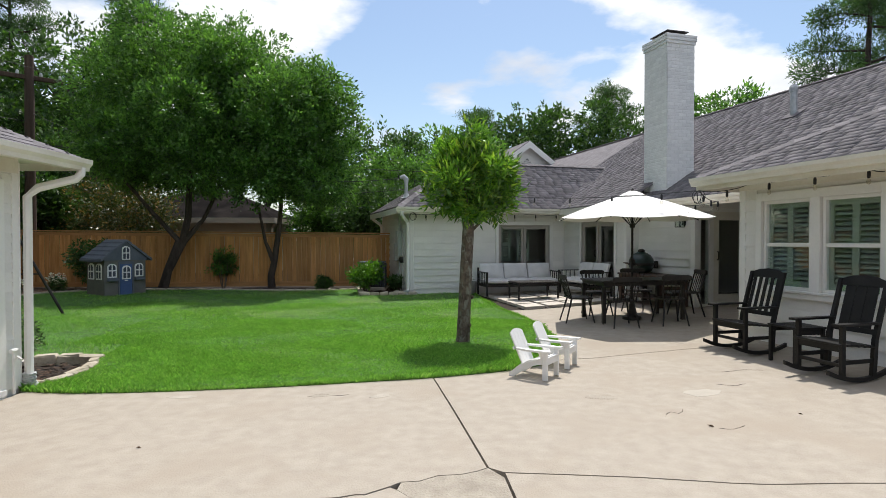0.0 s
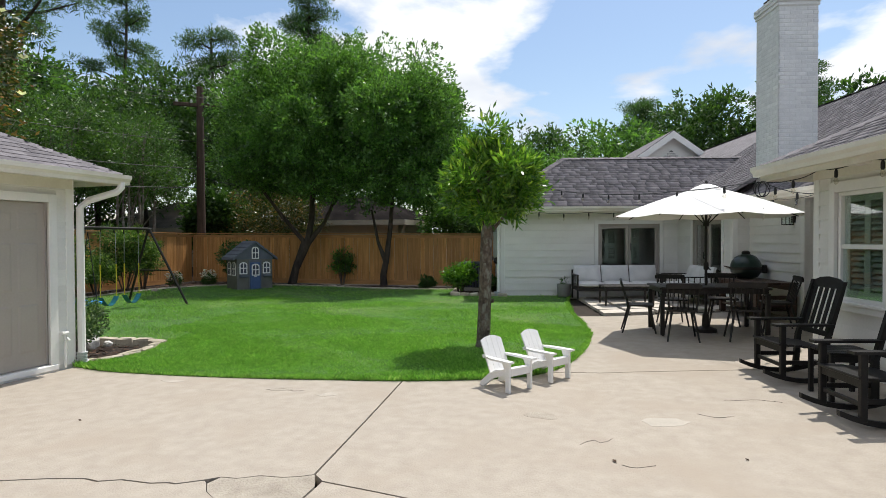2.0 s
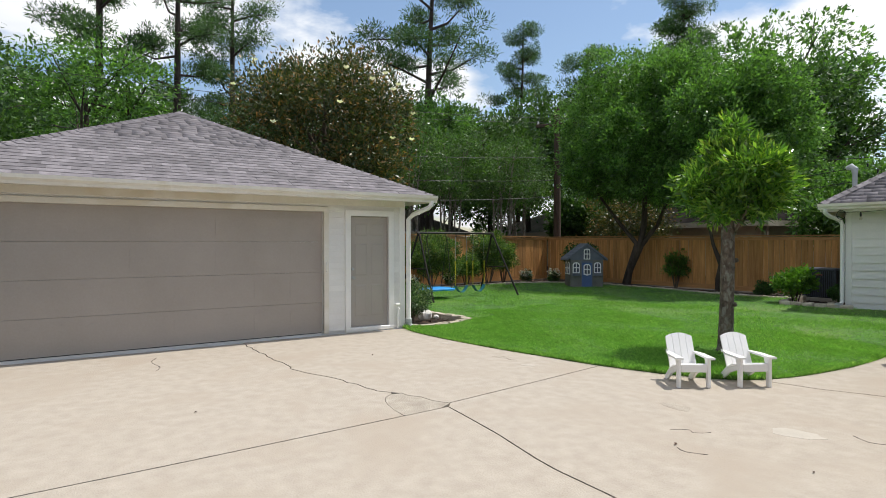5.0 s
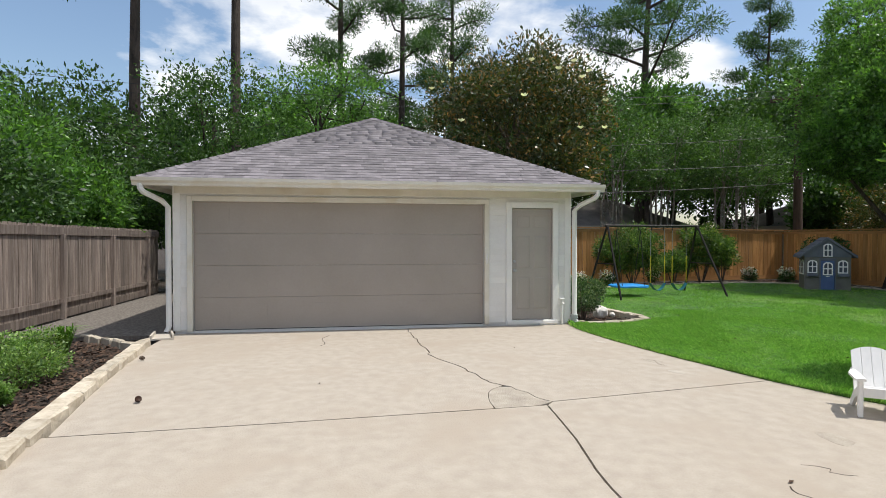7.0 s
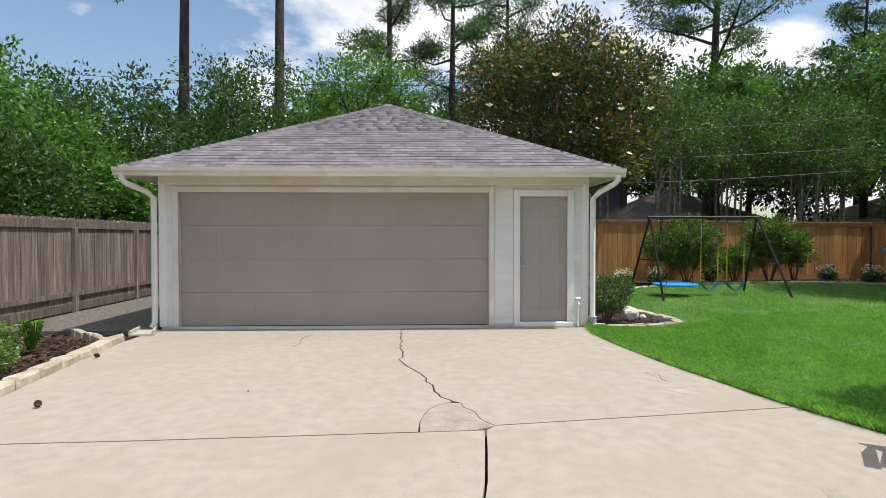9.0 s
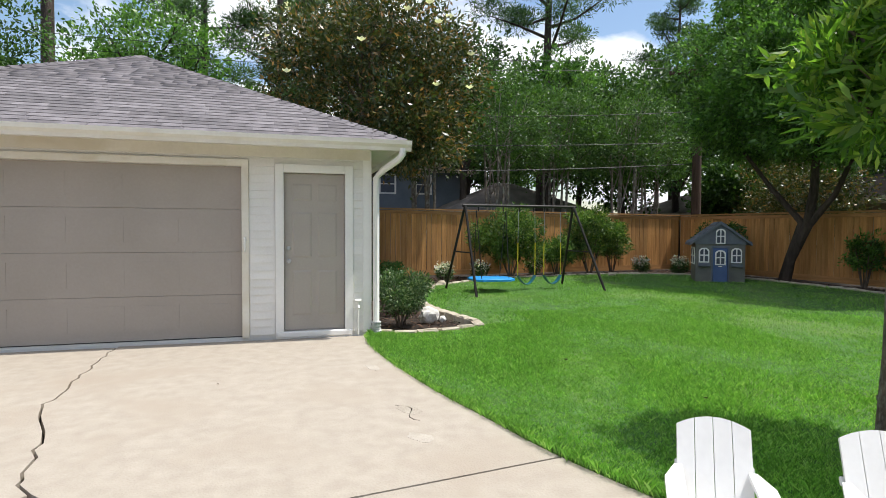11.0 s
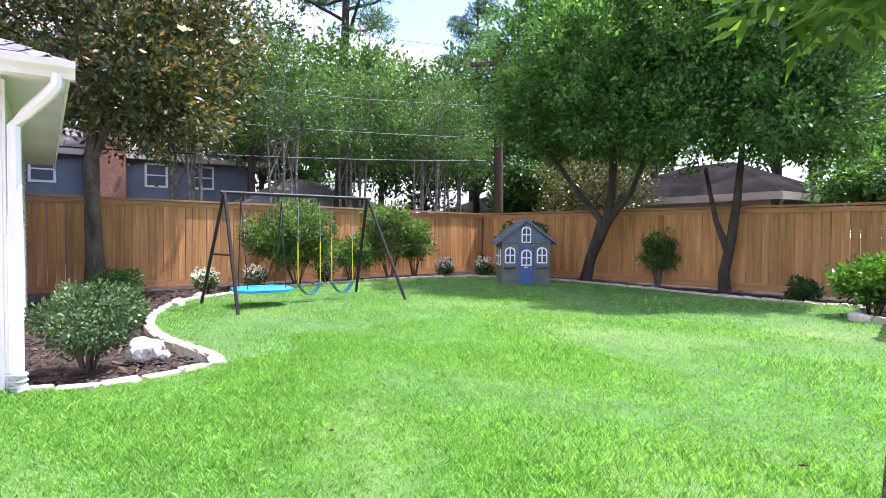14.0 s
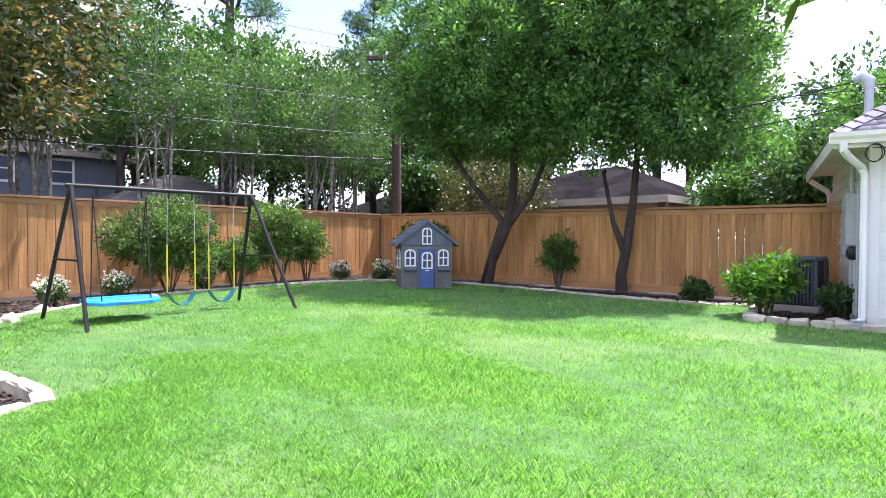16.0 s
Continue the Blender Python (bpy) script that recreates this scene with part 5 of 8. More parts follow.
# ---- plants ----
def leaf_cloud(name, blobs, count, size, mat, parent, seed, shell=0.55, aspect=0.45, droop=0.2, clump=0, up=0.3, spread=0.16):
    """Leaves in and around rounded masses. blobs: (x, y, z, rx, ry, rz). clump: leaves gather in that many twigs. Each leaf is a pointed, folded blade."""
    rng = np.random.default_rng(seed)
    blobs = np.array(blobs, dtype=float)
    vol = (blobs[:, 3] * blobs[:, 4] * blobs[:, 5]) ** 0.75
    def sample(n):
        k = rng.choice(len(blobs), n, p=vol / vol.sum())
        d = rng.normal(size=(n, 3))
        d /= np.linalg.norm(d, axis=1, keepdims=True)
        r = rng.uniform(shell ** 3, 1, n) ** (1 / 3)
        lump = 1 + 0.16 * np.sin(5 * d[:, 0] + k) * np.sin(4 * d[:, 1] + 2 * k) + 0.12 * np.sin(9 * d[:, 2] + 3 * k)
        return blobs[k, :3] + d * blobs[k, 3:] * (r * lump)[:, None], d
    if clump:
        c, cd = sample(clump)
        k = rng.integers(0, clump, count)
        p = c[k] + rng.normal(size=(count, 3)) * spread
        d = cd[k] * 0.8 + rng.normal(size=(count, 3)) * 0.6
    else:
        p, d = sample(count)
        d = d + rng.normal(size=(count, 3)) * 0.7
    d[:, 2] += up - droop
    d /= np.linalg.norm(d, axis=1, keepdims=True)
    s = rng.normal(size=(count, 3))
    s -= d * (s * d).sum(1, keepdims=True)
    s /= np.linalg.norm(s, axis=1, keepdims=True)
    nrm = np.cross(d, s)
    L = (size * rng.uniform(0.6, 1.3, count))[:, None]
    W = L * aspect * 0.5
    a, b = p, p + d * L
    m = p + d * L * 0.45 + nrm * L * 0.06
    co = np.stack([a, m + s * W, b, m - s * W], 1).reshape(-1, 3)
    ob = new(name, raw_mesh(name, co, np.arange(4 * count), np.arange(count) * 4, mat))
    ob.parent = parent
    return ob


def limbs(base, top, r0, seed, blobs, n=8, wob=0.12, low=0.35):
    """A trunk with limbs reaching into the crown."""
    r = random.Random(seed)
    b = Build()
    base, top = Vector(base), Vector(top)
    pts, rad = [], []
    steps = 7
    for i in range(steps + 1):
        t = i / steps
        w = wob * math.sin(t * 5 + seed) * (t * (1 - t) * 3)
        pts.append(base.lerp(top, t) + Vector((w, w * 0.7, 0)))
        rad.append(r0 * (1.35 if i == 0 else 1) * (1 - 0.7 * t))
    b.tube(pts, rad, 9)
    for i in range(n):
        t = low + (0.95 - low) * (i + r.random()) / n
        k = min(steps - 1, int(t * steps))
        p = pts[k].lerp(pts[k + 1], t * steps - k)
        q = Vector(blobs[i % len(blobs)][:3]) + Vector((r.uniform(-0.4, 0.4), r.uniform(-0.4, 0.4), r.uniform(-0.2, 0.4)))
        m1, m2 = p.lerp(q, 0.35) + Vector((r.uniform(-0.1, 0.1), r.uniform(-0.1, 0.1), 0.12)), p.lerp(q, 0.7) + Vector((r.uniform(-0.15, 0.15), r.uniform(-0.15, 0.15), 0.08))
        rr = r0 * (1 - 0.7 * t) * 0.6
        b.tube([p, m1, m2, q], [rr, rr * 0.75, rr * 0.5, rr * 0.25], 6)
        for _ in range(2):
            e = q + Vector((r.uniform(-1, 1), r.uniform(-1, 1), r.uniform(-0.2, 0.8))) * 0.5 * (Vector(blobs[0][3:]).length / 2.2)
            b.tube([m2, m2.lerp(e, 0.5) + Vector((0, 0, 0.05)), e], [rr * 0.4, rr * 0.28, rr * 0.12], 5)
    return b


def crown_blobs(x, y, z0, z1, r, n, seed, flat=0.8):
    q = random.Random(seed)
    zc, rz = (z0 + z1) / 2, (z1 - z0) / 2
    out = [(x, y, zc, r * 0.72, r * 0.72, rz * 0.82)]
    for i in range(n):
        a = 2 * math.pi * (i + q.random() * 0.6) / n * 2.4
        h = q.uniform(-0.75, 0.85)
        d = r * math.sqrt(max(0.05, 1 - h * h)) * 0.66
        k = r * q.uniform(0.28, 0.46)
        out.append((x + math.cos(a) * d, y + math.sin(a) * d, zc + h * rz * 0.8, k, k, k * flat))
    return out


def broadleaf(name, label, x, y, h, r, z0, seed, mat, bark, leaves, size, group="", r0=None, twigs=0, shell=0.5, lean=(0, 0), stems=1, aspect=0.45, n_blobs=16):
    t = thing(name, label, "tree", group)
    g = ground_z(max(-12, min(x, 9)), max(-3, min(y, 18)))
    blobs = crown_blobs(x + lean[0], y + lean[1], z0, h, r, n_blobs, seed)
    r0 = r0 or 0.035 * h
    for k in range(stems):
        a = 2 * math.pi * k / max(1, stems) + seed
        off = (0.12 * math.cos(a), 0.12 * math.sin(a)) if stems > 1 else (0, 0)
        spread = r * 0.35 if stems > 1 else 0
        b = limbs((x + off[0], y + off[1], g - 0.05), (x + lean[0] + spread * math.cos(a), y + lean[1] + spread * math.sin(a), z0 + (h - z0) * 0.7), r0, seed + k, blobs[k::stems] or blobs, max(4, 12 // stems))
        part("trunk", b, bark, t, smooth=True)
    leaf_cloud("crown", blobs, leaves, size, mat, t, seed, shell, aspect, clump=twigs)
    return t


# the two large evergreen trees in the back bed
def oak(base, forks, blobs, seed, leaves, at):
    t = thing("oak_tree", "large dark green evergreen tree with forked leaning trunk in mulch bed", "tree", "trees in the back bed", at=at)
    b = Build()
    base = Vector(base)
    for f in forks:
        b.tube([base, *(Vector(p) for p in f[0])], f[1], 9)
    part("trunk", b, BARK_DARK, t, smooth=True)
    lb = limbs(forks[0][0][-1], Vector(forks[0][0][-1]) + Vector((0.1, 0.1, 2.2)), forks[0][1][-1], seed, blobs, 12, 0.1, 0.05)
    part("limb", lb, BARK_DARK, t, smooth=True)
    leaf_cloud("crown", blobs, int(leaves * 1.5), 0.105, LEAF_OAK, t, seed, 0.55, 0.5, clump=leaves // 26, spread=0.11)
    return t


oak((-7.2, 17.0, 0.15), [([(-7.05, 17.0, 0.7), (-6.65, 17.05, 1.5), (-6.45, 17.0, 2.3), (-6.4, 17.0, 3.6)], [0.15, 0.12, 0.11, 0.095, 0.07]),
                         ([(-7.05, 17.0, 0.7), (-6.65, 17.05, 1.5), (-6.1, 17.2, 2.2), (-5.6, 17.2, 3.2)], [0.15, 0.12, 0.10, 0.06, 0.045]),
                         ([(-7.05, 17.0, 0.7), (-6.75, 17.0, 1.6), (-7.4, 16.8, 2.4), (-8.2, 16.7, 3.4)], [0.15, 0.12, 0.085, 0.06, 0.04])],
    crown_blobs(-6.75, 17.3, 2.5, 8.5, 2.85, 34, 21), 21, 88000, pose(0.2, 0.05, 0))
oak((-3.95, 17.4, 0.15), [([(-3.97, 17.4, 0.5), (-3.86, 17.4, 1.0), (-3.72, 17.4, 2.0), (-3.6, 17.35, 3.2)], [0.125, 0.105, 0.095, 0.075, 0.05]),
                          ([(-3.97, 17.4, 0.5), (-3.88, 17.4, 0.92), (-4.12, 17.35, 1.55), (-4.3, 17.25, 2.6)], [0.125, 0.1, 0.085, 0.05, 0.035])],
    crown_blobs(-3.35, 17.2, 2.2, 6.9, 2.3, 28, 22), 22, 62000, pose(-0.1, 0.35, 0))


# the young round-headed tree in the lawn
def young_tree():
    t = thing("young_tree", "young round-headed tree with glossy long leaves and mottled trunk", "tree", at=pose(-0.035, -0.12, 0))
    b = Build()
    b.tube([(1.33, 9.18, -0.02), (1.34, 9.18, 0.1), (1.36, 9.18, 0.6), (1.385, 9.16, 1.2), (1.41, 9.12, 1.7), (1.43, 9.12, 2.2), (1.44, 9.15, 2.8)], [0.135, 0.105, 0.095, 0.092, 0.088, 0.06, 0.03], 14)
    r = random.Random(9)
    for i in range(14):
        a, z = r.uniform(0, 6.28), r.uniform(1.65, 2.5)
        d = Vector((math.cos(a), math.sin(a), 0.8))
        p = Vector((1.45, 9.2, z))
        b.tube([p, p + d * 0.25, p + d * 0.5], [0.03, 0.018, 0.008], 5)
    for i in range(9):
        a, z = r.uniform(0, 6.28), r.uniform(0.15, 1.5)
        p = Vector((1.34 + 0.065 * z, 9.18, z)) + Vector((math.cos(a), math.sin(a), 0)) * 0.085
        b.lathe([(0.035, -0.01), (0.03, 0.015), (0.015, 0.03)], 7, Matrix.Translation(p) @ pose(0, 0, 0, 0, 90, math.degrees(a)))
    part("trunk", b, BARK_YOUNG, t, smooth=True)
    blobs = crown_blobs(1.47, 9.2, 1.80, 3.15, 0.70, 16, 31) + [(1.5, 9.1, 3.2, 0.14, 0.14, 0.22)]
    leaf_cloud("crown", blobs, 10500, 0.135, LEAF_YOUNG, t, 31, 0.4, 0.24, droop=0.1, clump=900, up=0.45, spread=0.055)


young_tree()

# magnolia by the west fence, with a few white flowers
mag = broadleaf("magnolia_tree", "dark glossy magnolia tree with rusty undersides and white flowers", -10.4, 7.5, 7.7, 2.9, 2.5, 41, LEAF_MAGNOLIA, BARK, 48000, 0.13, twigs=2400, r0=0.17, aspect=0.42)
r41 = random.Random(41)
for i in range(16):
    a, e = r41.uniform(-2.2, 1.4), r41.uniform(-0.5, 0.9)
    c = Vector((-10.4 + 2.8 * math.cos(a) * math.cos(e), 7.5 + 2.8 * math.sin(a) * math.cos(e), 5.1 + 2.4 * math.sin(e)))
    fl = Build()
    for k in range(6):
        b2 = 2 * math.pi * k / 6
        d = Vector((math.cos(b2), math.sin(b2), 0.7)) * 0.11
        sd = Vector((-math.sin(b2), math.cos(b2), 0)) * 0.045
        fl.add([c, c + d * 0.6 + sd, c + d, c + d * 0.6 - sd], [(0, 1, 2, 3)])
    part("blossom", fl, PETAL, mag)

# crape myrtles and broad woods round the plot
for i, (x, y, h, r, z0) in enumerate(((-13.2, 9.6, 6.2, 1.7, 3.1), (-13.6, 12.2, 6.8, 1.9, 3.0), (-14.2, 14.6, 6.6, 1.9, 2.9), (-13.4, 16.8, 6.4, 1.8, 2.9), (-14.6, 18.6, 6.6, 1.9, 2.3))):
    broadleaf("crape_myrtle", "tall crape myrtle with several thin pale trunks", x, y, h, r, z0, 50 + i, LEAF_MYRTLE, BARK_PALE, 12000, 0.105, "myrtles behind the fence", 0.06, 420, 0.35, stems=5)

WOODS = ((-20, 17.2, 9.5, 3.0), (-19, 20.5, 9, 3.2), (-15.5, 25.5, 8.6, 3.1), (-11.8, 37, 16, 5.0), (-8.5, 32.5, 10.5, 3.8), (-1.8, 32.5, 8.3, 3.2), (2.6, 37, 9.0, 3.6), (8, 41, 11, 4.3),
         (14.5, 40, 11.5, 4.4), (21, 40, 12.5, 4.8), (-37, 5, 11.5, 4), (-38, 13, 13, 4.4), (-36, -3, 11, 4), (-34, 18, 11, 4), (-30, 1, 9, 3.2), (-25, -1, 9.5, 3.6), (-17.5, -5.5, 8.2, 3.2), (-12.6, -7.2, 6.8, 2.9), (-8.6, -6.6, 6.0, 2.5), (-5.0, -7.2, 5.4, 2.4), (-1.0, -7.6, 5.0, 2.3),
         (-31, 22, 12, 4.2), (-26, 29, 11, 4), (-21, 35, 11, 4.2), (28, 34, 12, 4.6), (3.4, -8.0, 6.6, 2.6), (8.5, -8.5, 7.0, 2.8), (-15, 1.5, 8.6, 2.8), (-12.2, -1.6, 7.2, 2.3), (-13.4, 21.6, 3.9, 1.5), (-0.9, 27.5, 6.0, 2.4),
         (-16.8, 28.5, 13, 4.2), (-20.5, 24.5, 11, 3.6), (-3.4, 25.6, 4.6, 2.2), (-1.2, 22.6, 3.9, 1.7),
         (-14.5, -5.4, 4.4, 2.2), (-10.2, -5.2, 4.0, 2.0), (-19.2, -2.6, 5.0, 2.6), (-6.2, -5.0, 3.8, 1.9), (-24.5, -6.5, 6.0, 3.2), (-24.5, 14.6, 12.0, 3.8), (-23, 20.5, 10.2, 3.4))
for i, (x, y, h, r) in enumerate(WOODS):
    near = math.hypot(x - 2, y - 5)
    broadleaf("tree", "broad leafy green tree beyond the fence" if i % 2 else "tall dense green tree beyond the fence", x, y, h, r, h * 0.3 if h > 9 else max(0.9, h * 0.16), 70 + i, LEAF_WOODS if i % 3 else LEAF_OAK, BARK_DARK,
              int(18000 if near < 24 else 14000), 0.0085 * max(near, 14), "woods round the plot", 0.02 * h, 800, 0.45, n_blobs=20)

broadleaf("magnolia_tree", "low rusty-leaved magnolia behind the back fence", -10.4, 21.4, 4.3, 1.9, 0.9, 42, LEAF_MAGNOLIA, BARK, 16000, 0.12, twigs=1100, r0=0.1, aspect=0.42)


def pine(x, y, h, seed, lean=(0, 0), crown=0.45, r0=0.3, spread=3.4):
    t = thing("pine_tree", "tall loblolly pine with bare trunk and open tufted crown", "tree", "pines round the plot")
    r = random.Random(seed)
    b = Build()
    top = Vector((x + lean[0], y + lean[1], h))
    base = Vector((x, y, 0.0))
    b.tube([base.lerp(top, i / 6) + Vector((0.12 * math.sin(i + seed), 0, 0)) for i in range(7)], [r0 * (1 - 0.13 * i) for i in range(7)], 9)
    tufts = []
    n = 17
    for i in range(n):
        f = crown + (1 - crown) * (i + r.random() * 0.5) / n
        p = base.lerp(top, f)
        a = i * 2.4 + r.uniform(-0.4, 0.4)
        L = spread * (1.05 - 0.75 * (f - crown) / (1 - crown)) * r.uniform(0.6, 1.1)
        d = Vector((math.cos(a), math.sin(a), r.uniform(-0.05, 0.35)))
        q1, q2 = p + d * L * 0.5 + Vector((0, 0, 0.25 * r.uniform(-1, 1))), p + d * L + Vector((0, 0, 0.5 * r.uniform(-0.4, 1)))
        b.tube([p, q1, q2], [0.085 * r0 / 0.3, 0.055 * r0 / 0.3, 0.02], 5)
        for k in range(9):
            s = r.uniform(0.4, 1.12)
            c = p.lerp(q2, s) + Vector((r.uniform(-0.55, 0.55), r.uniform(-0.55, 0.55), r.uniform(0, 0.4)))
            tufts.append((*c, r.uniform(0.35, 0.8), r.uniform(0.35, 0.8), r.uniform(0.25, 0.5)))
    part("trunk", b, BARK_DARK, t, smooth=True)
    leaf_cloud("crown", tufts, 24000, 0.23, LEAF_PINE, t, seed, 0.3, 0.18, up=0.5)


pine(-20.7, 17.0, 17.6, 101, (0.9, 0.4), 0.52, 0.3, 4.6)
for i, (x, y, h, k, ln) in enumerate(((-23.5, 2.0, 18.5, 0.3, 0.2), (-24, 5.2, 17.5, 0.3, 0.3), (-28, 8.6, 18.5, 0.35, 0.3), (-17.5, -5.7, 25, 0.62, 0.0), (-17.8, -2.0, 25, 0.62, 0.6), (-12.2, -9.6, 20, 0.45, 0.2),
                                      (-16.5, 33.5, 17.5, 0.55, 0.3), (-21, 30, 14.5, 0.35, 0.1), (4.5, 48, 12, 0.55, 0.4), (14, 44, 13, 0.5, 0.4), (24, 29, 18.5, 0.35, 0.3), (19.5, 24.5, 15, 0.45, 0.2), (-28, 30, 18, 0.4, 0.4))):
    pine(x, y, h, 110 + i, (ln, 0.2), k, 0.26 if i < 9 else 0.22, 3.2)


# shrubs
def shrub(name, label, x, y, r, h, mat, seed, leaves=2600, size=0.06, lift=0.12, group="", stems=5, aspect=0.5, shell=0.45, twigs=0, up=0.3):
    g = ground_z(x, y)
    t = thing(name, label, "shrub", group, pose(x, y, g))
    q = random.Random(seed)
    b = Build()
    for i in range(stems):
        a = 6.28 * i / stems + q.random()
        b.tube([(0.04 * math.cos(a), 0.04 * math.sin(a), -0.04), (0.3 * r * math.cos(a), 0.3 * r * math.sin(a), h * 0.35), (0.6 * r * math.cos(a), 0.6 * r * math.sin(a), h * 0.7)], [0.018, 0.013, 0.006], 5)
    part("stem", b, BARK, t)
    blobs = crown_blobs(0, 0, lift, h, r, 11, seed)
    leaf_cloud("foliage", blobs, leaves, size, mat, t, seed, shell, aspect, clump=twigs, up=up, spread=0.05)
    return t


shrub("boxwood_shrub", "rounded pale-edged shrub in the mulch bed by the garage", -4.22, 7.02, 0.5, 0.84, LEAF_PALE, 201, 6500, 0.045, 0.02)
shrub("low_shrub", "low dark green shrub in the mulch bed", -5.6, 7.35, 0.34, 0.5, LEAF_SHRUB, 202, 2200, 0.06, 0.02, "low shrubs")
shrub("low_shrub", "low dark green shrub in the mulch bed", -8.9, 7.6, 0.5, 0.62, LEAF_SHRUB, 203, 2600, 0.07, 0.02, "low shrubs")
for i, (x, y, r, h, n) in enumerate(((-10.4, 11.35, 1.1, 1.95, 17000), (-10.4, 13.75, 0.9, 1.85, 13000), (-10.15, 12.6, 0.5, 1.05, 4500), (-10.6, 14.6, 0.5, 1.5, 4500))):
    shrub("feathery_bush", "tall feathery bush with yellow-green tips before the cedar fence", x, y, r, h, LEAF_FEATHER, 210 + i, n, 0.09, 0.3, "bushes by the swing set", 7, 0.3, 0.3, n // 14, 0.45)
shrub("round_bush", "dark round bush in front of the back fence", -5.45, 17.6, 0.42, 1.22, LEAF_OAK, 220, 1700, 0.09, 0.25, "bushes along the back fence", 6, 0.4, 0.2, 170, 0.5)
shrub("round_bush", "dark spreading bush beside the playhouse", -8.9, 16.9, 0.72, 1.5, LEAF_SHRUB, 221, 4200, 0.08, 0.05, "bushes along the back fence")
shrub("low_shrub", "low flowering shrub at the edge of the back bed", -2.35, 17.05, 0.3, 0.42, LEAF_SHRUB, 222, 1600, 0.06, 0.02, "low shrubs")
shrub("bright_shrub", "bright yellow-green shrub in a stone-edged bed by the house", -0.95, 15.8, 0.43, 0.9, LEAF_BRIGHT, 223, 3600, 0.085, 0.1, twigs=420, up=0.5)
shrub("bright_shrub", "small green shrub against the house corner", -0.15, 16.3, 0.3, 0.5, LEAF_SHRUB, 224, 1100, 0.08, 0.05)
for i, (x, y, r, h) in enumerate(((-0.6, -1.1, 0.55, 0.42), (-1.25, -1.35, 0.5, 0.46), (0.1, -1.5, 0.6, 0.4), (0.9, -1.0, 0.32, 0.3), (1.6, -1.7, 0.4, 0.4), (0.4, -0.75, 0.16, 0.22))):
    shrub("ground_cover", "low bright green ground-cover plant in mulch", x, y, r * 0.92, h * 0.78, LEAF_COVER, 230 + i, 4200, 0.04, 0.0, "plants in the south bed")
for i, (x, y) in enumerate(((-9.7, 9.25), (-9.95, 10.3), (-9.9, 15.1), (-9.3, 15.9), (-10.3, 12.0))):
    s = shrub("flower_clump", "small clump of pale lilac flowers in mulch", x, y, 0.26, 0.45, LEAF_SHRUB, 240 + i, 700, 0.06, 0.0, "flowers in the west bed")
    leaf_cloud("petals", [(0, 0, 0.36, 0.26, 0.26, 0.14)], 260, 0.045, PETAL, s, 250 + i, 0.3, 0.8)["kind"] = "stuff"


def grass_clump(x, y, seed):
    g = thing("grass_clump", "strap-leaved green clump in mulch by the old fence", "plant", at=pose(x, y, ground_z(x, y)))
    q = random.Random(seed)
    b = Build()
    for i in range(80):
        a, L, o = q.uniform(0, 6.28), q.uniform(0.3, 0.5), q.uniform(0.1, 0.34)
        d = Vector((math.cos(a), math.sin(a), 0))
        s = Vector((-math.sin(a), math.cos(a), 0)) * 0.009
        p0, p1, p2 = d * 0.03, d * o * 0.5 + Vector((0, 0, L * 0.8)), d * o * 1.2 + Vector((0, 0, L * 0.75))
        b.add([p0 - s, p0 + s, p1 + s, p2, p1 - s], [(0, 1, 2, 4), (4, 2, 3)])
    part("blades", b, LEAF_BRIGHT, g)


grass_clump(-1.9, -1.2, 5)


# mulch chips, bed by bed
def mulch(name, label, ring, n, seed, lift=0.0):
    rng = np.random.default_rng(seed)
    rg = np.array(ring)
    x, y = rng.uniform(rg[:, 0].min(), rg[:, 0].max(), n), rng.uniform(rg[:, 1].min(), rg[:, 1].max(), n)
    ok = inside(x, y, ring)
    x, y = x[ok], y[ok]
    n = len(x)
    z = ground_za(x, y) + lift + rng.uniform(-0.03, 0.015, n)
    a, L, W = rng.uniform(0, 6.28, n), rng.uniform(0.015, 0.05, n), rng.uniform(0.006, 0.015, n)
    d = np.stack([np.cos(a), np.sin(a), rng.uniform(-0.4, 0.4, n)], -1) * L[:, None]
    s = np.stack([-np.sin(a), np.cos(a), rng.uniform(-0.5, 0.5, n)], -1) * W[:, None]
    p = np.stack([x, y, z], -1)
    co = np.stack([p - d - s, p + d - s, p + d + s, p - d + s], 1).reshape(-1, 3)
    tagged(new(name, raw_mesh(name, co, np.arange(4 * n), np.arange(n) * 4, MULCH)), label, "mulch", kind="stuff")


WEST_RING = BED_W[:-1] + [(-1.3, 17.7), (-11.2, 17.7), (-11.2, 6.4), (-3.55, 6.4)]
mulch("mulch", "dark shredded bark mulch in the long bed", WEST_RING, 26000, 1, -0.03)
mulch("mulch", "dark shredded bark mulch by the house corner", [(-1.25, 17.7), (-1.0, 15.34), (0.3, 15.42), (0.35, 17.7)], 5000, 2, -0.03)
mulch("mulch", "dark shredded bark mulch in the bed by the old fence", [(3.0, 0.1), (1.5, 0.05), (-0.8, -0.25), (-2.2, -0.45), (-3.2, -1.5), (-3.2, -2.85), (9, -2.85), (9, -1.5), (1.7, -1.6)], 14000, 3, -0.03)


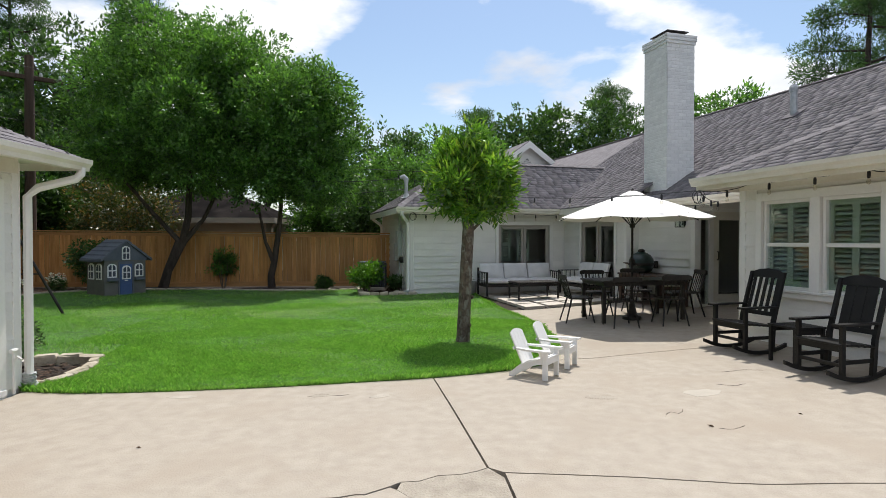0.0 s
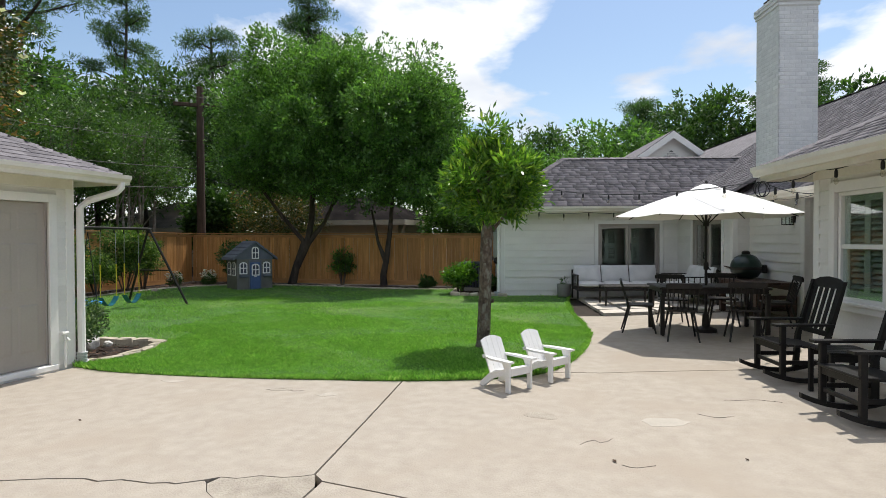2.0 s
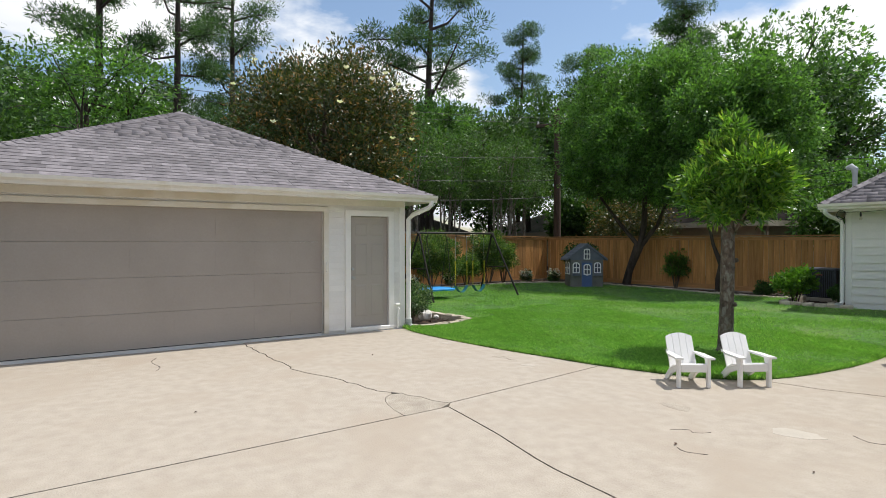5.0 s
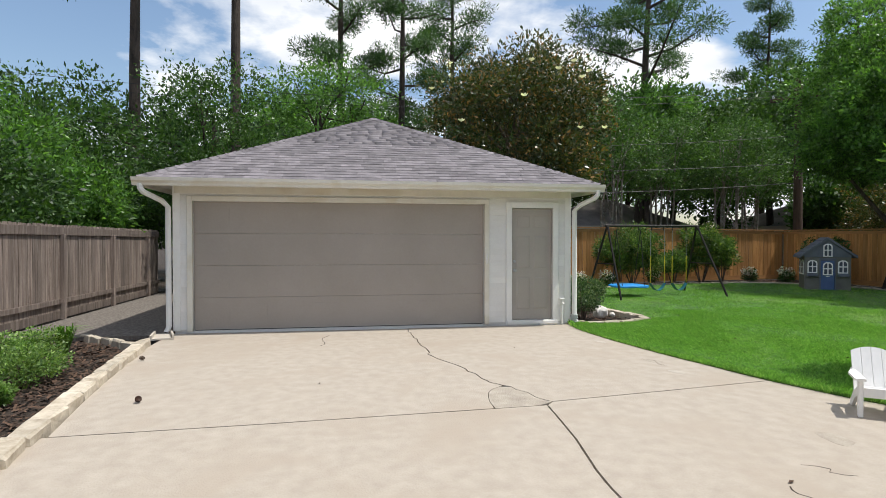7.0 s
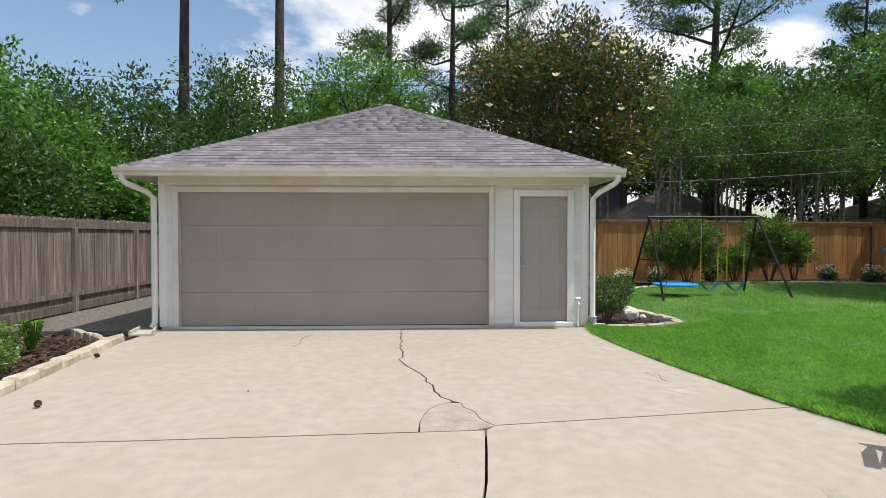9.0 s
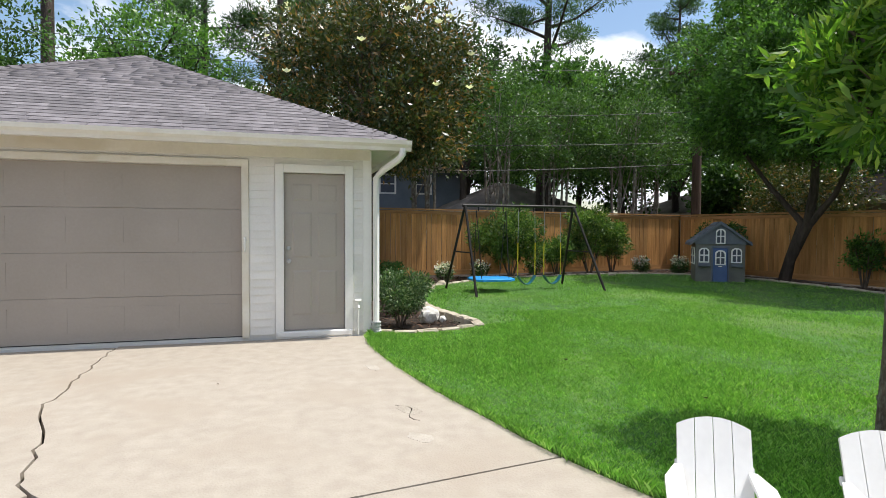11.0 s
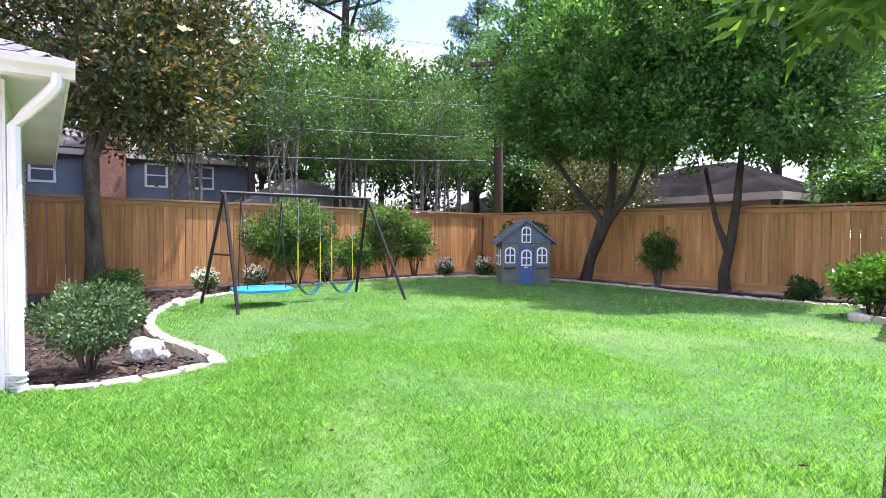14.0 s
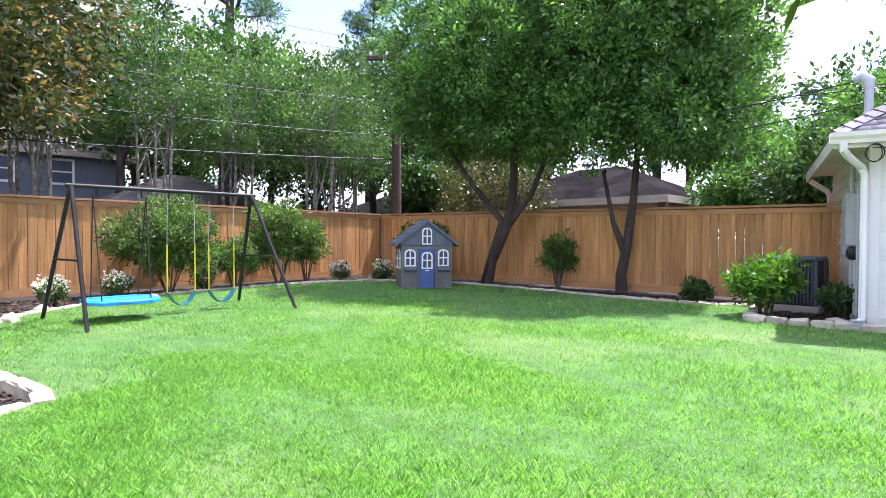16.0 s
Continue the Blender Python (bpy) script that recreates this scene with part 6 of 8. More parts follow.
# edging stones, one by one
def edging(name, label, line, seed, w=0.13, h=0.10, length=0.3, skip=()):
    e = thing(name, label, "edging", kind="structure")
    r = random.Random(seed)
    shapes = []
    for k in range(5):
        b = Build().box(-length * 0.48, -w / 2, -0.08, length * 0.48, w / 2, h, 0.02)
        b.v = [(x + r.uniform(-0.012, 0.012), y + r.uniform(-0.012, 0.012), z + r.uniform(-0.012, 0.012)) for x, y, z in b.v]
        shapes.append(b.mesh("edging_stone", STONE))
    pts = [Vector((*p, 0)) for p in line]
    acc = 0.0
    for p, q in zip(pts, pts[1:]):
        L = (q - p).length
        while acc < L:
            c = p.lerp(q, acc / L)
            a = math.degrees(math.atan2(q.y - p.y, q.x - p.x)) + r.uniform(-5, 5)
            piece("edging_stone", r.choice(shapes), e, pose(c.x, c.y, ground_z(c.x, c.y) - 0.015, r.uniform(-3, 3), r.uniform(-3, 3), a))
            acc += length * r.uniform(0.96, 1.06)
        acc -= L


edging("edging_west", "pale stone edging round the lawn bed", BED_W, 1, 0.13, 0.075, 0.3)
edging("edging_house", "stacked stone edging of the small house bed", BED_E, 2, 0.14, 0.12, 0.24)
edging("edging_south", "rough limestone block edging along the driveway", [(2.4, 0.2), (1.5, 0.1), (0.6, -0.03), (-0.8, -0.2), (-2.3, -0.38)], 3, 0.17, 0.11, 0.42)
edging("edging_path", "low stone edging beside the gravel path", [(-2.3, -0.42), (-2.9, -1.0), (-3.4, -1.6)], 4, 0.10, 0.06, 0.3)


def boulder(name, label, x, y, r, h, mat, seed):
    q = random.Random(seed)
    bm = bmesh.new()
    bmesh.ops.create_icosphere(bm, subdivisions=3, radius=1)
    for v in bm.verts:
        k = 1 + 0.28 * noise.noise(v.co * 1.6 + Vector((seed, 0, 0))) + 0.1 * noise.noise(v.co * 5)
        v.co = Vector((v.co.x * r * k, v.co.y * r * 0.75 * k, v.co.z * h * k))
    me = bpy.data.meshes.new(name)
    bm.to_mesh(me)
    bm.free()
    me.materials.append(mat)
    ob = new(name, me)
    ob.matrix_basis = pose(x, y, ground_z(x, y) + h * 0.45, 0, 0, q.uniform(0, 180))
    tagged(ob, label, "stone", "stones in the beds")


for i, (x, y, r, h) in enumerate(((-4.46, 7.52, 0.16, 0.13), (-4.75, 7.66, 0.1, 0.08), (-4.28, 7.68, 0.07, 0.05), (-8.2, 8.5, 0.14, 0.09), (-9.0, 9.0, 0.13, 0.08), (-9.6, 10.8, 0.1, 0.07), (-9.5, 13.9, 0.1, 0.07), (-0.1, 15.65, 0.18, 0.08), (0.1, 15.55, 0.14, 0.07))):
    boulder("garden_stone", "rough white limestone rock lying in mulch" if i < 3 else "small grey limestone rock lying in mulch", x, y, r, h, WHITE_STONE if i < 3 else STONE, 300 + i)

tagged(part("gravel_path", Build().box(-11.0, -2.85, -0.06, -3.3, -0.45, 0.012), GRAVEL), "dark gravel side path between garage and old fence", "path", kind="structure")


# ---- garden and patio furniture ----
def adirondack():
    t = thing("adirondack_chair", "small white slatted adirondack chair on the concrete", "chair", "white chairs by the lawn")
    M = WHITE_POLY
    for s in (-1, 1):
        x = s * 0.165
        part("front_leg", Build().box(x - 0.018, -0.235, 0, x + 0.018, -0.175, 0.335, 0.005), M, t)
        part("side_rail", Build().prism([(-0.21, 0.27), (-0.21, 0.19), (-0.1, 0.175), (0.06, 0.11), (0.2, 0.0), (0.27, 0.0), (0.27, 0.035), (0.12, 0.16), (0.0, 0.225)], (x - s * 0.022 - 0.014, x - s * 0.022 + 0.014), axis="x"), M, t)
        part("armrest", Build().prism([(x + s * 0.05, -0.27), (x + s * 0.05, 0.02), (x + s * 0.005, 0.17), (x - s * 0.03, 0.17), (x - s * 0.03, -0.27)], (0.337, 0.36), axis="z"), M, t)
        part("arm_bracket", Build().prism([(-0.17, 0.335), (-0.115, 0.335), (-0.17, 0.22)], (x - 0.01, x + 0.01), axis="x"), M, t)
    part("front_apron", Build().box(-0.145, -0.232, 0.185, 0.145, -0.212, 0.275, 0.004), M, t)
    for i in range(5):
        y = -0.205 + i * 0.064
        part("seat_slat", Build().box(-0.165, 0, 0, 0.165, 0.058, 0.016, 0.004, pose(0, y, 0.268 - i * 0.024, -20)), M, t)
    for i in range(4):
        x0 = -0.157 + i * 0.0785
        top = lambda u: 0.44 - 1.9 * u * u
        pts = [(x0, 0), (x0 + 0.0755, 0)] + [(u, top(u)) for u in (x0 + 0.0755, x0 + 0.05, x0 + 0.025, x0)]
        part("back_slat", Build().prism(pts, (0, 0.016), m=pose(0, 0.085, 0.17, -24)), M, t)
    part("back_brace", Build().box(-0.165, 0, 0, 0.165, 0.02, 0.04, 0.004, pose(0, 0.19, 0.335, -24)), M, t)
    return t


a1 = adirondack()
a1.matrix_basis = pose(2.04, 7.06, ground_z(2.04, 7.06), 0, 0, 55) @ Matrix.Diagonal((0.97, 0.97, 0.94, 1))
copy_thing(a1, pose(2.40, 7.6, ground_z(2.4, 7.6), 0, 0, 59))


def rocking_chair(label, solid):
    t = thing("rocking_chair", label, "rocking chair", "black rocking chairs by the house")
    M = BLACK_WOOD
    for s in (-1, 1):
        x = s * 0.27
        arc = [(-0.44 + 0.11 * i, 0.03 + 0.55 * ((-0.44 + 0.11 * i - 0.02) ** 2) * 0.9) for i in range(9)]
        outline = [(y, z - 0.03) for y, z in arc] + [(y, z + 0.018) for y, z in arc[::-1]]
        part("rocker", Build().prism(outline, (x - 0.02, x + 0.02), axis="x"), M, t)
        part("front_leg", Build().box(x - 0.022, -0.27, 0.05, x + 0.022, -0.21, 0.62, 0.006), M, t)
        lean = Build()
        lean.add([(x - 0.022, 0.17, 0.05), (x + 0.022, 0.17, 0.05), (x + 0.022, 0.23, 0.05), (x - 0.022, 0.23, 0.05),
                  (x - 0.022, 0.20, 0.45), (x + 0.022, 0.20, 0.45), (x + 0.022, 0.255, 0.45), (x - 0.022, 0.255, 0.45),
                  (x - 0.022, 0.39, 1.10), (x + 0.022, 0.39, 1.10), (x + 0.022, 0.43, 1.10), (x - 0.022, 0.43, 1.10)],
                 [(3, 2, 1, 0), (0, 1, 5, 4), (1, 2, 6, 5), (2, 3, 7, 6), (3, 0, 4, 7), (4, 5, 9, 8), (5, 6, 10, 9), (6, 7, 11, 10), (7, 4, 8, 11), (8, 9, 10, 11)])
        part("back_post", lean, M, t)
        part("armrest", Build().prism([(x - 0.045, -0.34), (x + 0.045, -0.34), (x + 0.05, -0.28), (x + 0.035, 0.28), (x - 0.035, 0.28), (x - 0.05, -0.28)], (0.62, 0.645), axis="z"), M, t)
        part("side_stretcher", Build().box(x - 0.012, -0.22, 0.2, x + 0.012, 0.19, 0.245, 0.004), M, t)
    for i in range(6):
        y = -0.285 + i * 0.085
        part("seat_slat", Build().box(-0.29, y, 0.405 - i * 0.008, 0.29, y + 0.076, 0.43 - i * 0.008, 0.005), M, t)
    part("front_apron", Build().box(-0.25, -0.262, 0.335, 0.25, -0.237, 0.405, 0.004), M, t)
    part("front_stretcher", Build().box(-0.25, -0.252, 0.17, 0.25, -0.227, 0.21, 0.004), M, t)
    tilt = pose(0, 0.235, 0.44, -15.5)
    crest = [(-0.25, 0.60), (0.25, 0.60), (0.25, 0.68), (0.15, 0.715), (0.0, 0.73), (-0.15, 0.715), (-0.25, 0.68)]
    part("crest_rail", Build().prism(crest, (-0.012, 0.014), m=tilt), M, t)
    part("lower_rail", Build().box(-0.25, -0.012, 0.06, 0.25, 0.014, 0.12, 0.004, tilt), M, t)
    n, w = (5, 0.055) if not solid else (3, 0.125)
    for i in range(n):
        x = -0.25 + 0.5 * (i + 0.5) / n
        if solid:
            x = (-1 + i) * 0.129
        part("back_slat", Build().box(x - w / 2, -0.008, 0.12, x + w / 2, 0.008, 0.60, 0.004, tilt), M, t)
    return t


rc = rocking_chair("black painted wooden rocking chair with slatted back", False)
rc.matrix_basis = pose(5.01, 7.96, ground_z(5.01, 7.96) + 0.012, 0, 0, -75) @ Matrix.Diagonal((0.96, 0.96, 0.96, 1))
rc2 = rocking_chair("black painted wooden rocking chair with panelled back", True)
rc2.matrix_basis = pose(5.24, 6.55, ground_z(5.24, 6.55) + 0.012, 0, 0, -75) @ Matrix.Diagonal((0.96, 0.96, 0.96, 1))


def side_table(x, y):
    t = thing("side_table", "small black slatted side table between the rocking chairs", "table", at=pose(x, y, ground_z(x, y), 0, 0, -80))
    for i in range(5):
        part("top_slat", Build().box(-0.22 + i * 0.09, -0.22, 0.44, -0.22 + i * 0.09 + 0.083, 0.22, 0.462, 0.004), BLACK_WOOD, t)
    for sx in (-1, 1):
        for sy in (-1, 1):
            part("leg", Build().box(sx * 0.19 - 0.02, sy * 0.19 - 0.02, 0, sx * 0.19 + 0.02, sy * 0.19 + 0.02, 0.44, 0.004), BLACK_WOOD, t)
        part("apron", Build().box(sx * 0.19 - 0.01, -0.17, 0.37, sx * 0.19 + 0.01, 0.17, 0.44, 0.003), BLACK_WOOD, t)


side_table(5.27, 7.27)


def dining_table():
    z = ground_z(4.54, 10.91)
    t = thing("dining_table", "dark metal outdoor dining table with umbrella hole", "table", at=pose(4.54, 10.91, z, 0, 0, 10))
    part("tabletop", Build().box(-0.82, -0.46, 0.715, 0.82, 0.46, 0.745, 0.008), DARK_METAL, t)
    part("apron", Build().box(-0.78, -0.42, 0.655, 0.78, -0.40, 0.715).box(-0.78, 0.40, 0.655, 0.78, 0.42, 0.715).box(-0.78, -0.40, 0.655, -0.76, 0.40, 0.715).box(0.76, -0.40, 0.655, 0.78, 0.40, 0.715), DARK_METAL, t)
    for sx in (-1, 1):
        for sy in (-1, 1):
            part("leg", Build().box(sx * 0.77 - 0.03, sy * 0.41 - 0.03, 0, sx * 0.77 + 0.03, sy * 0.41 + 0.03, 0.655, 0.005), DARK_METAL, t)
    for i in range(12):
        part("top_slat", Build().box(-0.80 + i * 0.134, -0.44, 0.745, -0.80 + i * 0.134 + 0.124, 0.44, 0.751, 0.002), DARK_METAL, t)


dining_table()


def spindle_chair():
    t = thing("dining_chair", "dark metal spindle-back dining chair at the patio table", "chair", "chairs round the dining table")
    part("seat", Build().prism([(-0.22, -0.22), (0.22, -0.22), (0.235, -0.05), (0.20, 0.2), (-0.20, 0.2), (-0.235, -0.05)], (0.44, 0.465), axis="z"), DARK_METAL, t)
    for sx in (-1, 1):
        part("leg", Build().tube([(sx * 0.16, -0.16, 0.44), (sx * 0.235, -0.25, 0)], [0.018, 0.013], 7), DARK_METAL, t)
        part("leg", Build().tube([(sx * 0.15, 0.15, 0.44), (sx * 0.22, 0.27, 0)], [0.018, 0.013], 7), DARK_METAL, t)
        part("back_post", Build().tube([(sx * 0.19, 0.17, 0.46), (sx * 0.21, 0.24, 0.7), (sx * 0.22, 0.29, 0.86)], [0.015, 0.013, 0.012], 7), DARK_METAL, t)
    crest = Build()
    crest.prism([(-0.25, 0.79), (0.25, 0.79), (0.25, 0.85), (0.2, 0.87), (-0.2, 0.87), (-0.25, 0.85)], (0.27, 0.295))
    part("crest_rail", crest, DARK_METAL, t)
    for i in range(5):
        x = -0.14 + i * 0.07
        part("spindle", Build().tube([(x, 0.18, 0.46), (x * 1.05, 0.285, 0.80)], 0.007, 6), DARK_METAL, t)
    return t


sc = spindle_chair()
spots = [(4.11, 10.22, 182), (4.97, 10.23, 178), (4.09, 11.62, 4), (4.89, 11.62, -1), (3.52, 10.9, 92), (5.58, 11.0, -90)]
for i, (x, y, a) in enumerate(spots):
    if i == 0:
        sc.matrix_basis = pose(x, y, ground_z(x, y), 0, 0, a)
    else:
        copy_thing(sc, pose(x, y, ground_z(x, y), 0, 0, a))


def umbrella():
    x, y = 4.54, 10.91
    g = ground_z(x, y)
    t = thing("patio_umbrella", "open white canvas patio umbrella with dark pole", "umbrella", at=pose(x, y, 0))
    part("pole", Build().tube([(0, 0, g + 0.05), (0, 0, 2.44)], 0.021, 12), DARK_METAL, t, smooth=True)
    part("base", Build().lathe([(0.17, g), (0.17, g + 0.05), (0.06, g + 0.09), (0.05, g + 0.28), (0.03, g + 0.3)], 20), DARK_METAL, t)
    crank = part("crank_box", Build().box(-0.035, -0.045, 1.12, 0.035, 0.045, 1.25, 0.012), DARK_METAL, t)
    part("crank_handle", Build().tube([(0, -0.045, 1.2), (0, -0.08, 1.2), (0.05, -0.09, 1.13), (0.05, -0.14, 1.13)], 0.009, 6), DARK_METAL, crank)
    R, zr, zt = 1.42, 1.99, 2.46
    b = Build()
    n, rings, sub = 8, 7, 6
    rows = []
    for i in range(rings + 1):
        f = 0.1 + 0.9 * i / rings
        row = []
        for k in range(n * sub):
            a = 2 * math.pi * k / (n * sub) + 0.2
            u = (k % sub) / sub
            sag = math.sin(math.pi * u)
            flat = math.cos(math.pi / n) / math.cos((u - 0.5) * 2 * math.pi / n)
            r = R * f * (flat + (1 - flat) * 0.0)
            z = zt - (zt - zr) * (f ** 1.22) - 0.03 * sag * f
            row.append(len(b.v))
            b.v.append((r * math.cos(a), r * math.sin(a), z))
        rows.append(row)
    m = n * sub
    for i in range(rings):
        for k in range(m):
            b.f.append((rows[i][k], rows[i][(k + 1) % m], rows[i + 1][(k + 1) % m], rows[i + 1][k]))
    canopy = part("canopy", b, CANVAS, t, smooth=True)
    va = Build()
    va.lathe([(0.26, zt - 0.055), (0.16, zt + 0.0), (0.07, zt + 0.035), (0.02, zt + 0.045)], 16)
    part("vent", va, CANVAS, canopy, smooth=True)
    part("finial", Build().lathe([(0.02, zt + 0.03), (0.028, zt + 0.06), (0.012, zt + 0.09)], 10), DARK_METAL, t, smooth=True)
    for k in range(n):
        a = 2 * math.pi * k / n + 0.2
        pts = [(R * f * 0.985 * math.cos(a), R * f * 0.985 * math.sin(a), zt - (zt - zr) * (f ** 1.22) - 0.014) for f in (0.08, 0.35, 0.65, 1.0)]
        rib = part("rib", Build().tube(pts, 0.009, 6), DARK_METAL, t)
        part("strut", Build().tube([(0.03 * math.cos(a), 0.03 * math.sin(a), 1.86), pts[1]], 0.007, 6), DARK_METAL, rib)
    part("hub", Build().lathe([(0.045, 1.82), (0.05, 1.85), (0.045, 1.9)], 12), DARK_METAL, t)
    part("tie_strap", Build().tube([(0.62, -0.95, 2.06), (0.63, -0.96, 1.96), (0.61, -0.95, 1.88)], 0.006, 5), CANVAS, t)


umbrella()


def grill_table():
    x, y = 5.62, 12.75
    t = thing("grill_table", "dark stained wooden grill table with lower shelf", "table", at=pose(x, y, ground_z(x, y), 0, 0, 15) @ Matrix.Diagonal((1, 1, 0.86, 1)))
    for i in range(5):
        part("top_board", Build().box(-0.36 + i * 0.144, -0.76, 0.72, -0.36 + i * 0.144 + 0.138, 0.76, 0.765, 0.006), BROWN_WOOD, t)
    for sx in (-1, 1):
        for sy in (-1, 1):
            part("leg", Build().box(sx * 0.3 - 0.05, sy * 0.68 - 0.05, 0, sx * 0.3 + 0.05, sy * 0.68 + 0.05, 0.72, 0.008), BROWN_WOOD, t)
        part("apron", Build().box(sx * 0.3 - 0.02, -0.63, 0.6, sx * 0.3 + 0.02, 0.63, 0.72, 0.005), BROWN_WOOD, t)
    for i in range(4):
        part("shelf_board", Build().box(-0.33 + i * 0.166, -0.63, 0.18, -0.33 + i * 0.166 + 0.16, 0.63, 0.215, 0.005), BROWN_WOOD, t)
    part("end_panel", Build().box(-0.25, -0.70, 0.26, 0.25, -0.67, 0.34, 0.005).box(-0.25, -0.70, 0.42, 0.25, -0.67, 0.5, 0.005), BROWN_WOOD, t)


grill_table()


def kamado():
    x, y = 5.53, 13.13
    t = thing("kamado_grill", "dark green ceramic egg-shaped grill on a wooden table", "grill", at=pose(x, y, ground_z(x, y) + 0.665))
    part("base", Build().lathe([(0.14, 0.0), (0.21, 0.03), (0.265, 0.12), (0.275, 0.185)], 28), GREEN_ENAMEL, t, smooth=True)
    part("lid", Build().lathe([(0.275, 0.2), (0.27, 0.26), (0.245, 0.33), (0.19, 0.40), (0.12, 0.445), (0.07, 0.46)], 28), GREEN_ENAMEL, t, smooth=True)
    part("band", Build().lathe([(0.279, 0.165), (0.283, 0.175), (0.283, 0.21), (0.279, 0.22)], 28), DARK_METAL, t, smooth=True)
    part("chimney_cap", Build().lathe([(0.075, 0.455), (0.075, 0.5), (0.05, 0.525), (0.02, 0.53)], 18), DARK_METAL, t, smooth=True)
    part("handle", Build().tube([(-0.27, -0.1, 0.2), (-0.36, -0.1, 0.22), (-0.36, 0.1, 0.22), (-0.27, 0.1, 0.2)], 0.014, 7), BROWN_WOOD, t)
    part("hinge", Build().box(0.27, -0.09, 0.1, 0.35, 0.09, 0.26, 0.01), DARK_METAL, t)


kamado()


def cushion_mesh(w, d, h, seed):
    r = random.Random(seed)
    b = Build()
    nx, ny = 11, 9
    for side in (1, -1):
        for j in range(ny):
            for i in range(nx):
                u, v = i / (nx - 1) * 2 - 1, j / (ny - 1) * 2 - 1
                puff = (1 - abs(u) ** 4) ** 0.5 * (1 - abs(v) ** 4) ** 0.5
                b.v.append((u * w / 2, v * d / 2, side * (0.15 + 0.35 * puff) * h + r.uniform(-0.004, 0.004)))
    k = nx * ny
    for j in range(ny - 1):
        for i in range(nx - 1):
            a = j * nx + i
            b.f.append((a, a + 1, a + nx + 1, a + nx))
            b.f.append((k + a + nx, k + a + nx + 1, k + a + 1, k + a))
    ring = [i for i in range(nx)] + [j * nx + nx - 1 for j in range(1, ny)] + [(ny - 1) * nx + i for i in range(nx - 2, -1, -1)] + [j * nx for j in range(ny - 2, 0, -1)]
    for p, q in zip(ring, ring[1:] + ring[:1]):
        b.f.append((q, p, k + p, k + q))
    return b


def outdoor_sofa(name, label, n, at, group):
    """A slatted metal sofa with loose grey cushions; it faces -y."""
    t = thing(name, label, "sofa", group, at)
    w = 0.69 * n
    for sx in (-1, 1):
        for y in (-0.36, 0.34):
            part("leg", Build().box(sx * (w / 2) - 0.02, y - 0.02, 0, sx * (w / 2) + 0.02, y + 0.02, 0.60 if y < 0 else 0.72, 0.004), DARK_METAL, t)
        part("arm_rail", Build().box(sx * (w / 2) - 0.025, -0.38, 0.6, sx * (w / 2) + 0.025, 0.36, 0.625, 0.004), DARK_METAL, t)
        for i in range(5):
            y = -0.27 + i * 0.12
            part("arm_bar", Build().box(sx * (w / 2) - 0.008, y - 0.008, 0.3, sx * (w / 2) + 0.008, y + 0.008, 0.6), DARK_METAL, t)
    part("seat_frame", Build().box(-w / 2, -0.37, 0.24, w / 2, 0.35, 0.3, 0.005), DARK_METAL, t)
    part("back_rail", Build().box(-w / 2, 0.33, 0.69, w / 2, 0.36, 0.72, 0.004).box(-w / 2, 0.33, 0.45, w / 2, 0.35, 0.48, 0.004), DARK_METAL, t)
    seat, back = cushion_mesh(0.66, 0.66, 0.15, 1), cushion_mesh(0.66, 0.42, 0.17, 2)
    for i in range(n):
        x = -w / 2 + 0.345 + i * 0.69
        c = part("seat_cushion", Build().add(seat.v, seat.f, pose(x, -0.03, 0.375)), CUSHION, t, smooth=True)
        part("back_cushion", Build().add(back.v, back.f, pose(x, 0.24, 0.62, 72 + 2 * (i % 2), 0, 2 * (i - 1))), CUSHION, t, smooth=True)
    return t


outdoor_sofa("outdoor_sofa", "dark metal outdoor sofa with three grey cushions against the wall", 3, pose(3.14, 15.57, ground_z(3.14, 15.57), 0, 0, 15), "patio lounge seats")
outdoor_sofa("outdoor_loveseat", "dark metal outdoor loveseat with grey cushions by the patio doors", 2, pose(4.69, 14.77, ground_z(4.69, 14.77), 0, 0, -75), "patio lounge seats")


def coffee_table(x, y):
    t = thing("coffee_table", "low dark metal coffee table on pale pavers", "table", at=pose(x, y, ground_z(x, y) + 0.01, 0, 0, 15))
    part("tabletop", Build().box(-0.55, -0.32, 0.40, 0.55, 0.32, 0.43, 0.006), DARK_METAL, t)
    for sx in (-1, 1):
        for sy in (-1, 1):
            part("leg", Build().box(sx * 0.52 - 0.018, sy * 0.29 - 0.018, 0, sx * 0.52 + 0.018, sy * 0.29 + 0.018, 0.40, 0.003), DARK_METAL, t)
        part("side_rail", Build().box(sx * 0.52 - 0.01, -0.27, 0.34, sx * 0.52 + 0.01, 0.27, 0.37), DARK_METAL, t)
    for i in range(8):
        part("slat", Build().box(-0.53 + i * 0.134, -0.3, 0.43, -0.53 + i * 0.134 + 0.122, 0.3, 0.437, 0.002), DARK_METAL, t)


coffee_table(3.34, 14.47)


def planter(x, y):
    t = thing("planter", "round grey planter pot with a small bare plant", "planter", at=pose(x, y, ground_z(x, y) + 0.01))
    part("pot", Build().lathe([(0.12, 0), (0.165, 0.05), (0.18, 0.3), (0.185, 0.34), (0.165, 0.34), (0.16, 0.3), (0.02, 0.29)], 20), POT, t, smooth=True)
    leaf_cloud("plant", [(0, 0, 0.38, 0.08, 0.08, 0.1)], 60, 0.08, LEAF_SHRUB, t, 8, 0.1, 0.3)


planter(1.84, 15.67)


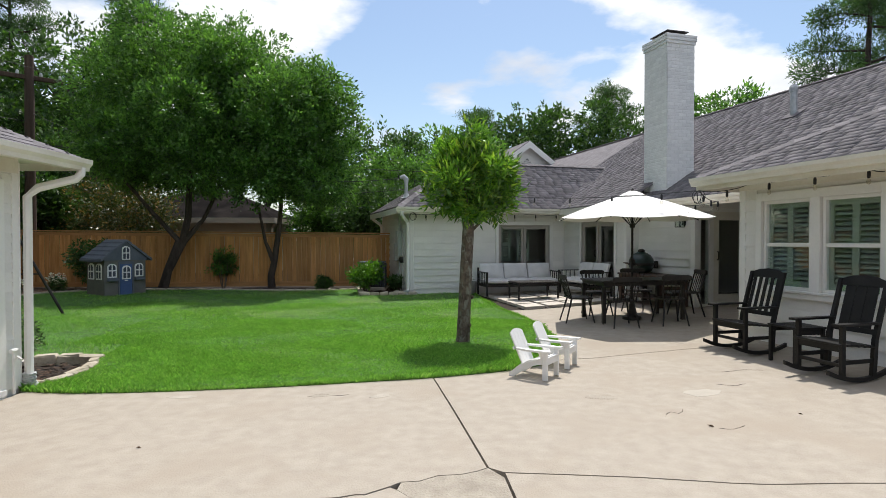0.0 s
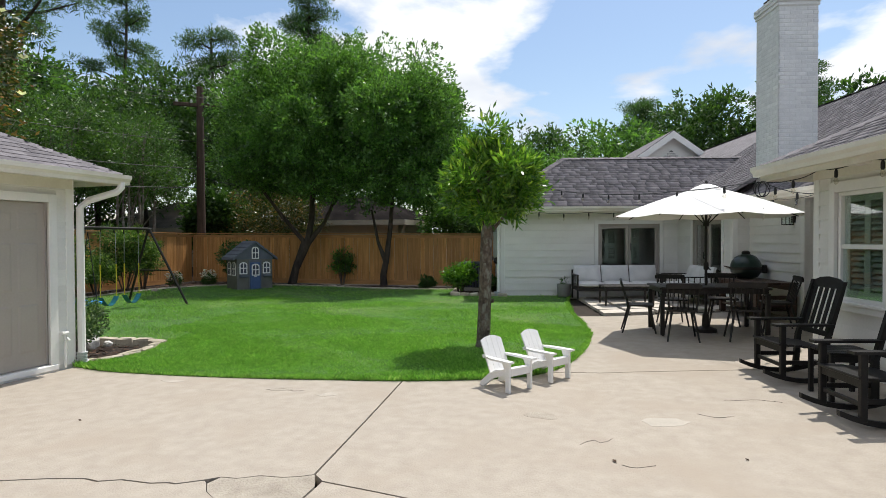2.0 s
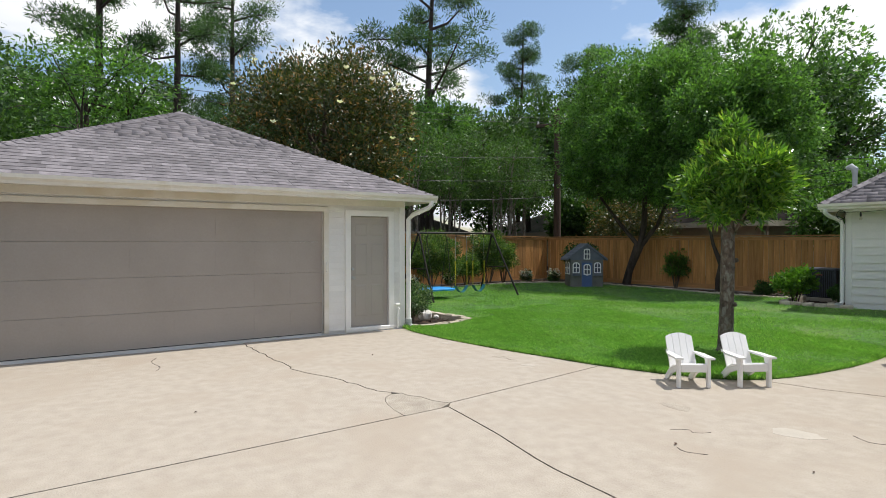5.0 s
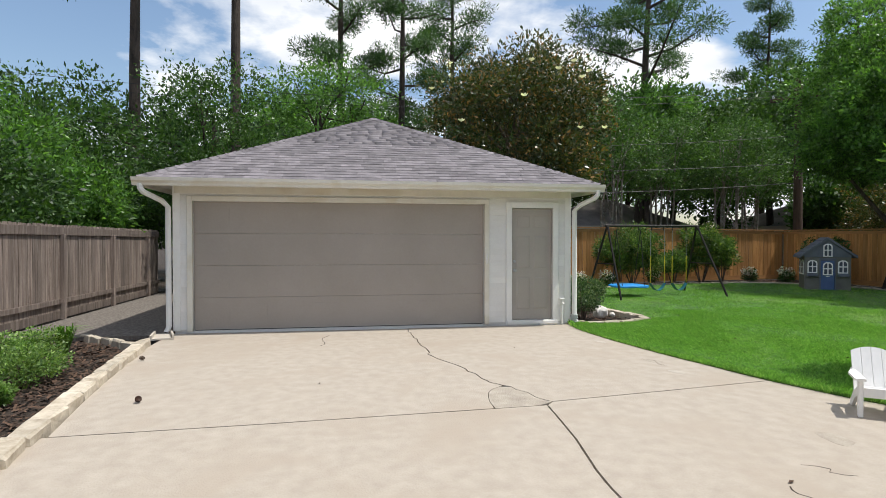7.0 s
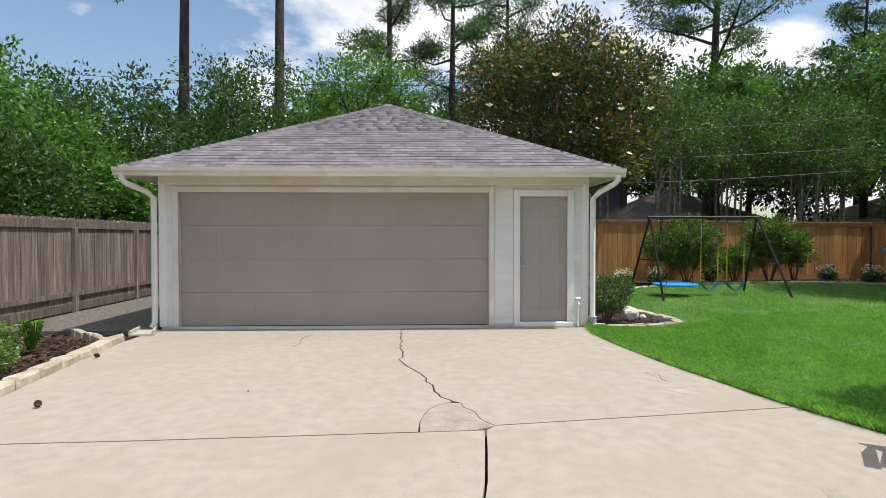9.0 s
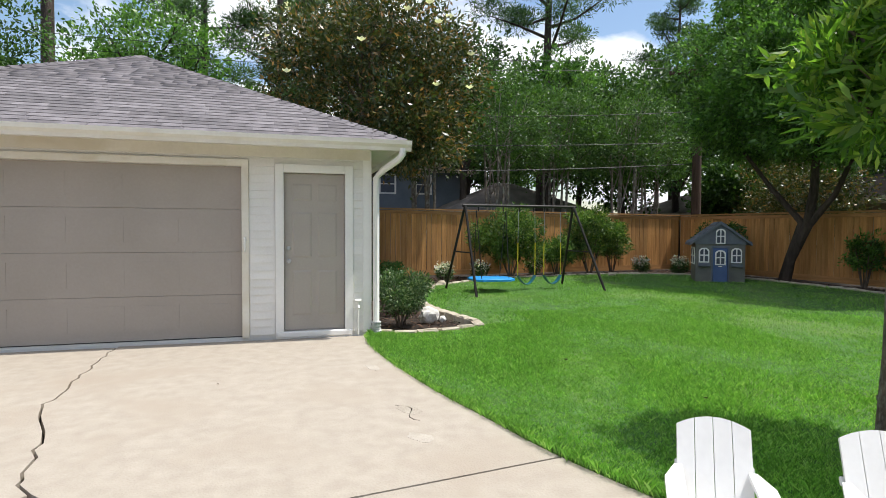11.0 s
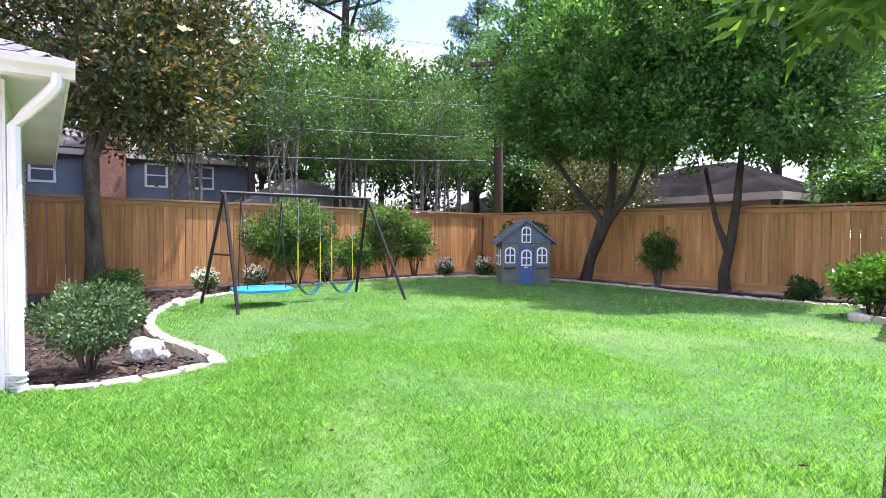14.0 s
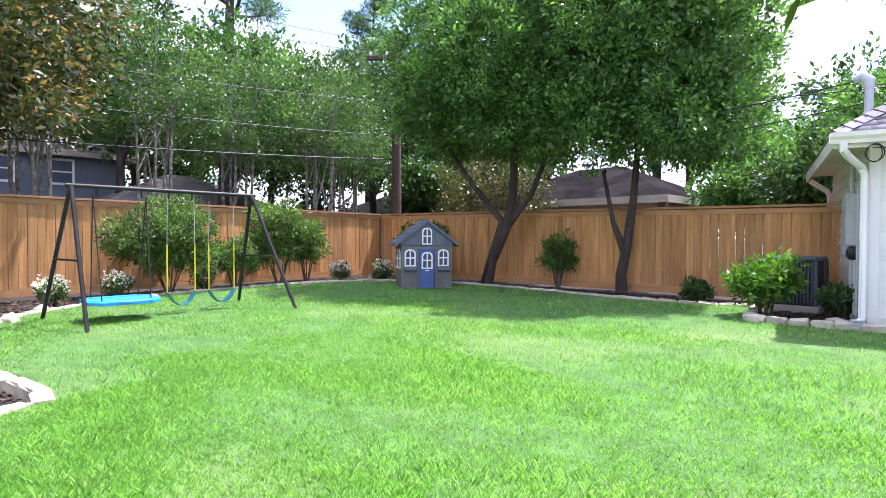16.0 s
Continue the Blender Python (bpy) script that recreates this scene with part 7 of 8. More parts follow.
# ---- play things ----
def swing_set():
    t = thing("swing_set", "dark steel A-frame swing set standing on the lawn", "swing set")
    M = DARK_METAL
    g = ground_z(-7.3, 10.5)
    x, y0, y1, z = -7.3, 9.02, 11.52, 1.90
    part("top_bar", Build().tube([(x, y0 - 0.06, z), (x, y1 + 0.06, z)], 0.03, 10), M, t, smooth=True)
    for y, s, splay in ((y0, -1, 0.1), (y1, 1, 0.25)):
        for dx in (-0.82, 0.82):
            part("leg", Build().tube([(x + math.copysign(0.02, dx), y, z - 0.01), (x + dx, y + s * splay + 0.1 * dx, ground_z(x + dx, y) - 0.03)], 0.027, 9), M, t, smooth=True)
        part("cross_bar", Build().tube([(x - 0.43, y + s * splay * 0.5 - 0.05, z - 0.97), (x + 0.43, y + s * splay * 0.5 + 0.05, z - 0.97)], 0.015, 7), M, t)
        part("bracket", Build().box(x - 0.05, y - 0.03, z - 0.1, x + 0.05, y + 0.03, z - 0.02, 0.008), M, t)
    for i, y in enumerate((9.31, 9.87, 10.24, 10.57, 10.82, 11.21)):
        part("hook", Build().tube([(x, y, z - 0.03), (x, y, z - 0.12)], 0.012, 6), M, t)
    # platform swing hung on ropes
    ps = thing("platform_swing", "bright blue flat platform swing hanging on ropes", "swing")
    zc = 0.36
    part("mat", Build().prism([(-0.45, -0.22), (-0.3, -0.36), (0.3, -0.36), (0.45, -0.22), (0.45, 0.22), (0.3, 0.36), (-0.3, 0.36), (-0.45, 0.22)], (zc - 0.02, zc + 0.02), m=pose(x, 9.6, 0, 2, 0, 90), axis="z"), BRIGHT_BLUE, ps)
    ring = [(x + 0.36 * math.cos(a) * 1.02, 9.6 + 0.45 * math.sin(a), zc) for a in (2 * math.pi * k / 20 for k in range(21))]
    part("rim", Build().tube(ring, 0.026, 7), BRIGHT_BLUE, ps, smooth=True)
    for sx in (-1, 1):
        for sy in (-1, 1):
            part("rope", Build().tube([(x, 9.6 + sy * 0.33, z - 0.1), (x + sx * 0.27, 9.6 + sy * 0.3, zc)], 0.008, 6), BLACK_RUBBER, ps)
    # two belt swings on chains
    for y in (10.41, 11.02):
        b = thing("belt_swing", "teal belt swing on yellow-coated chains", "swing", "belt swings")
        half = 0.2
        pts = [(x, y + half * u, 0.42 - 0.19 * (1 - u * u)) for u in (-1, -0.75, -0.5, -0.2, 0.2, 0.5, 0.75, 1)]
        belt = Build()
        for px, py, pz in pts:
            belt.v += [(px - 0.07, py, pz), (px + 0.07, py, pz), (px + 0.07, py, pz - 0.012), (px - 0.07, py, pz - 0.012)]
        for k in range(len(pts) - 1):
            belt.f += [tuple(4 * k + q for q in (a, (a + 1) % 4, (a + 1) % 4 + 4, a + 4)) for a in range(4)]
        belt.f += [(3, 2, 1, 0), tuple(4 * (len(pts) - 1) + a for a in range(4))]
        part("belt", belt, TEAL, b)
        for s in (-1, 1):
            part("chain", Build().tube([(x, y + s * 0.19, z - 0.1), (x, y + s * half, 1.12)], 0.005, 6), STEEL, b)
            part("sleeve", Build().tube([(x, y + s * half, 1.12), (x, y + s * half, 0.42)], 0.009, 7), YELLOW, b)


swing_set()


def arch_window(parent, cx, z0, w, h, y, m, panes=True):
    """A white arched play window on the face y, with bars and dark panes."""
    arch = lambda k, ww, hh, zz: [(cx - ww / 2, zz), (cx + ww / 2, zz), (cx + ww / 2, zz + hh - ww * 0.35)] + [(cx + ww / 2 * math.cos(a), zz + hh - ww * 0.35 + ww * 0.35 * math.sin(a)) for a in (math.pi * i / 8 for i in range(1, 8))] + [(cx - ww / 2, zz + hh - ww * 0.35)]
    fr = part("play_window", Build().prism(arch(0, w, h, z0), (y - 0.018, y), m=m), WHITE_POLY, parent, "white arched window frame")
    gap = w * 0.13
    cw, ch = (w - 3 * gap) / 2, (h - 3 * gap) / 2
    for i in (0, 1):
        for j in (0, 1):
            x0 = cx - w / 2 + gap + i * (cw + gap)
            z = z0 + gap + j * (ch + gap)
            out = [(x0, z), (x0 + cw, z), (x0 + cw, z + ch), (x0, z + ch)]
            if j:
                out = [(x0, z), (x0 + cw, z), (x0 + cw, z + ch * (0.55 if i else 0.95)), (x0 + cw * (0.45 if i else 0.55), z + ch * 0.95), (x0, z + ch * (0.95 if i else 0.55))]
            part("opening", Build().prism(out, (y - 0.021, y - 0.0185), m=m), AC_BLUE, fr)


def playhouse():
    g = ground_z(-7.1, 15.2)
    M = pose(-7.12, 15.28, g - 0.01, 0, 0, 57) @ Matrix.Scale(1.04, 4)
    t = thing("playhouse", "blue and grey plastic playhouse with white arched windows", "playhouse", at=M)
    w, d, e, top = 1.02, 0.82, 0.94, 1.40
    I = Matrix.Identity(4)
    b = Build()
    b.prism([(-w / 2, 0), (w / 2, 0), (w / 2, e), (0, top - 0.05), (-w / 2, e)], (-0.0, 0.04))
    b.prism([(-w / 2, 0), (w / 2, 0), (w / 2, e), (0, top - 0.05), (-w / 2, e)], (d - 0.04, d))
    b.box(-w / 2, 0.04, 0, -w / 2 + 0.04, d - 0.04, e).box(w / 2 - 0.04, 0.04, 0, w / 2, d - 0.04, e)
    part("wall", b, PLASTIC_GREY, t)
    part("gable", Build().prism([(-w / 2 - 0.02, e - 0.05), (w / 2 + 0.02, e - 0.05), (w / 2 + 0.02, e), (0, top - 0.05), (-w / 2 - 0.02, e)], (-0.02, -0.001)), PLASTIC_ROOF, t)
    for s in (-1, 1):
        o = [(0, top), (s * (w / 2 + 0.13), e - 0.03), (s * (w / 2 + 0.13), e - 0.075), (0, top - 0.055)]
        roof = part("roof", Build().prism(o, (-0.09, d + 0.09)), PLASTIC_ROOF, t)
        for i in range(5):
            f0, f1 = i / 5, (i + 0.92) / 5
            q = [(s * (w / 2 + 0.13) * f, top + (e - 0.03 - top) * f) for f in (f0, f1)]
            part("shingle_strip", Build().prism([q[0], q[1], (q[1][0], q[1][1] + 0.022), (q[0][0], q[0][1] + 0.006)], (-0.08, d + 0.08)), PLASTIC_ROOF, roof)
    door = part("door", Build().box(-0.15, -0.035, 0.02, 0.15, -0.002, 0.80, 0.008), PLASTIC_BLUE, t, "blue half-glazed play door")
    part("door_trim", Build().box(-0.185, -0.03, 0, -0.155, -0.001, 0.86).box(0.155, -0.03, 0, 0.185, -0.001, 0.86).box(-0.155, -0.03, 0.805, 0.155, -0.001, 0.86), PLASTIC_ROOF, t)
    part("mail_slot", Build().box(-0.04, -0.042, 0.38, 0.04, -0.035, 0.4, 0.002), WHITE_POLY, door)
    arch_window(t, 0.0, 0.42, 0.22, 0.34, -0.036, I)
    arch_window(t, 0.0, 0.90, 0.2, 0.34, -0.021, I)
    for cx in (-0.335, 0.335):
        arch_window(t, cx, 0.47, 0.22, 0.34, -0.001, I)
        part("flower_box", Build().box(cx - 0.12, -0.09, 0.38, cx + 0.12, -0.001, 0.46, 0.012), PLASTIC_ROOF, t)
    side = pose(-w / 2, d / 2, 0, 0, 0, -90)
    for cx in (-0.18, 0.18):
        arch_window(t, cx, 0.42, 0.26, 0.40, -0.001, side)


playhouse()


# ---- along the house ----
def condenser():
    x, y = -0.95, 17.35
    t = thing("air_conditioner", "dark blue-grey air conditioning condenser beside the house", "air conditioner", at=pose(x, y, ground_z(x, y)))
    part("pad", Build().box(-0.42, -0.42, -0.05, 0.42, 0.42, 0.06, 0.01), CONCRETE, t)
    part("core", Build().box(-0.33, -0.33, 0.06, 0.33, 0.33, 0.74), BLACK_RUBBER, t)
    part("lid", Build().box(-0.37, -0.37, 0.74, 0.37, 0.37, 0.80, 0.015), AC_BLUE, t)
    for sx in (-1, 1):
        for sy in (-1, 1):
            part("corner_post", Build().box(sx * 0.36 - 0.025, sy * 0.36 - 0.025, 0.06, sx * 0.36 + 0.025, sy * 0.36 + 0.025, 0.74, 0.006), AC_BLUE, t)
    for i in range(14):
        u = -0.31 + i * 0.0477
        part("louvre_bar", Build().box(u - 0.009, -0.365, 0.08, u + 0.009, -0.345, 0.73), AC_BLUE, t)
        part("louvre_bar", Build().box(-0.365, u - 0.009, 0.08, -0.345, u + 0.009, 0.73), AC_BLUE, t)
    part("name_plate", Build().box(-0.08, -0.372, 0.62, 0.08, -0.366, 0.66), RED_BRICK, t)


condenser()


def utilities():
    x = 0.35
    t = thing("electric_meter_panel", "grey electric panel and meter on the white side wall", "meter box", at=HOUSE)
    part("panel", Build().box(x - 0.13, 16.95, 1.15, x, 17.3, 1.85, 0.01), UTILITY_GREY, t)
    part("panel", Build().box(x - 0.12, 17.4, 1.0, x, 17.62, 1.5, 0.01), UTILITY_GREY, t)
    part("meter", Build().lathe([(0.09, 0), (0.09, 0.06), (0.075, 0.1), (0.03, 0.12)], 16, pose(x - 0.02, 16.75, 1.05, 0, -90, 0)), BLACK_RUBBER, t)
    part("conduit", Build().tube([(x - 0.05, 17.1, 1.85), (x - 0.05, 17.1, 2.4)], 0.03, 8).tube([(x - 0.05, 17.1, 1.15), (x - 0.05, 17.1, 0.3)], 0.022, 8).tube([(x - 0.05, 16.7, 0.95), (x - 0.05, 16.7, 0.25)], 0.018, 8).tube([(x - 0.05, 16.5, 1.9), (x - 0.05, 16.5, 0.25)], 0.014, 8), UTILITY_GREY, t)
    m = thing("service_mast", "grey steel electric service mast through the wing roof", "mast", at=HOUSE)
    part("pipe", Build().tube([(0.43, 16.8, 2.35), (0.43, 16.8, 3.2)], 0.05, 12), UTILITY_GREY, m, smooth=True)
    part("weather_head", Build().tube([(0.43, 16.8, 3.18), (0.43, 16.8, 3.29), (0.36, 16.82, 3.36), (0.27, 16.85, 3.33)], [0.055, 0.075, 0.075, 0.05], 12), UTILITY_GREY, m, smooth=True)
    part("collar", Build().lathe([(0.16, 0), (0.1, 0.04), (0.055, 0.14)], 14, pose(0.43, 16.8, 2.76)), UTILITY_GREY, m)
    v = thing("vent_pipe", "short grey metal vent pipe on the shingle roof", "vent", at=HOUSE)
    vx, vy = 8.0, 11.3
    vz = 2.45 + 0.62 * (vx - 4.9)
    part("pipe", Build().tube([(vx, vy, vz - 0.1), (vx, vy, vz + 0.55)], 0.075, 10), STEEL, v, smooth=True)
    part("cap", Build().lathe([(0.085, 0.0), (0.09, 0.1), (0.06, 0.16)], 12, pose(vx, vy, vz + 0.5)), STEEL, v)
    part("flashing", Build().box(-0.2, -0.2, -0.02, 0.2, 0.2, 0.03, 0.004, pose(vx, vy, vz, 0, -31.8, 0)), SHINGLE, v)
    lt = thing("wall_lantern", "black metal wall lantern on white siding", "lantern", at=HOUSE @ pose(5.22, 11.4, 2.0))
    part("back_plate", Build().box(-0.02, -0.05, -0.1, 0.02, 0.05, 0.12, 0.004), DARK_METAL, lt)
    part("cage", Build().box(-0.17, -0.07, 0.1, -0.03, 0.07, 0.12).box(-0.17, -0.07, -0.14, -0.03, 0.07, -0.125).box(-0.17, -0.07, -0.125, -0.16, -0.06, 0.1).box(-0.17, 0.06, -0.125, -0.16, 0.07, 0.1).box(-0.04, -0.07, -0.125, -0.03, -0.06, 0.1).box(-0.04, 0.06, -0.125, -0.03, 0.07, 0.1), DARK_METAL, lt)
    part("pane", Build().box(-0.158, -0.058, -0.12, -0.042, 0.058, 0.095), GLASS, lt)
    fl = thing("flood_light", "small cream flood light fixture under the eave", "lamp", at=HOUSE @ pose(3.56, 7.1, 2.49))
    part("plate", Build().lathe([(0.09, -0.05), (0.09, 0.0)], 16), CREAM, fl)
    part("head", Build().box(-0.22, -0.1, -0.13, -0.02, 0.1, -0.05, 0.02), CREAM, fl)


utilities()


def string_lights(label, pts, sag, spacing, group="string lights"):
    """A black cable hung from point to point with bulbs on short drops."""
    t = thing("string_lights", label, "string lights", group, HOUSE)
    b = Build()
    run = []
    for p, q in zip(pts, pts[1:]):
        p, q = Vector(p), Vector(q)
        n = 8
        for i in range(n + 1):
            f = i / n
            run.append(p.lerp(q, f) - Vector((0, 0, sag * (q - p).length * 4 * f * (1 - f))))
    b.tube(run, 0.006, 5)
    part("cable", b, BLACK_RUBBER, t)
    acc = spacing * 0.6
    for p, q in zip(run, run[1:]):
        L = (q - p).length
        while L > 1e-6 and acc < L:
            c = p.lerp(q, acc / L)
            part("socket", Build().lathe([(0.012, -0.1), (0.019, -0.085), (0.019, -0.03), (0.008, 0.0)], 8, Matrix.Translation(c)), BLACK_RUBBER, t)
            bulb = part("bulb", Build().lathe([(0.006, -0.175), (0.022, -0.16), (0.027, -0.135), (0.014, -0.1)], 9, Matrix.Translation(c)), BULB, t, smooth=True)
            bulb.visible_shadow = False
            acc += spacing
        acc -= L


string_lights("black string lights sagging from the eave corner to the wing roof", [(3.3, 8.75, 2.36), (0.5, 18.4, 3.6)], 0.035, 1.05)
string_lights("black string lights swagged along the wing eave", [(0.3, 15.53, 2.26), (1.3, 15.53, 2.3), (2.5, 15.53, 2.3), (3.6, 15.53, 2.3), (4.5, 15.53, 2.3)], 0.025, 0.62)
string_lights("black string lights looped under the house eave", [(3.3, 8.7, 2.36), (3.5, 8.35, 2.34), (3.58, 7.95, 2.42), (3.6, 7.2, 2.44), (3.6, 6.7, 2.4), (3.62, 6.4, 2.46), (3.6, 6.1, 2.36)], 0.05, 0.7)
string_lights("black string lights under the rear house eave", [(3.3, 8.7, 2.36), (4.75, 9.9, 2.3), (4.8, 11.1, 2.3), (4.6, 12.5, 2.28)], 0.03, 0.7)


def cable_coil(label, cx, cy, cz, r, turns):
    b = Build()
    b.tube([(cx + r * math.cos(a) * (1 - a / 60), cy + 0.05 * math.sin(a * 0.7), cz + r * 1.1 * math.sin(a)) for a in (i * 0.5 for i in range(turns))], 0.006, 5)
    ob = part("cable_coil", b, BLACK_RUBBER)
    ob.matrix_basis = HOUSE
    tagged(ob, label, "cable")


cable_coil("loose coil of black cable hanging at the eave corner", 3.32, 8.72, 2.26, 0.09, 38)
cable_coil("small coil of black cable at the wing eave", 0.33, 15.53, 2.2, 0.09, 30)

# ---- beyond the fences ----
def hip_house(name, label, x0, x1, y0, y1, eave, ridge, wall, roof_mat, over=0.5):
    h = thing(name, label, "house", "neighbouring houses")
    part("wall", Build().box(x0, y0, 0, x1, y1, eave), wall, h)
    X0, X1, Y0, Y1 = x0 - over, x1 + over, y0 - over, y1 + over
    if X1 - X0 > Y1 - Y0:
        k = (Y1 - Y0) / 2
        a, b = (X0 + k, (Y0 + Y1) / 2, ridge), (X1 - k, (Y0 + Y1) / 2, ridge)
        f = [(0, 1, 5, 4), (1, 2, 5), (2, 3, 4, 5), (3, 0, 4), (3, 2, 1, 0)]
    else:
        k = (X1 - X0) / 2
        a, b = ((X0 + X1) / 2, Y0 + k, ridge), ((X0 + X1) / 2, Y1 - k, ridge)
        f = [(0, 1, 4), (1, 2, 5, 4), (2, 3, 5), (3, 0, 4, 5), (3, 2, 1, 0)]
    part("roof", Build().add([(X0, Y0, eave), (X1, Y0, eave), (X1, Y1, eave), (X0, Y1, eave), a, b], f), roof_mat, h)
    part("fascia", Build().box(X0, Y0 - 0.03, eave - 0.22, X1, Y0, eave).box(X0, Y1, eave - 0.22, X1, Y1 + 0.03, eave).box(X1, Y0, eave - 0.22, X1 + 0.03, Y1, eave).box(X0 - 0.03, Y0, eave - 0.22, X0, Y1, eave), BEIGE, h)
    return h


# this roof's near-black colour stands for the shade of trees over it
n1 = hip_house("neighbour_house", "beige low house behind the fence, tree shade painted into its shingle hip roof", -12.4, -6.0, 23.8, 28.4, 2.5, 3.8, BEIGE, SHADED_SHINGLE)
part("downspout", Build().tube([(-5.5, 23.4, 2.3), (-5.7, 23.7, 2.1), (-5.75, 23.75, 0.3)], 0.05, 7), BEIGE, n1)
hip_house("neighbour_house", "low house with pale brown shingle hip roof", -24.5, -17.5, 24.8, 31, 2.3, 3.9, BEIGE, FAR_SHINGLE)
hip_house("neighbour_house", "low house with weathered brown roof behind the trees", -27.0, -21.5, 13.5, 20.0, 2.3, 3.9, BEIGE, FAR_SHINGLE)
hip_house("neighbour_house", "low house with brown roof beyond the old fence", -14, -4, -17, -10.5, 2.6, 4.6, BEIGE, FAR_SHINGLE)
w1 = hip_house("neighbour_house", "two-storey slate-blue house with brown roof and brick chimney", -33.5, -26.5, 0.5, 15.2, 4.75, 6.3, SLATE_SIDING, FAR_SHINGLE)
for y in (10.4, 12.4, 6.2):
    wn1 = part("window", Build().box(-26.5, y, 3.35, -26.44, y + 0.95, 4.45, 0.01), TRIM_PAINT, w1, "white-framed upstairs window")
    part("pane", Build().box(-26.44, y + 0.1, 3.45, -26.43, y + 0.85, 3.87).box(-26.44, y + 0.1, 3.93, -26.43, y + 0.85, 4.35), AC_BLUE, wn1)
ch = part("chimney", Build().box(-26.45, 8.1, 0, -25.7, 9.6, 7.2), RED_BRICK, w1, "red brick chimney")
pc = thing("neighbour_chimney", "white chimney of a house behind the wing", "chimney")
part("shaft", Build().box(-0.4, 29.4, 0, 0.5, 30.2, 5.6, 0.02), WHITE_PAINT, pc)
part("cap", Build().box(-0.2, 29.6, 5.6, 0.3, 30.0, 5.8, 0.01), DARK_METAL, pc)


def utility_pole(x, y, h):
    t = thing("utility_pole", "dark wooden utility pole with crossarm", "utility pole", at=pose(x, y, 0))
    part("post", Build().tube([(0, 0, 0), (0, 0, h)], [0.17, 0.12], 10), POLE_WOOD, t, smooth=True)
    part("crossarm", Build().box(-0.9, -0.06, h - 0.75, 0.9, 0.06, h - 0.62, 0.01, pose(0, 0, 0, 0, 0, 40)), POLE_WOOD, t)
    for u in (-0.8, -0.3, 0.3, 0.8):
        part("insulator", Build().lathe([(0.04, 0), (0.05, 0.05), (0.03, 0.13)], 8, pose(0, 0, 0, 0, 0, 40) @ pose(u, 0, h - 0.62)), UTILITY_GREY, t)
    return t


utility_pole(-11.75, 18.45, 7.35)


def cable(label, p, q, sag, r=0.014):
    p, q = Vector(p), Vector(q)
    pts = [p.lerp(q, i / 16) - Vector((0, 0, sag * 4 * (i / 16) * (1 - i / 16))) for i in range(17)]
    tagged(part("overhead_cable", Build().tube(pts, r, 5), BLACK_RUBBER), label, "cable", "overhead cables")


POLE = (-11.75, 18.45)
for h, r, sag, far in ((3.6, 0.014, 0.5, 3.5), (4.3, 0.011, 0.5, 4.4), (5.3, 0.009, 0.7, 5.5)):
    cable("black overhead cable running behind the west fence", (*POLE, h), (-13.2, -8, far), sag, r)
for dx in (-0.6, 0.6):
    cable("thin overhead power line high behind the garden", (POLE[0] + dx, POLE[1] + 0.4 * dx, 6.85), (-13.2 + dx, -12, 6.9), 0.8, 0.007)
mast = HOUSE @ Vector((0.27, 16.85, 3.31))
cable("black service cable from the pole to the house mast", (*POLE, 5.6), tuple(mast), 0.8, 0.01)
cable("black service cable running above the back fence", (*POLE, 4.0), tuple(mast - Vector((-0.1, 0, 0.3))), 0.5, 0.008)
cable("black cable running above the back fence", (*POLE, 4.6), (26, 24, 5.4), 1.0, 0.01)


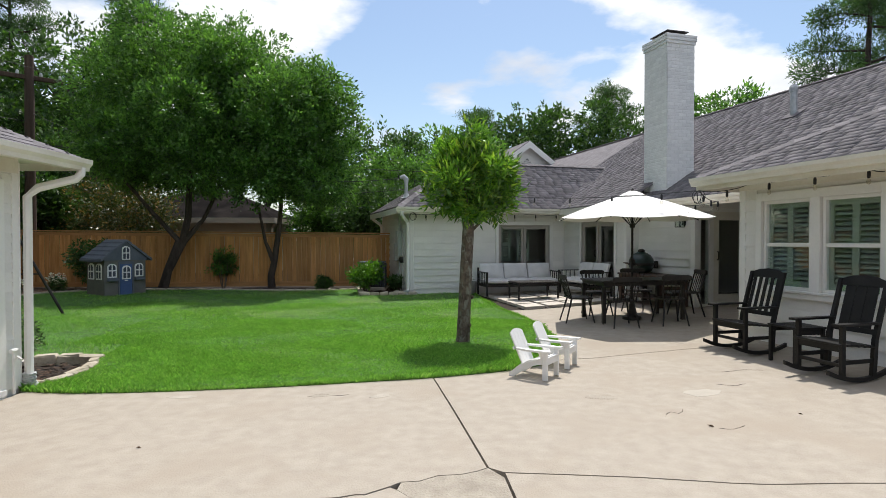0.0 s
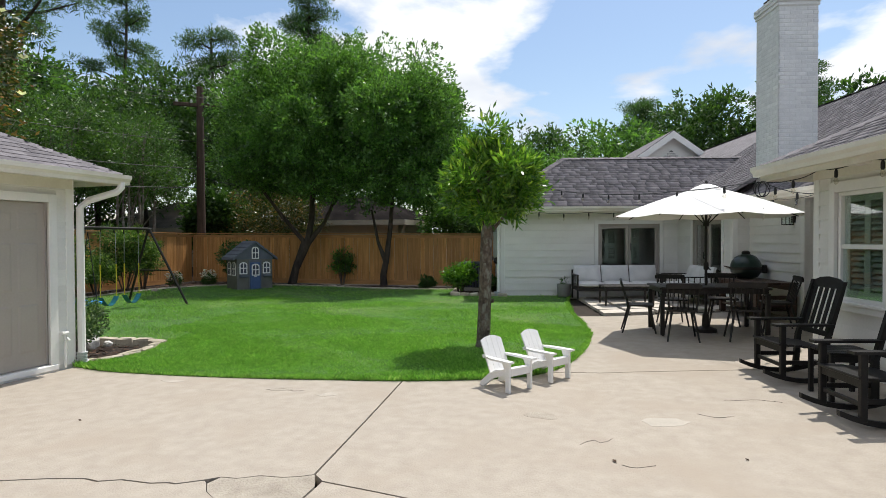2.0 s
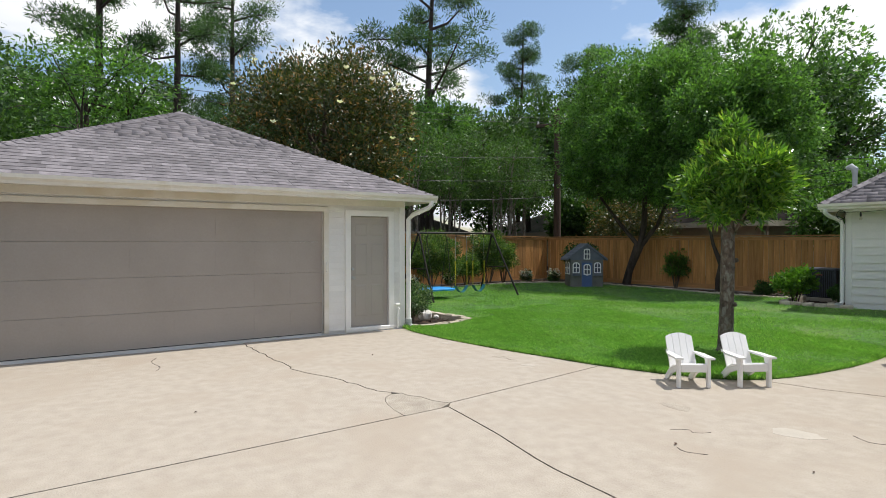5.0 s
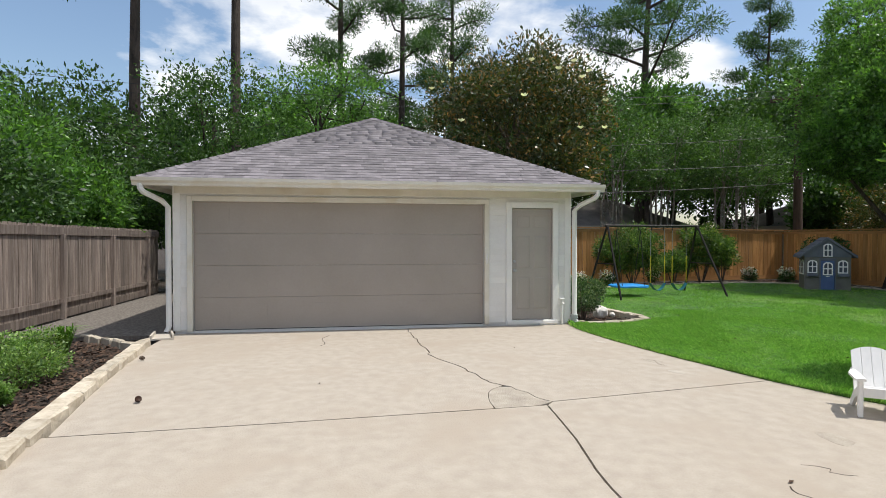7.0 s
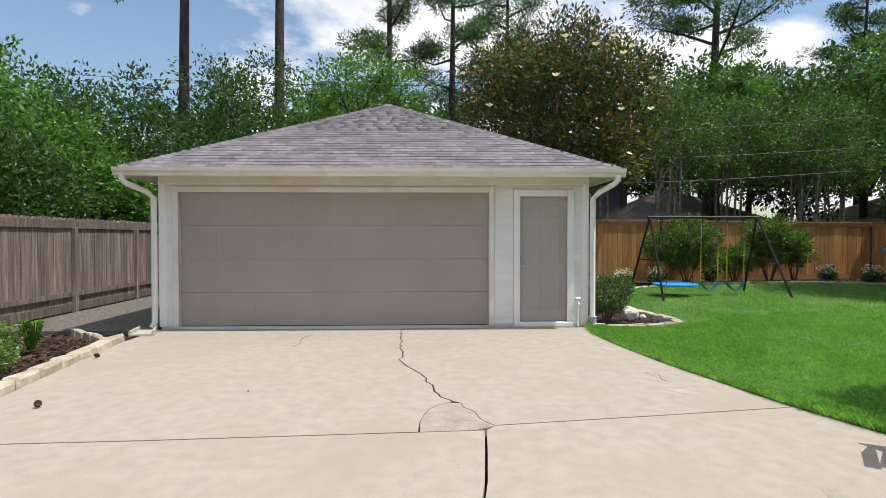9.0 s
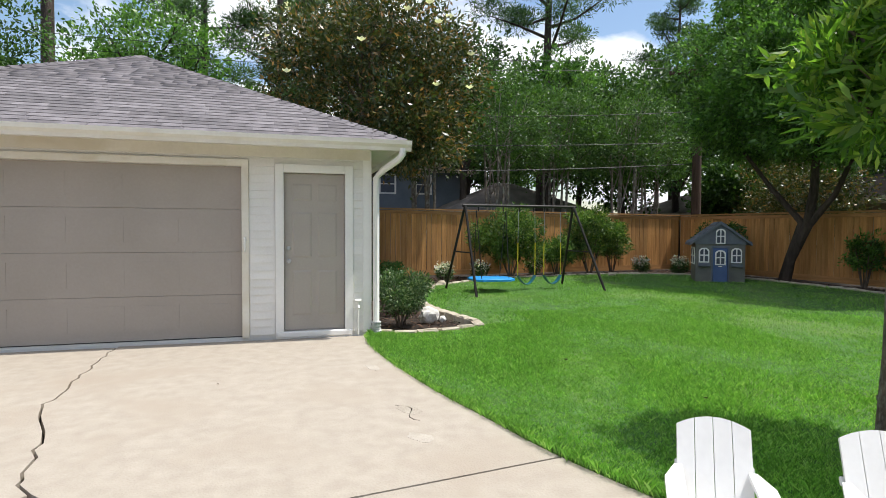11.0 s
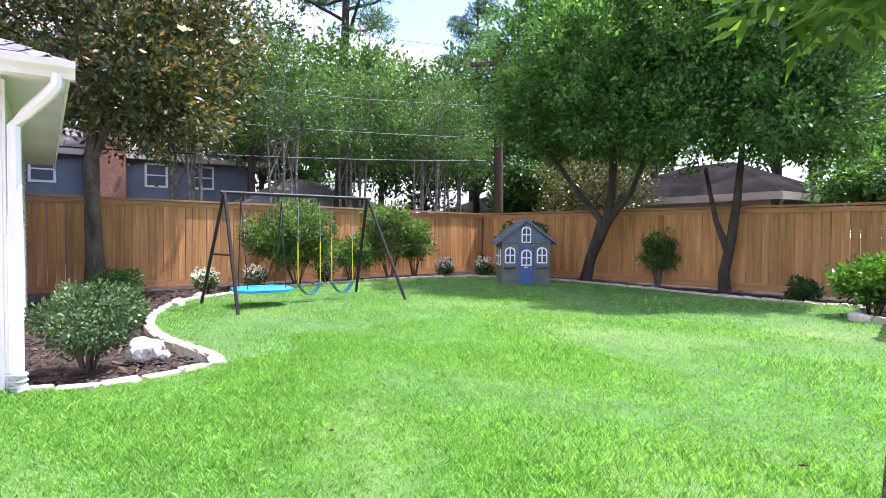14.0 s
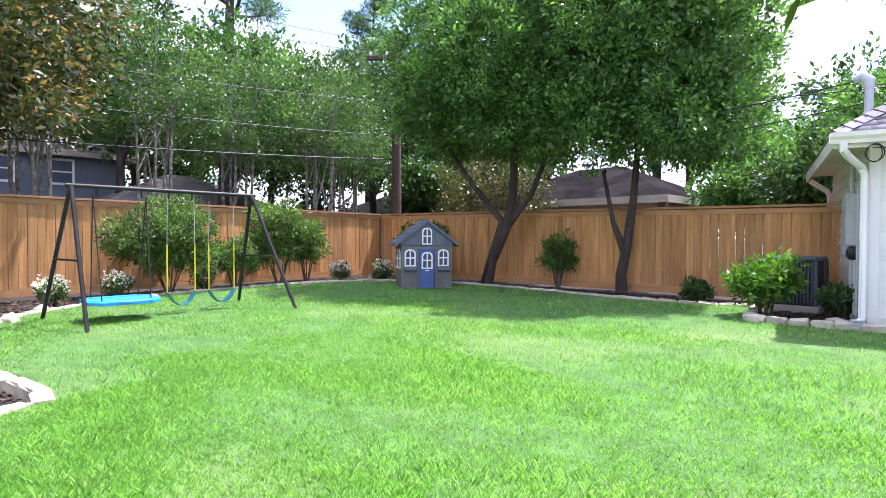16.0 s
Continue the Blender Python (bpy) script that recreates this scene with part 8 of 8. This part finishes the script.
def splash_block(x, y, turn):
    t = thing("splash_block", "pale concrete splash block under the garage downspout", "splash block", at=pose(x, y, ground_z(x, y) + 0.004, 0, 0, turn))
    part("tray", Build().prism([(-0.13, 0), (0.13, 0), (0.17, 0.5), (-0.17, 0.5)], (0, 0.025), axis="z"), CONCRETE_PALE, t)
    for s in (-1, 1):
        part("rim", Build().prism([(s * 0.10, 0), (s * 0.13, 0), (s * 0.17, 0.5), (s * 0.14, 0.5)], (0.0255, 0.075), axis="z"), CONCRETE_PALE, t)


splash_block(-3.36, -0.42, -75)


def pine_cone(x, y, turn):
    b = Build()
    for k in range(6):
        z, r = 0.008 + 0.011 * k, 0.03 * math.sin(0.5 + 0.42 * k)
        for j in range(7):
            a = 2 * math.pi * (j + 0.5 * (k % 2)) / 7
            d, sd = Vector((math.cos(a), math.sin(a), 0)), Vector((-math.sin(a), math.cos(a), 0))
            c = Vector((0, 0, z))
            b.add([c + sd * 0.008, c - sd * 0.008, c + d * r - sd * 0.01 + Vector((0, 0, 0.006)), c + d * r + sd * 0.01 + Vector((0, 0, 0.006)), c + d * r * 0.8 - Vector((0, 0, 0.003))], [(0, 1, 2, 3), (0, 4, 1), (1, 4, 2), (2, 4, 3), (3, 4, 0)])
    ob = part("pine_cone", b, BROWN_WOOD)
    ob.matrix_basis = pose(x, y, ground_z(x, y) + 0.03, 80, 0, turn)
    tagged(ob, "small brown pine cone lying on the concrete", "pine cone", "pine cones")


pine_cone(-1.35, -0.02, 20)
pine_cone(0.62, 0.55, 130)

# fallen leaves and twigs on the lawn and concrete
rl = random.Random(12)
for i, (x, y) in enumerate(((0.67, 9.78), (-0.61, 9.78), (0.3, 8.5), (1.5, 8.6), (-1.2, 8.1), (3.2, 5.2), (4.1, 5.4), (0.2, 2.2), (-1.4, 4.8))):
    lf = Build()
    L = rl.uniform(0.02, 0.038)
    lf.add([(-L, 0, 0.004), (0, -L * 0.35, 0.012), (L, 0, 0.006), (0, L * 0.35, 0.014), (0, 0, 0.0)], [(0, 1, 4), (1, 2, 4), (2, 3, 4), (3, 0, 4)])
    ob = part("fallen_leaf", lf, MULCH)
    on_lawn = y > 7.4
    ob.matrix_basis = pose(x, y, ground_z(x, y) + (0.055 if on_lawn else 0.002), rl.uniform(-10, 10), 0, rl.uniform(0, 360))
    tagged(ob, "dry brown fallen leaf lying in the grass" if on_lawn else "dry brown fallen leaf lying on concrete", "leaf", "fallen leaves")
